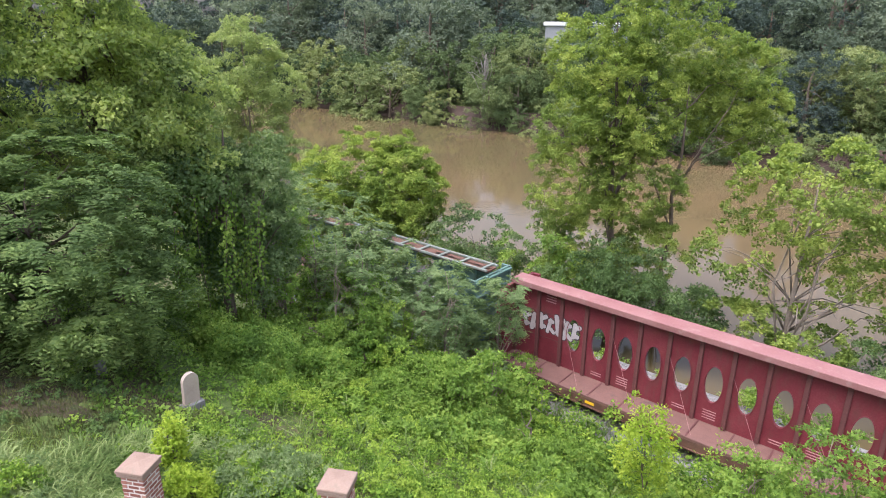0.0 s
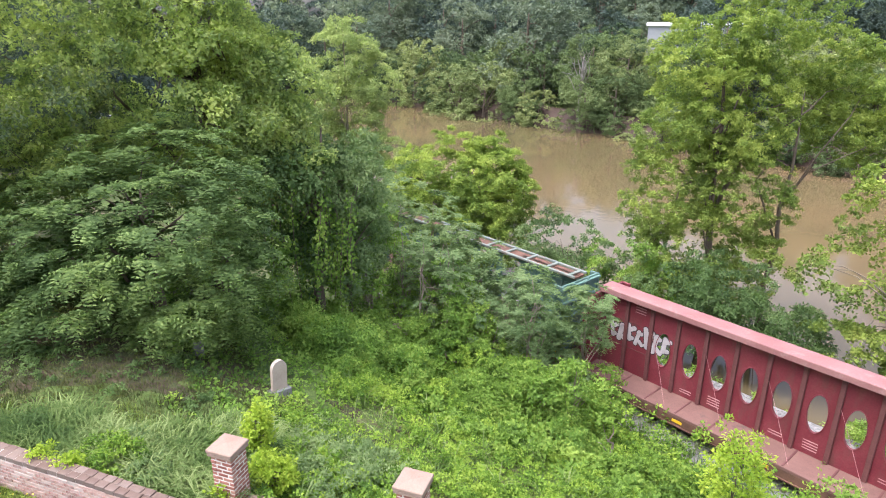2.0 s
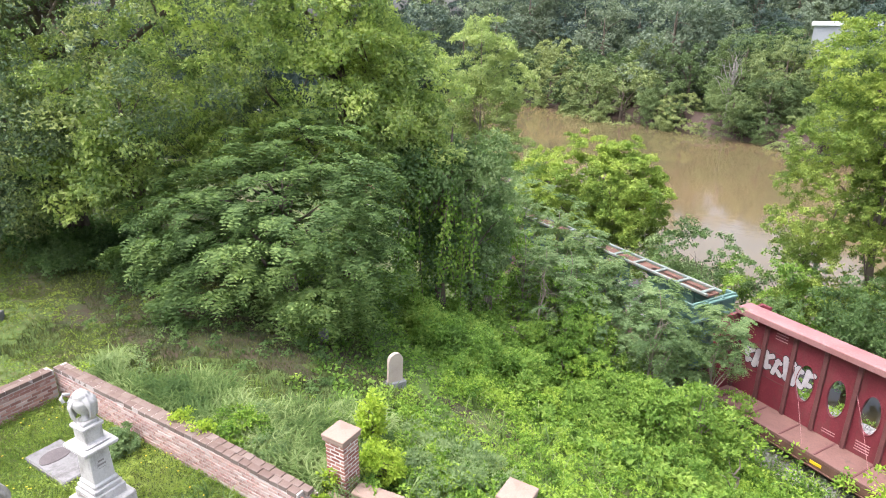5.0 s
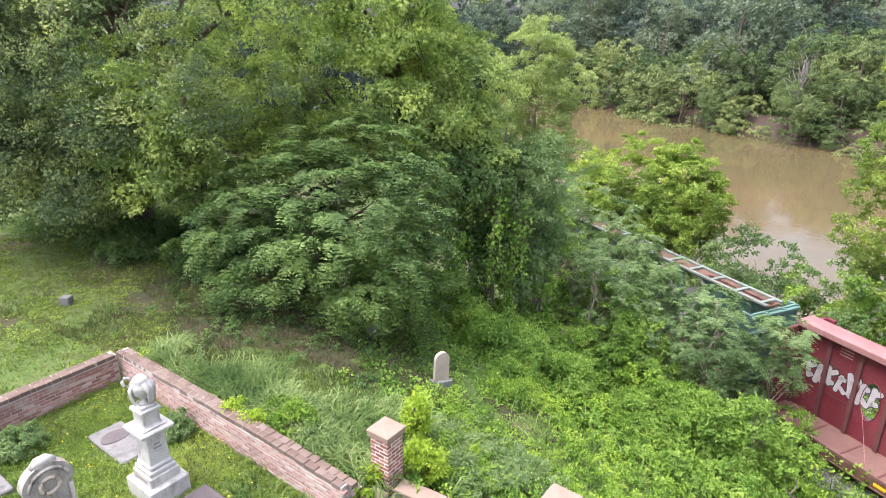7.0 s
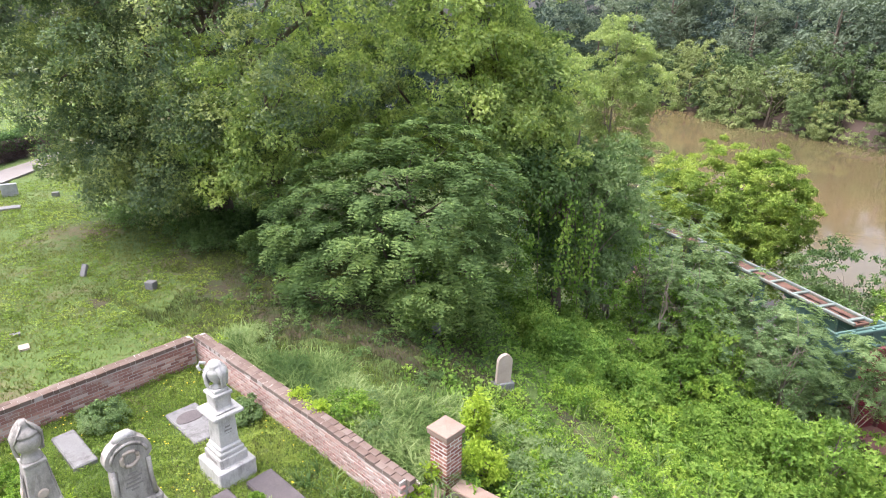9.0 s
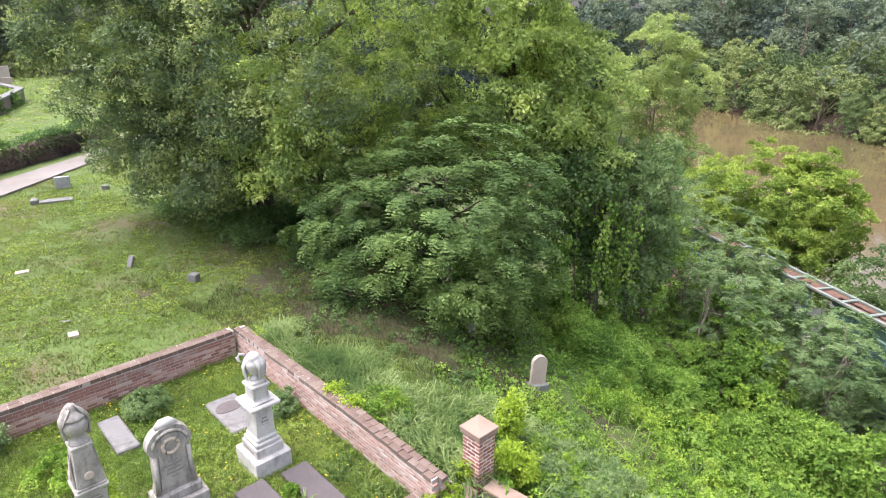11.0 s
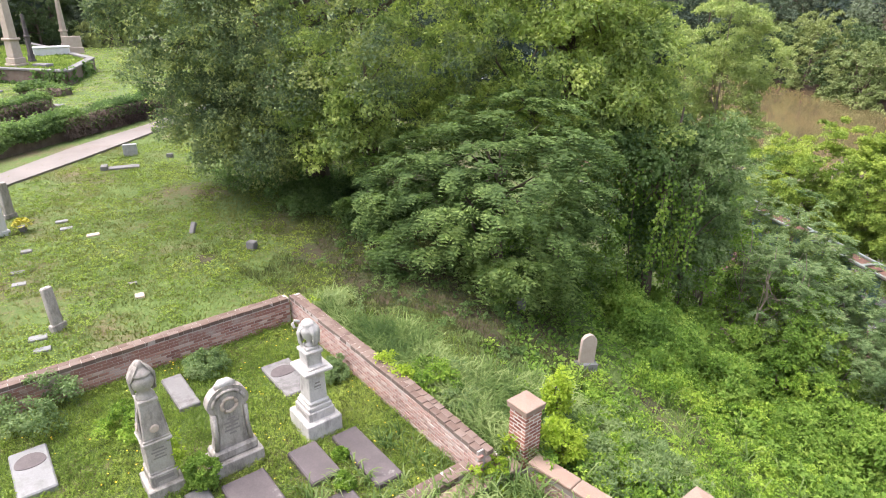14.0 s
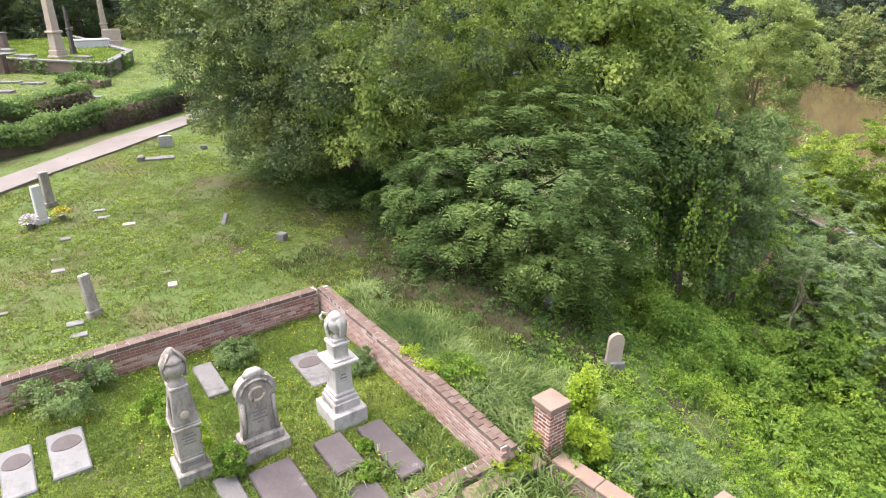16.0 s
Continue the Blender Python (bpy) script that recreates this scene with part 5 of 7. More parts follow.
brick_wall("wall_north", (-12.1, 8.42), (-5.02, 7.0), 0.1, 0.85, 0.28, "old red brick plot wall with crumbling brick coping", 0.1)
brick_wall("wall_west", (-12.14, 8.22), (-13.9, -1.6), 0.1, 0.85, 0.28, "old red brick plot wall with crumbling brick coping")
brick_wall("wall_inner", (-5.15, 7.5), (-6.0, 3.5), 0.0, 0.34, 0.28, "low worn brick wall beside the gate pillar")
for name, a, b, zt in (("wall_path", (-4.74, 7.62), (-5.62, 3.6), 0.26), ("wall_east", (-4.55, 7.86), (-1.8, 7.62), 0.26)):
    brick_wall(name, a, b, -0.5, zt - 0.06, 0.26, "low brick retaining wall with brown stone coping")
    A, B = Vector((*a, 0)), Vector((*b, 0))
    ob = bpy.data.objects[name]
    L = (B - A).length
    n = max(2, round(L / 1.1))
    for k in range(n):
        part("coping_stone", Shape().box((L * (k + 0.5) / n, 0, zt + 0.5 - 0.03), (L / n - 0.012, 0.34, 0.08), 0.015), COPING, ob, "brown stone coping")

PILLARS = []
for x, y, z0, h in ((-4.83, 7.97, 0.0, 1.15), (-1.62, 7.62, 0.0, 1.12)):
    ob = thing("brick_pillar", framed((x, y, 0), E1, z0), "square red brick gate pillar with flat stone cap", "pillar", "gate pillars")
    part("core", Shape().box((0, 0, h / 2 - 0.3), (0.39, 0.39, h + 0.6)), MORTAR_PALE, ob, "old mortar between the bricks")
    cap = Shape().box((0, 0, h + 0.035), (0.48, 0.48, 0.07), 0.012).box((0, 0, h + 0.1), (0.5, 0.5, 0.06), 0.012)
    cap.add([(-0.24, -0.24, h + 0.13), (0.24, -0.24, h + 0.13), (0.24, 0.24, h + 0.13), (-0.24, 0.24, h + 0.13), (0, 0, h + 0.165)], [(0, 1, 4), (1, 2, 4), (2, 3, 4), (3, 0, 4)])
    part("cap", cap, COPING, ob, "weathered brown stone cap")
    PILLARS.append((ob, h))


# ---------- monuments ----------
def inscription(parent, rows, x, y, z, width, gap, turn, mat=INK_WORN, lean=0.0):
    rs = random.Random(len(rows) + int(100 * z))
    for k, frac in enumerate(rows):
        s = Shape().box((0, 0, 0), (width * frac, 0.006, gap * 0.45))
        part("inscription", s, mat, parent, "worn line of carved letters", m=pose(x, y, z - k * gap, 0, 0, turn))


def draped_urn(s, z, r, h):
    s.lathe([(r * 0.55, z), (r * 0.6, z + h * 0.05), (r * 0.3, z + h * 0.12), (r * 0.3, z + h * 0.18), (r * 0.75, z + h * 0.35), (r, z + h * 0.58), (r * 0.95, z + h * 0.68), (r * 0.7, z + h * 0.76), (r * 0.78, z + h * 0.82), (r * 0.5, z + h * 0.92), (r * 0.15, z + h)], 16)


def drape(z, r, h, turn, gap):
    """A cloth thrown over an urn, hanging in folds and open towards one side."""
    s = Shape()
    na, nz = 52, 10
    vs = []
    for side in (1.0, 0.86):
        for j in range(nz):
            t = j / (nz - 1)
            for i in range(na):
                b = -1 + 2 * i / (na - 1)
                a = radians(turn + 180 + b * (180 - gap * min(1.0, 0.35 + 1.1 * t)))
                hem = z + h * (0.04 + 0.16 * (1 - abs(b)) + 0.05 * math.cos(9 * a))
                top = z + h * (0.96 + 0.05 * math.sin(2 * a + 0.7))
                zz = top + (hem - top) * t
                body = np.interp(t, [0, 0.08, 0.25, 0.45, 0.7, 1], [0.3, 0.5, 0.86, 1.1, 1.02, 0.9])
                rr = r * side * (body + 0.1 * math.sin(13 * a + 2 * t) * (0.3 + t))
                vs.append((rr * math.cos(a), rr * math.sin(a), zz - (0 if side == 1.0 else 0.012)))
    fs = []
    for q in (0, 1):
        k0 = q * na * nz
        fs += [(k0 + j * na + i, k0 + j * na + i + 1, k0 + (j + 1) * na + i + 1, k0 + (j + 1) * na + i) for j in range(nz - 1) for i in range(na - 1)]
    e = na * nz
    fs += [(j * na + i, j * na + i + 1, e + j * na + i + 1, e + j * na + i) for j in (0, nz - 1) for i in range(na - 1)]
    fs += [(j * na + i, (j + 1) * na + i, e + (j + 1) * na + i, e + j * na + i) for i in (0, na - 1) for j in range(nz - 1)]
    return s.add(vs, fs)


def urn_monument():
    ob = thing("urn_monument", framed((-8.34, 6.03, 0), E1, 0.06), "tall weathered white marble monument topped by a draped urn", "monument")
    part("base", Shape().box((0, 0, 0.2), (0.8, 0.72, 0.42), 0.02), MARBLE, ob)
    part("plinth", Shape().box((0, 0, 0.5), (0.58, 0.54, 0.19), 0.015).box((0, 0, 0.64), (0.52, 0.48, 0.1), 0.02).box((0, 0, 0.73), (0.46, 0.42, 0.1), 0.03), MARBLE, ob)
    part("die", Shape().box((0, 0, 1.05), (0.4, 0.36, 0.56), 0.012, taper=0.92), MARBLE, ob)
    part("cornice", Shape().box((0, 0, 1.36), (0.42, 0.38, 0.07), 0.015).box((0, 0, 1.43), (0.62, 0.58, 0.08), 0.02).box((0, 0, 1.5), (0.48, 0.44, 0.07), 0.03, taper=0.75), MARBLE, ob)
    part("neck", Shape().box((0, 0, 1.64), (0.32, 0.3, 0.24), 0.012).box((0, 0, 1.79), (0.38, 0.36, 0.07), 0.015).box((0, 0, 1.85), (0.28, 0.26, 0.06), 0.01), MARBLE, ob)
    s = Shape()
    draped_urn(s, 1.88, 0.17, 0.54)
    part("urn", s, MARBLE, ob, smooth=True)
    part("drapery", drape(1.9, 0.185, 0.5, -50, 46), MARBLE, ob, "carved cloth hanging over the urn", smooth=True)
    s = Shape().tube([(-0.06, -0.12, 2.38), (-0.1, -0.2, 2.4), (-0.12, -0.24, 2.34), (-0.11, -0.22, 2.27), (-0.08, -0.15, 2.24)], [0.024, 0.028, 0.03, 0.026, 0.02], 7)
    part("handle", s, MARBLE, ob, smooth=True)
    inscription(ob, (0.8,), 0, -0.274, 0.5, 0.44, 0.11, 0)
    inscription(ob, (0.5, 0.7, 0.6), 0.19, 0, 1.15, 0.2, 0.07, 90)


def obelisk_monument():
    ob = thing("draped_obelisk_monument", framed((-9.05, 3.3, 0), E1, 0.06), "narrow stained marble monument with gabled shaft and urn", "monument")
    part("base", Shape().box((0, 0, 0.14), (0.64, 0.58, 0.3), 0.02), MARBLE_GREY, ob)
    part("plinth", Shape().box((0, 0, 0.4), (0.48, 0.44, 0.24), 0.02).box((0, 0, 0.54), (0.43, 0.4, 0.06), 0.02), MARBLE_GREY, ob)
    part("die", Shape().box((0, 0, 0.84), (0.42, 0.4, 0.56), 0.012), MARBLE_GREY, ob)
    part("cornice", Shape().box((0, 0, 1.14), (0.5, 0.47, 0.06), 0.015).box((0, 0, 1.19), (0.46, 0.43, 0.05), 0.015), MARBLE_GREY, ob)
    s = Shape().box((0, 0, 1.54), (0.42, 0.39, 0.66), 0.012, taper=0.7).box((0, 0, 1.88), (0.34, 0.31, 0.06), 0.012)
    for turn in (0, 90, 180, 270):
        s.add([(-0.17, -0.2, 1.24), (0.17, -0.2, 1.24), (0, -0.165, 1.76), (-0.17, -0.222, 1.24), (0.17, -0.222, 1.24), (0, -0.178, 1.76)], [(3, 4, 5), (0, 3, 5, 2), (1, 2, 5, 4), (0, 1, 4, 3)], pose(0, 0, 0, 0, 0, turn))
    part("shaft", s, MARBLE_GREY, ob, "tapered shaft with gabled panels")
    for turn in (0, 90):
        part("medallion", Shape().lathe([(0.07, 0), (0.075, 0.01), (0.05, 0.02)], 14, m=pose(0, 0, 1.4, 0, 0, turn) @ pose(0, -0.212, 0, 90 - 4)), SANDSTONE, ob, "worn round carving")
    s = Shape()
    s.lathe([(0.15, 1.9), (0.15, 1.93), (0.12, 1.97), (0.105, 2.03), (0.115, 2.06), (0.155, 2.1), (0.175, 2.17), (0.178, 2.24), (0.16, 2.29), (0.14, 2.31), (0.165, 2.33), (0.165, 2.355), (0.12, 2.4), (0.085, 2.44), (0.07, 2.47), (0.072, 2.5), (0.05, 2.55), (0.01, 2.57)], 20)
    part("urn", s, MARBLE_GREY, ob, smooth=True)
    part("drapery", drape(1.96, 0.185, 0.6, 2, 78), MARBLE_GREY, ob, "carved cloth hanging over the urn", smooth=True)
    inscription(ob, (0.9,), 0.243, 0, 0.42, 0.34, 0.18, 90)
    inscription(ob, (0.6, 0.8, 0.5, 0.7), 0.212, 0, 1.0, 0.3, 0.06, 90)


def tablet_monument():
    ob = thing("tablet_monument", framed((-8.62, 4.42, 0), E1, 0.06), "stained marble tablet with round top and carved wreath", "monument")
    part("base", Shape().box((0, 0, 0.16), (0.5, 0.92, 0.34), 0.02).box((-0.02, 0, 0.42), (0.36, 0.8, 0.2), 0.04), MARBLE_GREY, ob)
    pts = [(-0.35, 0.5), (-0.31, 0.7), (-0.29, 1.28), (-0.35, 1.34), (-0.36, 1.42)]
    pts += [(0.36 * math.cos(a), 1.4 + 0.34 * math.sin(a)) for a in np.linspace(math.pi * 0.92, math.pi * 0.08, 13)]
    pts += [(-x, z) for x, z in pts[4::-1]]
    part("tablet", Shape().plate(pts, -0.09, 0.09, pose(0, 0, 0, 90, 0, 90)), MARBLE_GREY, ob, "round-shouldered carved tablet")
    inner = [(x * 0.72, 0.62 + (z - 0.5) * 0.8) for x, z in pts]
    part("panel", Shape().plate(inner, 0.088, 0.108, pose(0, 0, 0, 90, 0, 90)), MARBLE_GREY, ob)
    part("crest", Shape().tube([(0, -0.16, 1.69), (0, -0.06, 1.76), (0, 0.06, 1.76), (0, 0.16, 1.69)], [0.06, 0.085, 0.085, 0.06], 8), MARBLE, ob, "pale worn crest", smooth=True)
    s = Shape()
    ring = [(0.115, 0.13 * math.cos(a), 1.38 + 0.13 * math.sin(a)) for a in np.linspace(0, 2 * math.pi, 21)]
    s.tube(ring, [0.028 + 0.008 * (k % 2) for k in range(21)], 6)
    part("wreath", s, SANDSTONE, ob, "carved round wreath", smooth=True)
    for y in (-0.3, 0.3):
        part("pilaster", Shape().tube([(0.1, y, 0.56), (0.1, y * 0.92, 0.9), (0.1, y * 0.92, 1.26)], [0.045, 0.035, 0.04], 8), MARBLE_GREY, ob, smooth=True)
    part("arch", Shape().tube([(0.1, 0.28 * math.cos(a), 1.38 + 0.27 * math.sin(a)) for a in np.linspace(0.1, math.pi - 0.1, 13)], [0.03] * 13, 6), MARBLE_GREY, ob, "carved arch over the wreath", smooth=True)
    inscription(ob, (0.5, 0.9, 0.7, 0.9, 0.4), 0.112, 0, 1.1, 0.3, 0.075, 90)


urn_monument()
obelisk_monument()
tablet_monument()


SLABS = []


def ledger(x, y, z, lx, ly, h, mat, label, plate=None, turn=0.0):
    SLABS.append((x, y, lx / 2 + 0.02, ly / 2 + 0.02))
    ob = thing("grave_slab", framed((x, y, 0), E1, z) @ pose(0, 0, 0, 0, 0, turn), label, "grave slab", "grave slabs in the plot")
    part("slab", Shape().box((0, 0, h / 2 - 0.05), (lx, ly, h + 0.1), 0.025), mat, ob)
    if plate:
        cx, rx, ry = plate
        part("inset", Shape().plate([(cx + rx * math.cos(a) * (1.0 if math.cos(a) < 0 else 0.55), ry * math.sin(a)) for a in np.linspace(0, 2 * math.pi, 25)[:-1]], h, h + 0.012), INK, ob, "dark lichened oval panel")
    return ob


ledger(-7.5, 5.29, 0.06, 1.0, 0.56, 0.16, SLAB_DARK, "dark flat ledger stone in the grass")
ledger(-6.94, 6.03, 0.06, 1.62, 0.52, 0.16, SLAB_DARK, "long dark ledger stone with lichened corner")
ledger(-7.5, 4.12, 0.06, 1.3, 0.76, 0.16, SLAB_DARK, "dark flat ledger stone in front of the tablet")
ledger(-6.2, 4.98, 0.02, 0.9, 0.54, 0.16, SLAB_DARK, "dark flat ledger stone near the low wall")
ledger(-8.12, 3.5, 0.02, 0.9, 0.4, 0.12, SLAB_GREY, "grey ledger stone beside the narrow monument")
ledger(-10.07, 6.64, 0.08, 1.36, 0.68, 0.12, SLAB_GREY, "grey ledger stone with dark oval panel", (-0.18, 0.26, 0.29))
ledger(-11.28, 4.82, 0.12, 1.3, 0.42, 0.12, SLAB_GREY, "grey flush ledger stone")
ledger(-11.03, 1.95, 0.1, 1.34, 0.6, 0.14, SLAB_WHITE, "pale marble ledger with dark oval panel", (-0.2, 0.28, 0.25))
ledger(-11.12, 1.17, 0.1, 1.4, 0.5, 0.14, SLAB_WHITE, "pale marble ledger with dark oval panel", (-0.2, 0.28, 0.22))

# headstone on the slope
x, y = -6.42, 13.5
ob = thing("rounded_headstone", pose(x, y, gz(x, y), 0, 3, 52), "tan round-topped headstone leaning in the weeds", "headstone")
pts = [(-0.21, -0.3), (0.21, -0.3), (0.21, 0.68)] + [(0.21 * math.cos(a), 0.68 + 0.22 * math.sin(a)) for a in np.linspace(0.15, math.pi - 0.15, 11)] + [(-0.21, 0.68)]
part("slab", Shape().plate(pts, -0.06, 0.06, pose(0, 0, 0.12, 90, 0, 0)), SANDSTONE, ob)
part("foot", Shape().box((0, 0, 0.03), (0.6, 0.28, 0.3), 0.02), SLAB_WHITE, ob, "pale stone foot")
x, y = -8.95, 14.1
ob = thing("small_headstone", pose(x, y, gz(x, y), 4, 0, 40), "small grey headstone half hidden under the tree", "headstone")
part("slab", Shape().box((0, 0, 0.2), (0.3, 0.09, 0.6), 0.03), SLAB_GREY, ob)

# ---------- lawn beyond the plot: markers, drive, terraces ----------
def marker(x, y, sx, sy, h, mat, label, turn=0.0, lean=0.0):
    ob = thing("grave_marker", pose(x, y, gz(x, y), lean, 0, turn), label, "grave marker", "grave markers on the lawn")
    part("stone", Shape().box((0, 0, h / 2 - 0.05), (sx, sy, h + 0.1), min(0.02, h * 0.3)), mat, ob)
    return ob


for x, y, sx, sy, h, mat in ((-24.4, 7.37, 0.5, 0.3, 0.1, SLAB_WHITE), (-23.5, 7.19, 0.5, 0.32, 0.1, SLAB_WHITE), (-22.2, 5.5, 0.4, 0.3, 0.14, SLAB_GREY), (-20.6, 4.74, 0.45, 0.3, 0.1, SLAB_GREY), (-19.7, 4.49, 0.45, 0.3, 0.08, SLAB_WHITE), (-16.0, 3.72, 0.5, 0.32, 0.1, SLAB_WHITE), (-15.35, 3.59, 0.45, 0.28, 0.08, SLAB_WHITE), (-17.35, 6.64, 0.3, 0.2, 0.06, SLAB_GREY), (-16.4, 6.4, 0.3, 0.36, 0.1, SANDSTONE), (-22.1, 7.52, 0.5, 0.3, 0.14, SANDSTONE), (-17.9, 2.62, 0.35, 0.2, 0.06, SLAB_GREY)):
    marker(x, y, sx * 0.8, sy * 0.8, h * 0.5, mat, "small flat stone grave marker in the lawn", 70)
marker(-17.1, 10.47, 0.3, 0.25, 0.26, SLAB_GREY, "small grey stone block in the lawn", 20)
marker(-19.9, 9.9, 0.22, 0.1, 0.4, SLAB_GREY, "small leaning grey marker in the lawn", 10, -25)
marker(-31.9, 13.4, 0.65, 0.2, 0.6, GRANITE, "grey granite headstone near the drive", 60)
marker(-30.1, 14.5, 0.3, 0.2, 0.22, SLAB_GREY, "small grey stone block near the tree", 50)
for x, y in ((-62.6, 14.4), (-60.6, 15.5), (-57.5, 12.5), (-50.1, 16.2), (-52.5, 13.0)):
    marker(x, y, 1.6, 0.8, 0.16, SLAB_GREY, "flat grey ledger stone in the far grass", 50)
ob = thing("grave_slab", pose(-29.8, 12.1, gz(-29.8, 12.1), 0, 0, 62), "long grey slab with a raised head block", "grave slab")
part("slab", Shape().box((0, 0, 0.02), (1.3, 0.5, 0.16), 0.02), SLAB_GREY, ob)
part("head_block", Shape().box((-0.82, 0, 0.08), (0.3, 0.45, 0.26), 0.03), SLAB_GREY, ob)


def tall_stone(x, y, h, w, t, mat, label, turn, lean=0.0):
    ob = thing("upright_headstone", pose(x, y, gz(x, y), 0, lean, turn), label, "headstone")
    part("stone", Shape().box((0, 0, h / 2 + 0.1), (w, t, h), 0.03, taper=0.92), mat, ob)
    part("foot", Shape().box((0, 0, 0.06), (w * 1.2, t * 1.35, 0.24), 0.02), mat, ob)


tall_stone(-16.1, 4.23, 1.05, 0.16, 0.28, MARBLE_GREY, "tall narrow grey headstone leaning on the lawn", 15, -6)
tall_stone(-24.4, 5.5, 1.3, 0.14, 0.36, MARBLE_WHITE, "tall pale headstone with flowers at its foot", 15)
tall_stone(-26.3, 6.3, 1.25, 0.2, 0.34, MARBLE_GREY, "tall grey headstone with square cap", 15)

# flowers at the tall stone
for i, (x, y, cols) in enumerate([(-24.2, 5.05, (0.75, 0.68, 0.7)), (-24.3, 6.1, (0.55, 0.5, 0.06))]):
    rng = np.random.default_rng(300 + i)
    ob = thing("flower_pot", pose(x, y, gz(x, y)), "small pot of %s flowers by a headstone" % ("pale" if i == 0 else "yellow"), "flowers")
    part("pot", Shape().lathe([(0.1, 0), (0.14, 0.2), (0.16, 0.22)], 12), SLAB_GREY, ob)
    d = units(rng, 160)
    d[:, 2] = np.abs(d[:, 2])
    mat = surface("petals", [(0.3, tuple(c * 0.8 for c in cols)), (0.7, cols)], rough=0.7)
    part("blooms", leaf_mesh("blooms", d * np.array([0.24, 0.24, 0.2]) + np.array([0, 0, 0.25]), d + rng.normal(0, 0.4, d.shape), d + np.array([0, 0, 1]), 0.1, 0.09, mat), mat, ob, "bunch of small blooms")

# concrete drive
s = Shape()
near = [(-26.5, 0.5), (-29.2, 5.3), (-30.7, 7.85), (-32.5, 10.95), (-36.5, 17.2), (-43, 27)]
far = [(-28.6, 0.0), (-31.6, 5.9), (-33.15, 8.6), (-35.7, 12.2), (-39.2, 18.6), (-46, 29)]
pts = []
for (x0, y0), (x1, y1) in zip(near, far):
    z = max(gz(x0, y0), gz(x1, y1), gz((x0 + x1) / 2, (y0 + y1) / 2)) + 0.1
    pts += [(x0, y0, z - 0.25), (x0, y0, z), (x1, y1, z), (x1, y1, z - 0.25)]
s.add(pts, [(4 * i + k, 4 * i + k + 1, 4 * i + k + 5, 4 * i + k + 4) for i in range(5) for k in range(3)])
tagged(new("drive", s.mesh("drive", ROADWAY)), "pale stained concrete cemetery drive", "drive", kind="structure")


# vine-covered retaining walls
def vine_wall(a, b, h, t, seed, label, leaf=0.16, count=9000, mat=LEAF_VINE):
    A, B = Vector((*a, 0)), Vector((*b, 0))
    L = (B - A).length
    z = min(gz(*a), gz(*b))
    ob = thing("vine_covered_wall", framed(A, B - A, z), label, "wall", kind="structure")
    part("core", Shape().box((L / 2, 0, h / 2 - 0.2), (L, t, h + 0.3), 0.05), BARK, ob)
    rng = np.random.default_rng(seed)
    x, q = rng.uniform(0, L, count), rng.uniform(0, 1, count)
    face = q < 0.55
    lift = 0.22 * np.sin(x * 1.3) * np.sin(x * 0.37 + 1)
    y = np.where(face, -t / 2 - np.abs(rng.normal(0, 0.14, count)), rng.uniform(-t / 2 - 0.15, t / 2 + 0.2, count))
    lift = lift + 0.25 * np.array([noise.noise(Vector((a * 0.9, seed, 0))) for a in x])
    zz = np.where(face, rng.uniform(0.35, 1, count) ** 0.7 * h, h + np.abs(rng.normal(0, 0.16, count))) + lift
    base = np.stack([x, y, zz], -1)
    nrm = np.where(face[:, None], np.array([0, -1.0, 0.5]), np.array([0, -0.2, 1.0])) + rng.normal(0, 0.45, (count, 3))
    way = rng.normal(0, 0.6, (count, 3)) + np.array([0, -0.3, -0.6])
    part("vine_leaves", leaf_mesh("vine_leaves", base, way, nrm, leaf * rng.uniform(0.6, 1.3, count), leaf * 0.9, mat, corners=3), mat, ob, "dense green vine leaves")
    n = count // 3
    x = L * (0.45 + 0.55 * rng.uniform(0, 1, n))
    base = np.stack([x, -t / 2 - np.abs(rng.normal(0, 0.2, n)), rng.uniform(0.1, 1.1, n) * h], -1)
    part("dead_vines", leaf_mesh("dead_vines", base, rng.normal(0, 0.5, (n, 3)) + np.array([0, -0.2, -0.8]), np.array([0, -1.0, 0.3]) + rng.normal(0, 0.4, (n, 3)), leaf * 1.4 * rng.uniform(0.6, 1.4, n), leaf * 0.3, LEAF_DEAD), LEAF_DEAD, ob, "dry brown vine tangle")


vine_wall((-34.6, 5.0), (-42.6, 21.0), 1.15, 0.9, 311, "low wall smothered in dark green vines", count=30000, leaf=0.14)
vine_wall((-43.4, 7.5), (-48.2, 15.2), 0.95, 0.8, 312, "low wall smothered in dark green vines", count=14000, leaf=0.17)
vine_wall((-58.2, 17.0), (-54.8, 19.2), 0.6, 0.9, 313, "short clipped hedge on the grass", count=3000, leaf=0.2)

# brick terrace with obelisks
ob = thing("terrace_wall", pose(0, 0, gz(-62, 20)), "brick terrace wall with pale coping", "wall", kind="structure")
for a, b in (((-88, 8.4), (-69.6, 17.0)), ((-69.6, 17.0), (-60.4, 21.3)), ((-60.4, 21.3), (-70, 27.3)), ((-70, 27.3), (-95, 30))):
    A, B = Vector((*a, 0)), Vector((*b, 0))
    L = (B - A).length
    part("brick_face", Shape().box((L / 2, 0, 0.45), (L, 0.5, 1.5)), BRICK_WORN, ob, "weathered brick facing", m=framed(A, B - A))
    part("coping_stone", Shape().box((L / 2, 0, 1.22), (L + 0.1, 0.7, 0.16), 0.02), SLAB_GREY, ob, m=framed(A, B - A))
s = Shape()
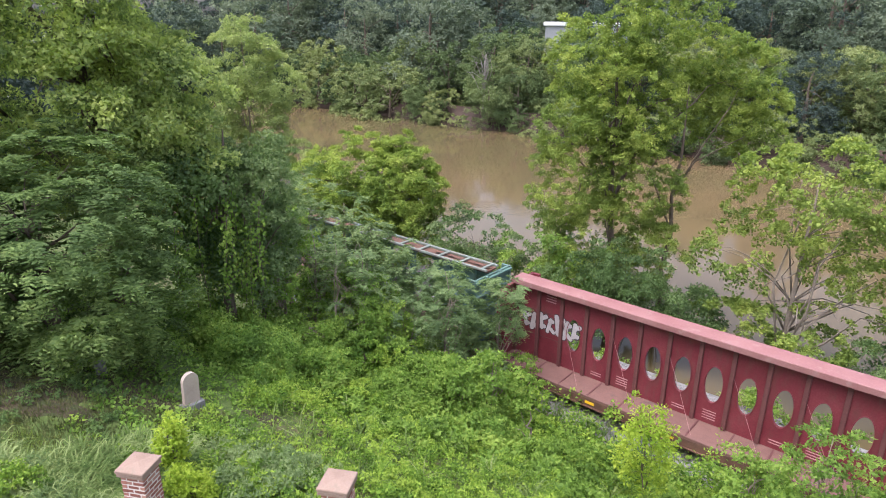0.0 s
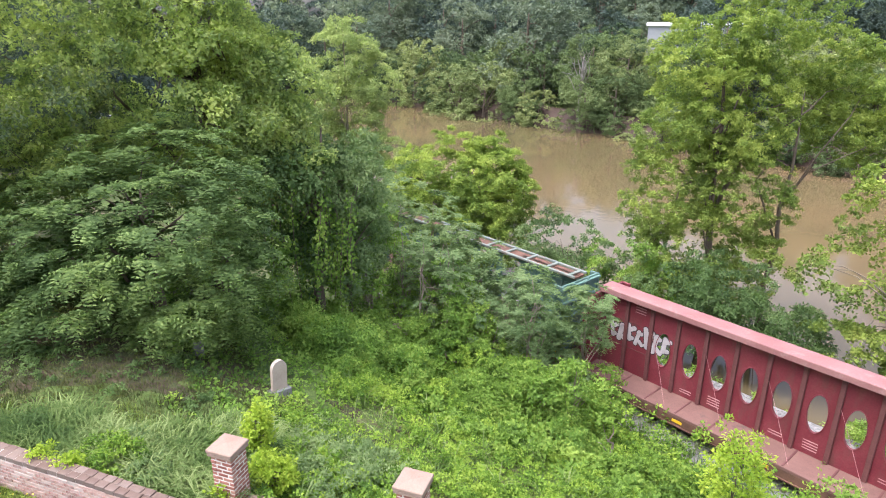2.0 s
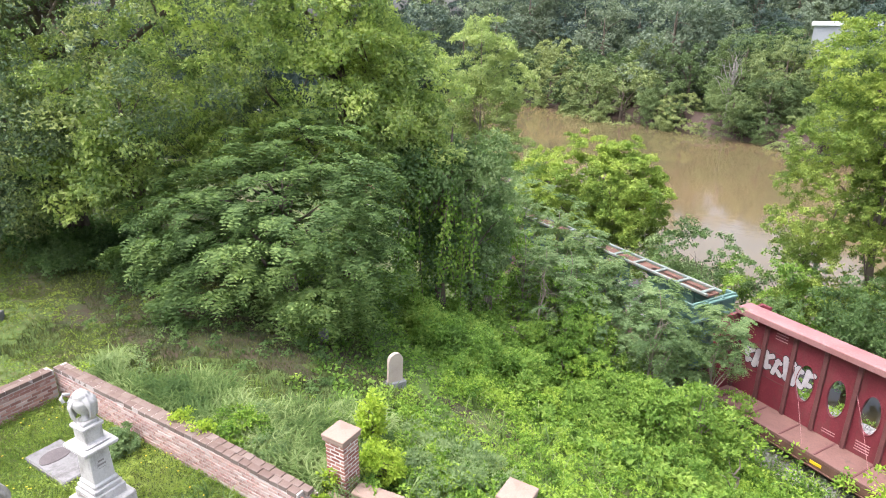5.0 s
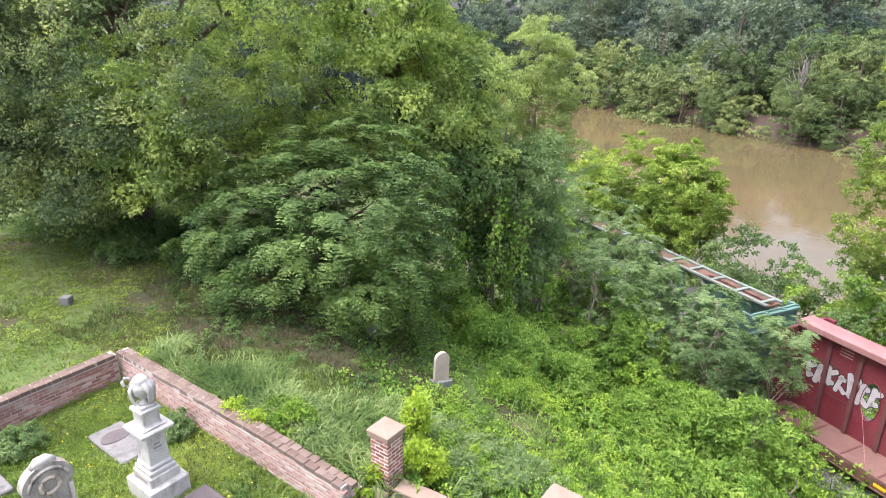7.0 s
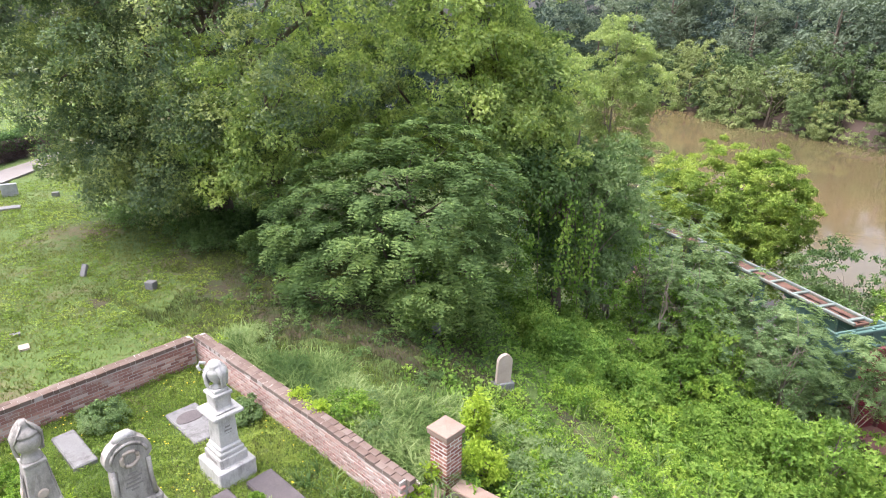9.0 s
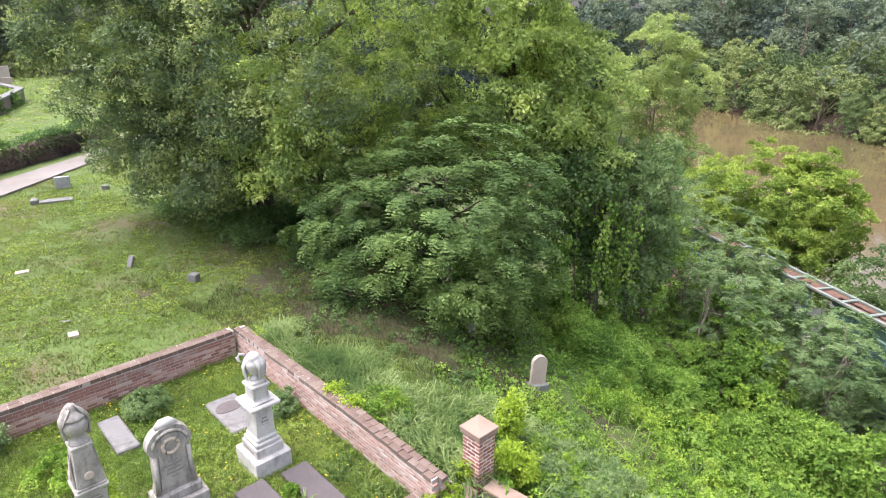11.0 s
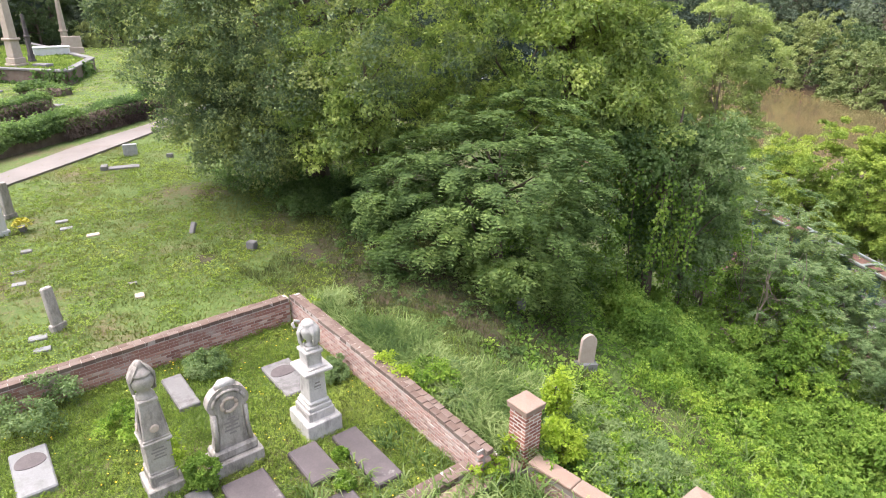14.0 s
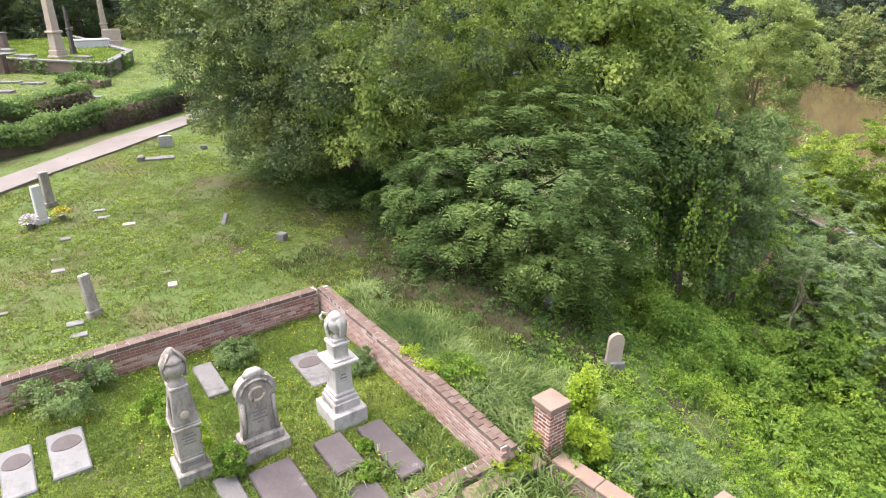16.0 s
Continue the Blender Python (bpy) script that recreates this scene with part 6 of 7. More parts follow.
s.add([(-88, 8.6, 1.1), (-69.6, 17.2, 1.1), (-60.7, 21.3, 1.1), (-70, 27.1, 1.1), (-95, 29.8, 1.1)], [(0, 1, 2, 3, 4)])
part("terrace_lawn", s, GROUND, ob, "grass on the terrace")
rng = np.random.default_rng(336)
x, y = rng.uniform(-94, -61, 9000), rng.uniform(9, 29, 9000)
k = (y > np.interp(x, [-88, -69.6, -60.7], [8.9, 17.5, 21.5])) & (y < np.interp(x, [-95, -70, -60.7], [29.4, 26.7, 21.2]))
q = np.repeat(np.stack([x[k], y[k], 0 * x[k] + gz(-62, 20) + 1.1], -1), 4, axis=0) + rng.normal(0, 0.12, (4 * k.sum(), 3)) * np.array([1, 1, 0.1])
tagged(new("terrace_grass", leaf_mesh("terrace_grass", q, rng.normal(0, 0.6, q.shape) + np.array([0, 0, 0.7]), rng.normal(0, 0.4, q.shape) + np.array([0, 0, 0.8]), 0.22, 0.12, BLADE, corners=3)), "rough tufted grass on the terrace", "grass", kind="stuff")
for x, y, w in ((-71.5, 18.2, 1.9), (-74.5, 17.3, 1.7), (-79.0, 18.5, 2.0), (-66.4, 21.6, 1.6)):
    ledger = thing("ledger_slab", pose(x, y, gz(-62, 20) + 1.1, 0, 0, 24), "flat grey grave slab on the terrace grass", "grave slab", "slabs on the terrace")
    part("slab", Shape().box((0, 0, 0.14), (w, 0.9, 0.28), 0.03), SLAB_GREY, ledger)


for a, b, zt in (((-69.3, 15.9), (-73.0, 13.0), 1.6), ((-83.0, 19.6), (-88.0, 17.0), 2.6)):
    A, B = Vector((*a, 0)), Vector((*b, 0))
    L = (B - A).length
    old = thing("old_wall", framed(A, B - A, gz(*a)), "dark weathered brick wall with stone coping", "wall", kind="structure")
    part("brick_face", Shape().box((L / 2, 0, zt / 2 - 0.1), (L, 0.6, zt + 0.2), 0.03), BRICK_WORN, old)
    part("coping_stone", Shape().box((L / 2, 0, zt + 0.08), (L + 0.1, 0.8, 0.16), 0.03), SLAB_GREY, old)


def obelisk(x, y, z, h, w, label, mat=SANDSTONE):
    ob = thing("obelisk", pose(x, y, z, 0, 0, 20), label, "obelisk")
    part("base", Shape().box((0, 0, 0.25), (w * 2.3, w * 2.3, 0.5), 0.04).box((0, 0, 0.75), (w * 1.9, w * 1.9, 0.5), 0.04), mat, ob)
    part("die", Shape().box((0, 0, 1.75), (w * 1.55, w * 1.55, 1.5), 0.04, taper=0.9).box((0, 0, 2.6), (w * 1.85, w * 1.85, 0.22), 0.05), mat, ob)
    part("shaft", Shape().box((0, 0, 2.7 + (h - 2.7) / 2), (w * 1.25, w * 1.25, h - 2.7), 0.02, taper=0.62), mat, ob, "tapered stone shaft")


obelisk(-68.6, 20.2, 1.1, 12.0, 0.6, "tall tan stone obelisk on a stepped base")
obelisk(-96.5, 34.8, 0.1, 7.8, 0.46, "tall tan stone obelisk on a stepped base")
obelisk(-71.4, 22.4, 1.1, 4.6, 0.24, "small dark grey obelisk on the terrace", SLAB_DARK)
ob = thing("box_tomb", pose(-77.5, 26.3, 1.1, 0, 0, 80), "long white marble box tomb on the terrace", "tomb")
part("body", Shape().box((0, 0, 0.5), (3.4, 1.2, 1.0), 0.05), MARBLE_WHITE, ob)
part("lid", Shape().box((0, 0, 1.06), (3.6, 1.4, 0.14), 0.03), MARBLE_WHITE, ob)

s = thing("upright_tablet", pose(-82.5, 30.4, 0.9, 0, 0, 75), "tan upright tablet behind the white tomb", "headstone")
part("slab", Shape().box((0, 0, 1.3), (2.0, 0.2, 1.3), 0.04), SANDSTONE, s)
part("foot", Shape().box((0, 0, 0.35), (2.2, 0.4, 0.7), 0.04), SANDSTONE, s)
rng = np.random.default_rng(333)
for i, (a, b) in enumerate((((-69.6, 16.7), (-60.2, 21.1)), ((-60.2, 21.3), (-68, 26.4)))):
    n = 700
    w = rng.uniform(0, 1, n) ** 0.7
    q = np.stack([a[0] + (b[0] - a[0]) * w, a[1] + (b[1] - a[1]) * w, gz(-62, 20) + rng.uniform(0, 1.3, n) * (np.sin(9 * w + i) > -0.2)], -1) + rng.normal(0, 0.12, (n, 3))
    vine = tagged(new("terrace_vines", leaf_mesh("terrace_vines", q, rng.normal(0, 0.5, (n, 3)) - np.array([0, 0, 0.5]), rng.normal(0, 0.4, (n, 3)) + np.array([0.6, -0.6, 0.5]), 0.34, 0.26, LEAF_VINE)), "ragged vines over the terrace wall", "creeper", kind="stuff")

# woods closing the cemetery
for k, (x, y, kind, sc) in enumerate([(-108, 20, 3, 1.1), (-112, 34, 1, 1.2), (-104, 46, 3, 1.0), (-98, 58, 1, 1.2), (-116, 6, 3, 1.1), (-120, -12, 1, 1.2), (-88, 66, 3, 1.0), (-70, 70, 1, 1.1), (-55, 62, 3, 1.0), (-48, 52, 1, 0.9), (-110, 50, 3, 1.2), (-60, 48, 1, 1.0), (-40, 42, 1, 0.9), (-36, 58, 3, 0.9), (-34, 34, 1, 0.8), (-112, 26, 1, 0.9)] + [(-113, 40, 3, 0.9), (-106, 44, 1, 0.9), (-102, 15, 3, 0.8), (-104, 27, 3, 0.9), (-98, 8, 1, 0.8), (-103, 0, 3, 0.9), (-99, 18, 2, 0.8), (-101, 26, 2, 0.9), (-103, 34, 2, 0.8), (-99, 42, 2, 0.9), (-97, 50, 2, 0.9), (-98, 12, 2, 0.7), (-104, 20, 0, 0.8), (-106, 37, 0, 0.9)]):
    u, v = 0.656 * x + 0.755 * y, 0.755 * x - 0.656 * y
    far_copy(kind, u, v, sc)

# white building among the trees over the river
ob = thing("white_building", pose(37.5, 171.5, 1.6, 0, 0, -10), "long low white building among far trees", "building")
part("wall", Shape().box((0, 0, 1.5), (22, 9, 10.4)), WALL_PALE, ob)
part("roof", Shape().box((0, 0, 6.2), (23, 10, 0.9), 0.1), ROOF_WHITE, ob, "flat white roof edge")

# ---------- weeds and grass ----------
def scatter(rng, n, x0, x1, y0, y1, keep):
    x, y = rng.uniform(x0, x1, n), rng.uniform(y0, y1, n)
    k = keep(x, y)
    for cx, cy, hx, hy in SLABS:
        a, b = (x - cx) * E1.x + (y - cy) * E1.y, (x - cx) * E2.x + (y - cy) * E2.y
        k = k & ((np.abs(a) > hx) | (np.abs(b) > hy))
    return x[k], y[k]


def wall_line(x):
    return np.interp(x, [-14, -12.4, -5.0, -1.6, 4, 12], [8.9, 8.75, 7.5, 7.9, 7.2, 5])


def weeds(name, label, seed, n, region, keep, height, per, leaf, mat, tuft, corners=4, wide=0.6):
    rng = np.random.default_rng(seed)
    x, y = scatter(rng, n, *region, keep)
    low = 0.35 + 0.65 * step(np.hypot(x + 6.0, y - 12.9), 0.8, 2.6)
    h = height * low * rng.uniform(0.4, 1.25, len(x)) * (0.35 + 1.3 * np.array([max(0, noise.noise(Vector((a * 0.8, b * 0.8, 2.0))) + 0.45 + 0.5 * noise.noise(Vector((a * 2.1, b * 2.1, 7.0)))) for a, b in zip(x, y)]))
    p = np.stack([x, y, ground_z(x, y) + h * 0.55], -1)
    k = np.repeat(np.arange(len(x)), per)
    d = units(rng, len(k))
    d[:, 2] = np.abs(d[:, 2])
    base = p[k] + d * np.stack([tuft * np.ones(len(k)), tuft * np.ones(len(k)), h[k] * 0.55], -1) * rng.uniform(0.2, 1, (len(k), 1)) ** 0.5
    way = d * np.array([1, 1, 0.25]) + rng.normal(0, 0.45, d.shape)
    nrm = np.array([0, 0, 0.65]) + d * 0.95 + rng.normal(0, 0.35, d.shape)
    L = leaf * rng.uniform(0.6, 1.4, len(k)) * np.repeat(rng.uniform(0.7, 1.4, len(x)), per)
    return tagged(new(name, leaf_mesh(name, base, way, nrm, L, L * wide, mat, corners=corners)), label, "weeds", kind="stuff")


def slope(x, y):
    u = 0.656 * x + 0.755 * y
    return (u > 3.0) & (u < 19.4) & (y > wall_line(x) + 0.15)


def mounds(name, label, seed, n, region, keep, size, height, per, leaf, mat, wide=0.8, tufts=7):
    """Low domed plants standing close together, each a clump of small leaves."""
    rng = np.random.default_rng(seed)
    x, y = scatter(rng, n, *region, keep)
    tall = 0.45 + 0.9 * np.array([max(0.0, noise.noise(Vector((a * 0.5, b * 0.5, seed * 0.1))) + 0.5) for a, b in zip(x, y)])
    p = np.stack([x, y, ground_z(x, y) + 0.25 * height * tall], -1)
    lv = clump_leaves(rng, p, np.tile([0.0, 0.0, 0.6], (len(x), 1)), per, size, leaf, wide, flat=height / size, tufts=tufts, lift=0.5, fill=0.15)
    return tagged(new(name, leaf_mesh(name, *lv, mat, corners=3)), label, "weeds", kind="stuff")


def worn(x, y):
    """Where the slope is thinly grown."""
    a = np.hypot((x + 4.4) / 1.8, (y - 13.6) / 1.35)
    return a + 0.35 * np.sin(2.3 * x + 1.1 * y) * np.sin(1.7 * y - 0.9 * x)


def shady(x, y):
    """The thinly grown ground under the low tree, where shade is put into the colours."""
    return np.hypot((x + 10.6) / 5.2, (y - 14.4) / 4.1) + 0.12 * np.sin(2.7 * x + y) < 1.0


def clear_of_stone(x, y):
    return np.hypot(x + 6.3, y - 13.1) > 0.75


mounds("slope_weeds", "knee-high mounds of small-leaved green weeds on the slope", 401, 3000, (-7.5, 11.5, 7.2, 26), lambda x, y: slope(x, y) & (x > -6.2 + 0.1 * (y - 9)) & (worn(x, y) > 1.0) & clear_of_stone(x, y), 0.27, 0.34, 112, 0.068, LEAF_WEED, 0.7)
mounds("slope_brush", "broad-leaved bright brush towards the foot of the slope", 405, 560, (-8.5, 11.5, 7.6, 27), lambda x, y: slope(x, y) & (0.656 * x + 0.755 * y > 11.0 + 1.2 * np.sin(0.8 * x)), 0.46, 0.55, 170, 0.125, LEAF_ROUND, 0.75, 8)
def behind_rails(x, y):
    u, v = 0.656 * x + 0.755 * y, 0.755 * x - 0.656 * y
    return (u > 24.9) & (u < 28.2) & (v > -42) & (v < 8)


mounds("shore_brush", "low green brush between the railway and the river", 420, 900, (-18, 28, 10, 50), behind_rails, 0.5, 0.7, 150, 0.13, LEAF_ROUND, 0.75, 8)
mounds("undergrowth", "dark leafy undergrowth round the foot of the big tree", 424, 330, (-25.0, -14.2, 13.2, 17.2), lambda x, y: (0.656 * x + 0.755 * y < 4.6) & (y > 13.6 + 0.5 * np.sin(1.4 * x)), 0.4, 0.45, 110, 0.1, LEAF_VINE, 0.8, 6)
mounds("bank_brush", "shoulder-high bright green brush below the vines", 417, 130, (-10.0, -5.6, 17.6, 22.5), lambda x, y: (0.656 * x + 0.755 * y > 8.9) & (0.656 * x + 0.755 * y < 12.4), 0.6, 1.0, 400, 0.085, LEAF_IVY, 0.8, 10)
mounds("bank_weeds", "tangled bright vines and weeds at the foot of the trees", 410, 520, (-11.5, -5.0, 16.2, 25), lambda x, y: slope(x, y) & (0.656 * x + 0.755 * y > 8.6), 0.42, 0.5, 200, 0.078, LEAF_IVY, 0.8, 8)
mounds("shade_brush", "scattered low dark weeds on the bare ground under the low tree", 429, 190, (-15.5, -6.5, 10.4, 15.5), lambda x, y: shady(x, y) & (np.sin(2.1 * x) * np.sin(1.9 * y + 0.5 * x) > -0.2), 0.17, 0.2, 60, 0.075, LEAF_VINE, 0.7)
mounds("wall_weeds", "leafy green weeds in the long grass behind the brick wall", 428, 240, (-12.2, -5.2, 8.0, 11.6), lambda x, y: (y > wall_line(x) + 0.25) & (y < wall_line(x) + 1.3) & (np.sin(1.5 * x + 0.6) > -0.25), 0.22, 0.34, 130, 0.06, LEAF_FEATHER, 0.5)
mounds("feathery_weeds", "pale feathery weeds beside the gate pillar", 427, 170, (-5.2, -2.2, 8.3, 12.2), lambda x, y: slope(x, y) & (np.hypot((x + 3.7) / 1.3, (y - 10.4) / 1.7) < 1.0 + 0.3 * np.sin(5 * x)), 0.24, 0.36, 150, 0.075, LEAF_FEATHER, 0.45)
weeds("low_slope_weeds", "thin low weeds between the mounds on the slope", 418, 6500, (-8.5, 11.5, 7.2, 24), lambda x, y: slope(x, y) & ~shady(x, y) & clear_of_stone(x, y), 0.15, 9, 0.066, LEAF_WEED, 0.14, 3, 0.8)
weeds("trackside_weeds", "tall tangled weeds along the railway", 404, 3000, (-8, 13, 6, 30), lambda x, y: (np.abs(0.656 * x + 0.755 * y - 18.7) < 1.8) & (0.755 * x - 0.656 * y < 6), 1.15, 30, 0.12, LEAF_WEED, 0.3)
weeds("shade_weeds", "sparse low weeds in the shade under the trees", 402, 5200, (-20, -5, 8.5, 27), lambda x, y: slope(x, y) & (0.656 * x + 0.755 * y > 3.8), 0.26, 10, 0.1, LEAF_IVY, 0.16)
weeds("lawn_weeds", "clover and low weeds in the mown lawn", 403, 6000, (-34, -6, 0, 16), lambda x, y: y < wall_line(x) + 5, 0.06, 8, 0.05, BLADE_LAWN, 0.1, 3)

weeds("plot_clover", "small-leaved clover and weeds in the plot grass", 407, 9500, (-13.4, -4, 0.4, 8.3), lambda x, y: y < wall_line(x) - 0.2, 0.1, 9, 0.033, LEAF_CLOVER, 0.07, 3, 0.8)
weeds("lawn_clover", "small-leaved clover in the mown lawn", 408, 13000, (-34, -12.6, 2, 17), lambda x, y: (x > np.interp(y, [0, 6, 18.6, 30], [-26, -29, -36.5, -45])) & (np.sin(1.1 * x + np.sin(y)) * np.sin(1.4 * y + 0.6 * x) > -0.35), 0.07, 9, 0.038, LEAF_CLOVER, 0.09, 3, 0.95)
weeds("far_lawn_grass", "tufted green grass round the far graves", 406, 16000, (-98, -34, 0, 40), lambda x, y: x < np.interp(y, [0, 6, 18.6, 30], [-31, -34.2, -42, -49.5]), 0.05, 8, 0.1, BLADE, 0.25, 3)


def blades(name, label, seed, n, region, keep, height, width, mat, lean):
    rng = np.random.default_rng(seed)
    x, y = scatter(rng, n, *region, keep)
    m = len(x)
    base = np.stack([x, y, ground_z(x, y) - 0.01], -1)
    a = rng.uniform(0, 6.283, m)
    way = np.stack([np.cos(a) * lean, np.sin(a) * lean, np.ones(m)], -1) * 1.0 + rng.normal(0, 0.15, (m, 3))
    nrm = np.stack([np.cos(a), np.sin(a), 0.6 * np.ones(m)], -1)
    L = height * rng.uniform(0.5, 1.4, m)
    return tagged(new(name, leaf_mesh(name, base, way, nrm, L, width * rng.uniform(0.7, 1.3, m), mat, corners=3)), label, "grass", kind="stuff")


rng_lawn = random.Random(44)


def lawn(x, y):
    return (y < wall_line(x) - 0.2) & (x > -34)


blades("plot_grass", "short bright green grass inside the plot", 411, 140000, (-13.6, -1.5, 0.2, 8.6), lawn, 0.13, 0.014, BLADE, 0.65)
blades("lawn_grass", "mown green lawn grass with worn patches", 412, 110000, (-37, -12.4, 2, 21), lambda x, y: (0.656 * x + 0.755 * y < 3.4) & (x > np.interp(y, [0, 6, 18.6, 30], [-27, -30, -37.5, -45])) & np.array([noise.noise(Vector((a * 0.3, b * 0.3, 5.0))) < rng_lawn.uniform(0.0, 0.5) for a, b in zip(x, y)]), 0.08, 0.03, BLADE_LAWN, 0.6)
blades("verge_grass", "grass on the open ground beside the plot", 416, 36000, (-4.6, 7, -7, 7.6), lambda x, y: (y < wall_line(x)) & (0.656 * x + 0.755 * y < 6), 0.1, 0.022, BLADE, 0.5)
weeds("verge_clover", "clover and low weeds beside the plot", 409, 4200, (-4.6, 7, -7, 7.6), lambda x, y: y < wall_line(x), 0.1, 8, 0.05, LEAF_CLOVER, 0.08, 3, 0.95)
blades("slope_grass", "green grass between the weeds on the slope", 413, 60000, (-8, 11, 7.4, 22), lambda x, y: slope(x, y) & ~shady(x, y) & (worn(x, y) > 0.45 + 0.5 * np.sin(43 * x) * np.sin(47 * y)), 0.15, 0.02, BLADE, 0.5)


blades("bank_grass", "long green grass behind the brick wall", 419, 40000, (-13, -4.0, 7.5, 15.5), lambda x, y: (y > wall_line(x) + 0.15) & (y < wall_line(x) + 1.7 + 0.45 * (x + 9.0) * (x > -9) + 0.5 * np.sin(2 * x)) & (x < -5.0) & ~shady(x, y) & (np.hypot((x + 11.8) / 3.8, (y - 12.6) / 1.9) > 0.9 + 0.25 * np.sin(31 * x) * np.sin(37 * y)), 0.2, 0.018, BLADE, 0.6)
# grass in the shaded blade colour, standing in for the low tree's shade
blades("shade_grass", "long grass behind the wall with tree shade in its colour", 415, 56000, (-19, -5, 7.5, 17), lambda x, y: (y > wall_line(x) + 0.2) & (0.656 * x + 0.755 * y < 6.2 + 0.5 * np.sin(2 * x)) & (x < -5.2) & (np.hypot((x + 11.4) / 4.2, (y - 13.2) / 2.4) > 0.25 + 0.35 * np.sin(37 * x) * np.sin(41 * y)) & (x > -16.5 + 1.6 * np.sin(1.3 * y) + 1.2 * np.sin(3.1 * y + x)), 0.17, 0.02, BLADE_SHADE, 0.55)
blades("dry_grass", "tufts of dry tan grass beside the railway", 414, 9000, (-2, 14, 8, 28), lambda x, y: np.abs(0.656 * x + 0.755 * y - 19.8) < 0.9, 0.4, 0.02, BLADE_DRY, 0.8)


def tall_grass(seed, n, region, keep, height):
    """Arching tufts: each blade is a bent strip of three pieces."""
    rng = np.random.default_rng(seed)
    x, y = scatter(rng, n, *region, keep)
    per = 9
    k = np.repeat(np.arange(len(x)), per)
    a = rng.uniform(0, 6.283, len(k))
    out = np.stack([np.cos(a), np.sin(a), 0 * a], -1)
    h = height * rng.uniform(0.5, 1.3, len(k))
    z0 = np.stack([x, y, ground_z(x, y)], -1)[k] + out * 0.03
    p1 = z0 + out * (h * 0.18)[:, None] + np.array([0, 0, 1.0]) * (h * 0.55)[:, None]
    p2 = z0 + out * (h * 0.5)[:, None] + np.array([0, 0, 1.0]) * (h * 0.75)[:, None]
    p3 = z0 + out * (h * 0.85)[:, None] + np.array([0, 0, 1.0]) * (h * 0.6)[:, None]
    side = np.stack([-np.sin(a), np.cos(a), 0 * a], -1) * 0.011
    m = len(k)
    v = np.stack([z0 - side, z0 + side, p1 + side, p1 - side, p2 + side * 0.8, p2 - side * 0.8, p3], 1).reshape(-1, 3)
    i = 7 * np.arange(m)[:, None]
    quads = np.concatenate([i + np.array([[0, 1, 2, 3]]), i + np.array([[3, 2, 4, 5]])]).tolist()
    tris = (i + np.array([[5, 4, 6]])).tolist()
    me = bpy.data.meshes.new("tall_grass")
    me.from_pydata(v.tolist(), [], quads + tris)
    me.materials.append(BLADE_TALL)
    return tagged(new("tall_grass", me), "long arching grass beside the brick wall", "grass", kind="stuff")


tall_grass(421, 5200, (-12, -3.9, 7.2, 12.2), lambda x, y: (y > wall_line(x) + 0.1) & (y < wall_line(x) + 0.9 + 0.4 * (x + 9.5) * (x > -9.5) + 0.5 * np.sin(1.9 * x)) & (x < -4.9) & ~shady(x, y), 0.6)
tall_grass(422, 260, (-5.6, -2.5, 5.2, 7.3), lambda x, y: (x > -5.02 + 0.26 * (y - 7.2)), 0.42)
tall_grass(424, 60, (-5.8, -4.8, 4.5, 7.2), lambda x, y: np.abs(x + 5.05 - 0.24 * (y - 7.2)) < 0.12, 0.4)
tall_grass(425, 70, (-7.2, -5.4, 4.6, 7.0), lambda x, y: y < 7.0, 0.3)
tall_grass(426, 1500, (-4, 12, 8, 24), lambda x, y: (np.abs(0.656 * x + 0.755 * y - 19.7) < 0.75) & (0.755 * x - 0.656 * y < 3), 0.75)
tall_grass(423, 110, (-6, 9, 7.5, 16), slope, 0.7)

# worn bare earth under the low tree and on the slope, its tone darkened for tree shade
for i, (cx, cy, rx, ry) in enumerate([(-11.8, 12.7, 4.4, 2.0), (-14.8, 12.3, 1.9, 1.5), (-8.4, 13.6, 1.8, 1.5), (-17.5, 9.0, 0.5, 0.35), (-9.6, 11.9, 2.2, 0.8), (-4.9, 14.3, 0.55, 0.3), (-3.9, 13.2, 0.45, 0.3), (-5.2, 13.2, 0.3, 0.25), (-3.4, 14.3, 0.4, 0.25)]):
    s = Shape()
    rs = random.Random(50 + i)
    rim = []
    for k in range(28):
        a = 2 * math.pi * k / 28
        q = 1 + 0.25 * math.sin(3 * a + i) + rs.uniform(-0.12, 0.12)
        rim.append((cx + rx * q * math.cos(a), cy + ry * q * math.sin(a)))
    rings = [[(cx + (x - cx) * f, cy + (y - cy) * f) for x, y in rim] for f in (1.0, 0.75, 0.5, 0.25)]
    s.add([(x, y, gz(x, y) + (0.035 if j else -0.02)) for j, ring in enumerate(rings) for x, y in ring] + [(cx, cy, gz(cx, cy) + 0.035)], [(j * 28 + k, j * 28 + (k + 1) % 28, (j + 1) * 28 + (k + 1) % 28, (j + 1) * 28 + k) for j in range(3) for k in range(28)] + [(84 + k, 84 + (k + 1) % 28, 112) for k in range(28)])
    tagged(new("bare_earth", s.mesh("bare_earth", EARTH, True)), "worn patch of bare brown earth, darkened for tree shade", "ground", kind="structure")

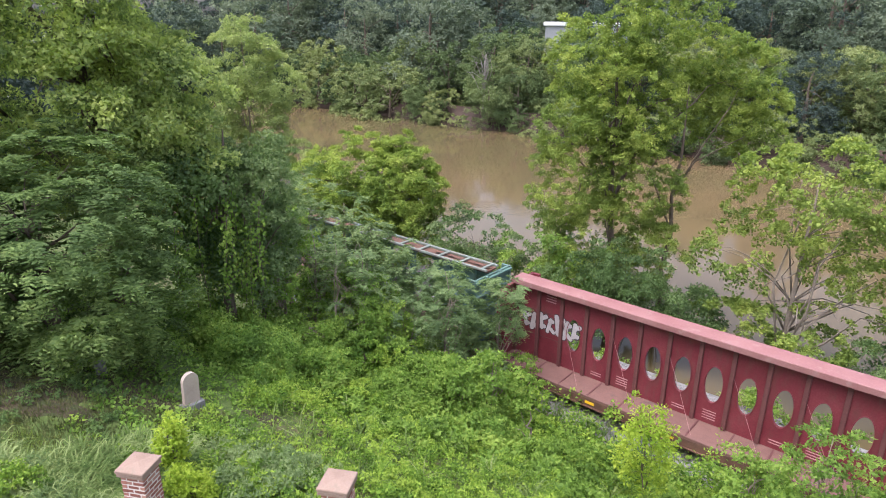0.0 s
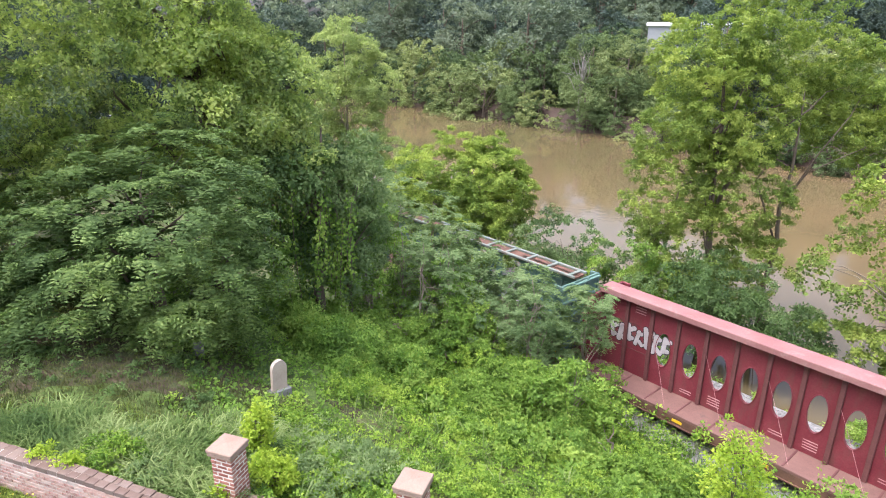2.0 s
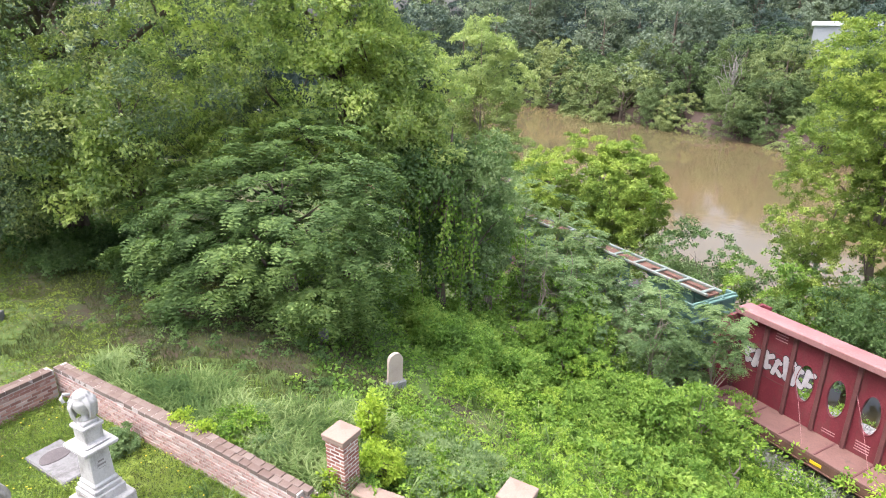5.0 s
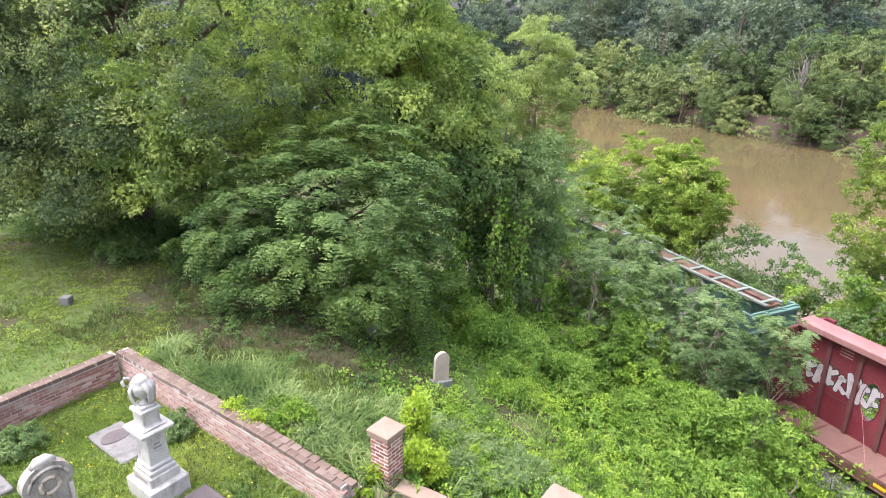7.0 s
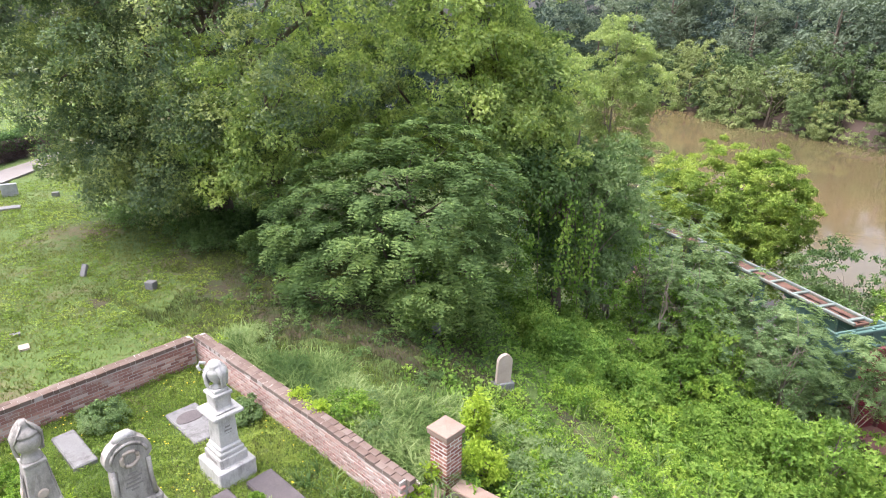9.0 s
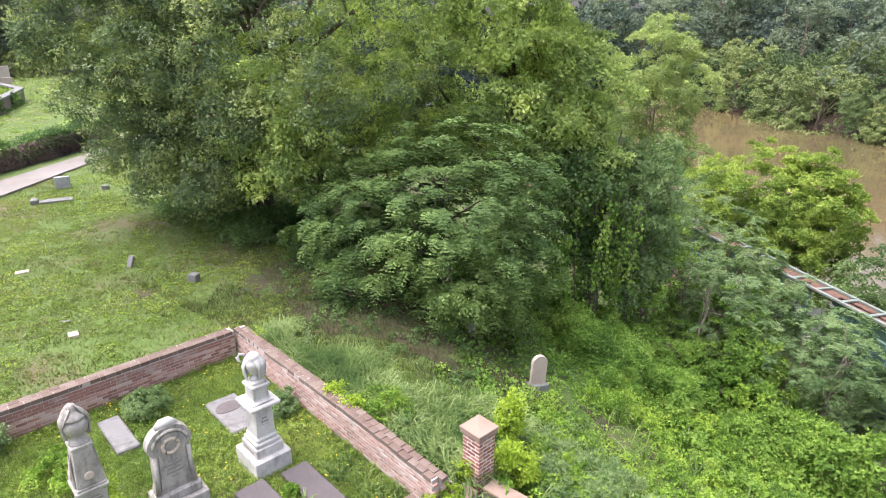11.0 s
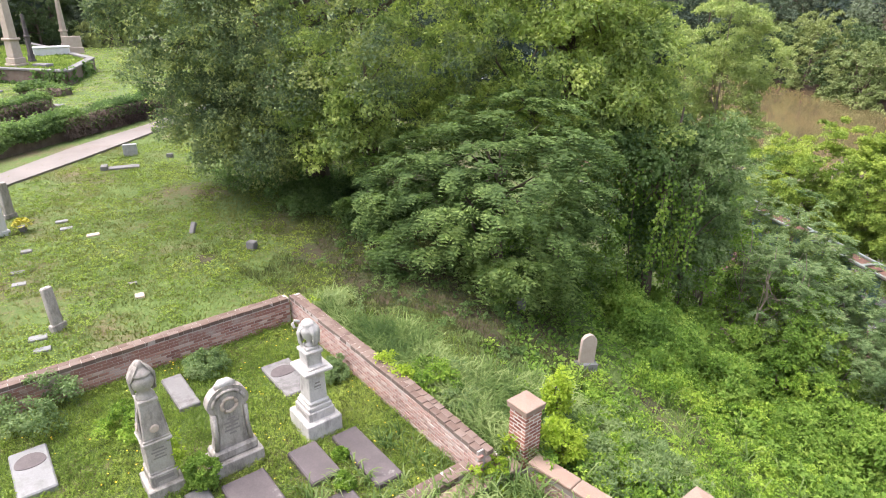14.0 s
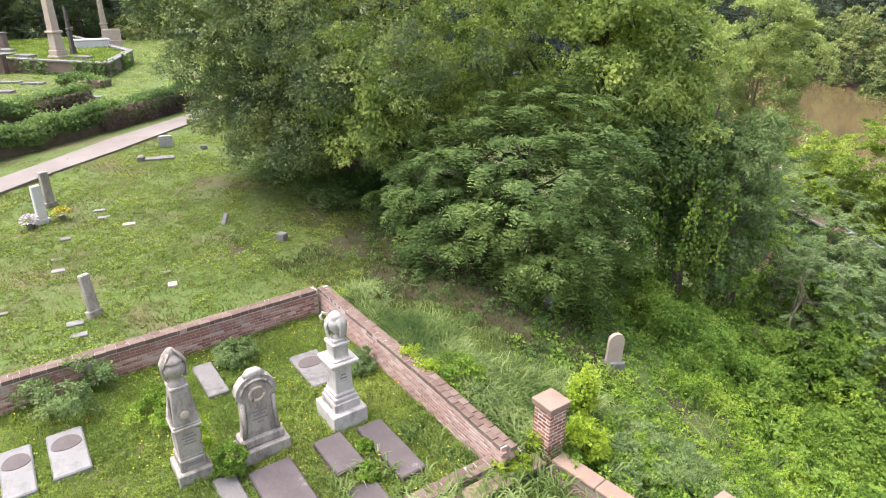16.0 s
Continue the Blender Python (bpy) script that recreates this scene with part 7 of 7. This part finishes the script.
# yellow flowers in the plot
rng = np.random.default_rng(431)
x, y = scatter(rng, 600, -13, -5, 0.5, 8.2, lambda x, y: lawn(x, y) & (np.sin(1.7 * x) * np.sin(2.1 * y + 1) > 0.05))
d = np.repeat(np.stack([x, y, ground_z(x, y) + rng.uniform(0.08, 0.2, len(x))], -1), 5, axis=0)
a = np.tile(np.arange(5) * 1.2566, len(x))
way = np.stack([np.cos(a), np.sin(a), 0.3 + 0 * a], -1)
tagged(new("yellow_flowers", leaf_mesh("yellow_flowers", d, way, np.array([0, 0, 1.0]) + 0 * way, 0.019, 0.018, PETAL)), "scattered small yellow wildflowers in the grass", "flowers", kind="stuff")

# clumps of weeds by the walls
for i, (x, y, r, h, mat) in enumerate([(-7.3, 8.15, 0.65, 0.55, LEAF_WEED), (-6.6, 8.2, 0.5, 0.4, LEAF_FEATHER), (-12.5, 2.5, 0.75, 0.6, LEAF_FEATHER), (-9.3, 7.35, 0.3, 0.4, LEAF_FEATHER), (-8.5, 3.78, 0.26, 0.6, LEAF_ROUND), (-7.25, 5.72, 0.13, 0.2, LEAF_WEED), (-6.7, 5.3, 0.17, 0.2, LEAF_WEED), (-11.6, 5.6, 0.4, 0.36, LEAF_FEATHER), (-10.9, 3.6, 0.5, 0.3, LEAF_WEED), (-5.0, 7.1, 0.3, 0.35, LEAF_LIME), (8.3, 10.9, 1.3, 1.5, LEAF_IVY), (6.6, 11.6, 1.0, 0.9, LEAF_WEED), (3.6, 17.0, 1.0, 1.0, LEAF_ROUND), (-1.6, 18.6, 1.1, 0.9, LEAF_ROUND), (-4.4, 18.8, 1.1, 0.9, LEAF_IVY), (-6.2, 18.4, 1.0, 0.8, LEAF_ROUND), (1.2, 17.6, 1.0, 0.9, LEAF_IVY), (-2.8, 16.6, 0.9, 0.6, LEAF_WEED), (7.6, 12.6, 0.9, 0.8, LEAF_FEATHER)]):
    rng = np.random.default_rng(450 + i)
    z = gz(x, y)
    p, o = crown_clusters(rng, [(x, y, z + h * 0.5, r, r, h * 0.55)], 46, gaps=0.0, inner=0.3)
    lv = clump_leaves(rng, p, o, 120 if r < 0.8 else 90, r * 0.3, 0.034 + 0.03 * r if r < 0.8 else 0.06 + 0.045 * r, 0.6, tufts=5, flat=0.9)
    ob = thing("weed_clump", pose(x, y, z), "leafy green weed clump in the grass", "weeds", "weed clumps")
    part("leaves", leaf_mesh("leaves", lv[0] - np.array([x, y, z]), *lv[1:], mat), mat, ob)

# yellow-green creepers on the wall tops and the gate pillar
for i, (x, y, z, r, h) in enumerate([(-11.7, 8.5, 0.81, 0.3, 0.14), (-8.2, 7.78, 0.81, 0.22, 0.14), (-7.6, 7.66, 0.79, 0.25, 0.16), (-4.95, 7.72, 0.05, 0.16, 0.6), (-8.85, 3.52, 0.5, 0.1, 0.8)]):
    rng = np.random.default_rng(490 + i)
    p, o = crown_clusters(rng, [(x, y, z + h * 0.5, r, r * 0.6, h * 0.5)], 22, gaps=0.0, inner=0.2)
    lv = broad_leaves(rng, p, o, 14, 0.09, 0.06, 0.6, tufts=3)
    ob = thing("creeper", pose(x, y, z), "yellow-green creeper growing over old masonry", "creeper", "creepers on the walls")
    part("leaves", leaf_mesh("leaves", lv[0] - np.array([x, y, z]), *lv[1:], LEAF_LIME), LEAF_LIME, ob)

# ---------- bricks of walls and pillars ----------
def brick_mesh(l, d, h, mat=None):
    return Shape().box((0, 0, 0), (l, d, h), 0.006).mesh("brick", mat or BRICK)


BR_L, BR_H, JOINT = 0.2, 0.06, 0.011
CAP_L = (0.1, 0.2, 0.26)
STRETCHER = brick_mesh(BR_L, 0.1, BR_H)
STRETCHER_P, HEADER_P = brick_mesh(0.186, 0.1, 0.056, BRICK_RED), brick_mesh(0.086, 0.1, 0.056, BRICK_RED)
rs = random.Random(77)
for ob, L, h, thick, drop in WALLS:
    courses = int((h - 0.08) / (BR_H + JOINT))
    low = 0 if h > 0.5 and ob.name in ("wall_north", "wall_west") else max(0, courses - 5)
    spent = 0
    rest = Shape()
    for c in range(courses):
        z = (c + 0.5) * (BR_H + JOINT)
        x = -(c % 2) * (BR_L + JOINT) / 2 + BR_L / 2
        while x < L - 0.03:
            hk = h - drop * max(0.0, x / L - 0.72) / 0.28
            if z < hk - 0.1 and x > BR_L * 0.4:
                for face in (-1, 1):
                    y = face * (thick / 2 - 0.05 + rs.uniform(-0.004, 0.005))
                    shown = face == (-1 if ob.name in ("wall_north", "wall_east") else 1)
                    if shown and spent < 290 and c >= low:
                        spent += 1
                        part("brick", STRETCHER, BRICK, ob, m=pose(x, y, z, rs.uniform(-0.6, 0.6), 0, rs.uniform(-0.8, 0.8)))
                    else:
                        rest.box((x, y, z), (BR_L, 0.1, BR_H))
            x += BR_L + JOINT
    if rest.v:
        tagged(part("bricks", rest, BRICK, ob, "weathered red bricks"), kind="stuff")
    if ob.name in ("wall_north", "wall_west", "wall_inner"):
        half = thick / 2 + 0.002
        cap = [Shape().box((0, 0, 0), (w, half, 0.09), 0.005).mesh("coping_brick", BRICK_WORN) for w in CAP_L]
        for face in (-1, 1):
            x = rs.uniform(0.0, 0.08)
            while x < L - 0.04:
                hk = h - drop * max(0.0, x / L - 0.72) / 0.28
                k = rs.choice((0, 1, 1, 1, 2))
                part("coping_brick", cap[k], BRICK_WORN, ob, m=pose(x + CAP_L[k] / 2, face * (half / 2 - 0.003) + rs.uniform(-0.006, 0.006), hk - 0.05 + rs.uniform(-0.005, 0.004), rs.uniform(-1.0, 1.0), rs.uniform(-0.8, 0.8), rs.uniform(-1.0, 1.0)))
                x += CAP_L[k] + 0.004
for ob, h in PILLARS:
    courses = 15
    for c in range(courses):
        z = (c + 0.5) * h / courses
        for side in range(4):
            row = ((-0.101, STRETCHER_P), (0.104, STRETCHER_P)) if (c + side) % 2 else ((-0.149, HEADER_P), (0.008, STRETCHER_P), (0.165, HEADER_P))
            for x, me in row:
                part("brick", me, BRICK_RED, ob, m=pose(0, 0, z, 0, 0, 90 * side) @ pose(x, -0.151 + rs.uniform(-0.003, 0.003), 0, 0, 0, rs.uniform(-0.6, 0.6)))
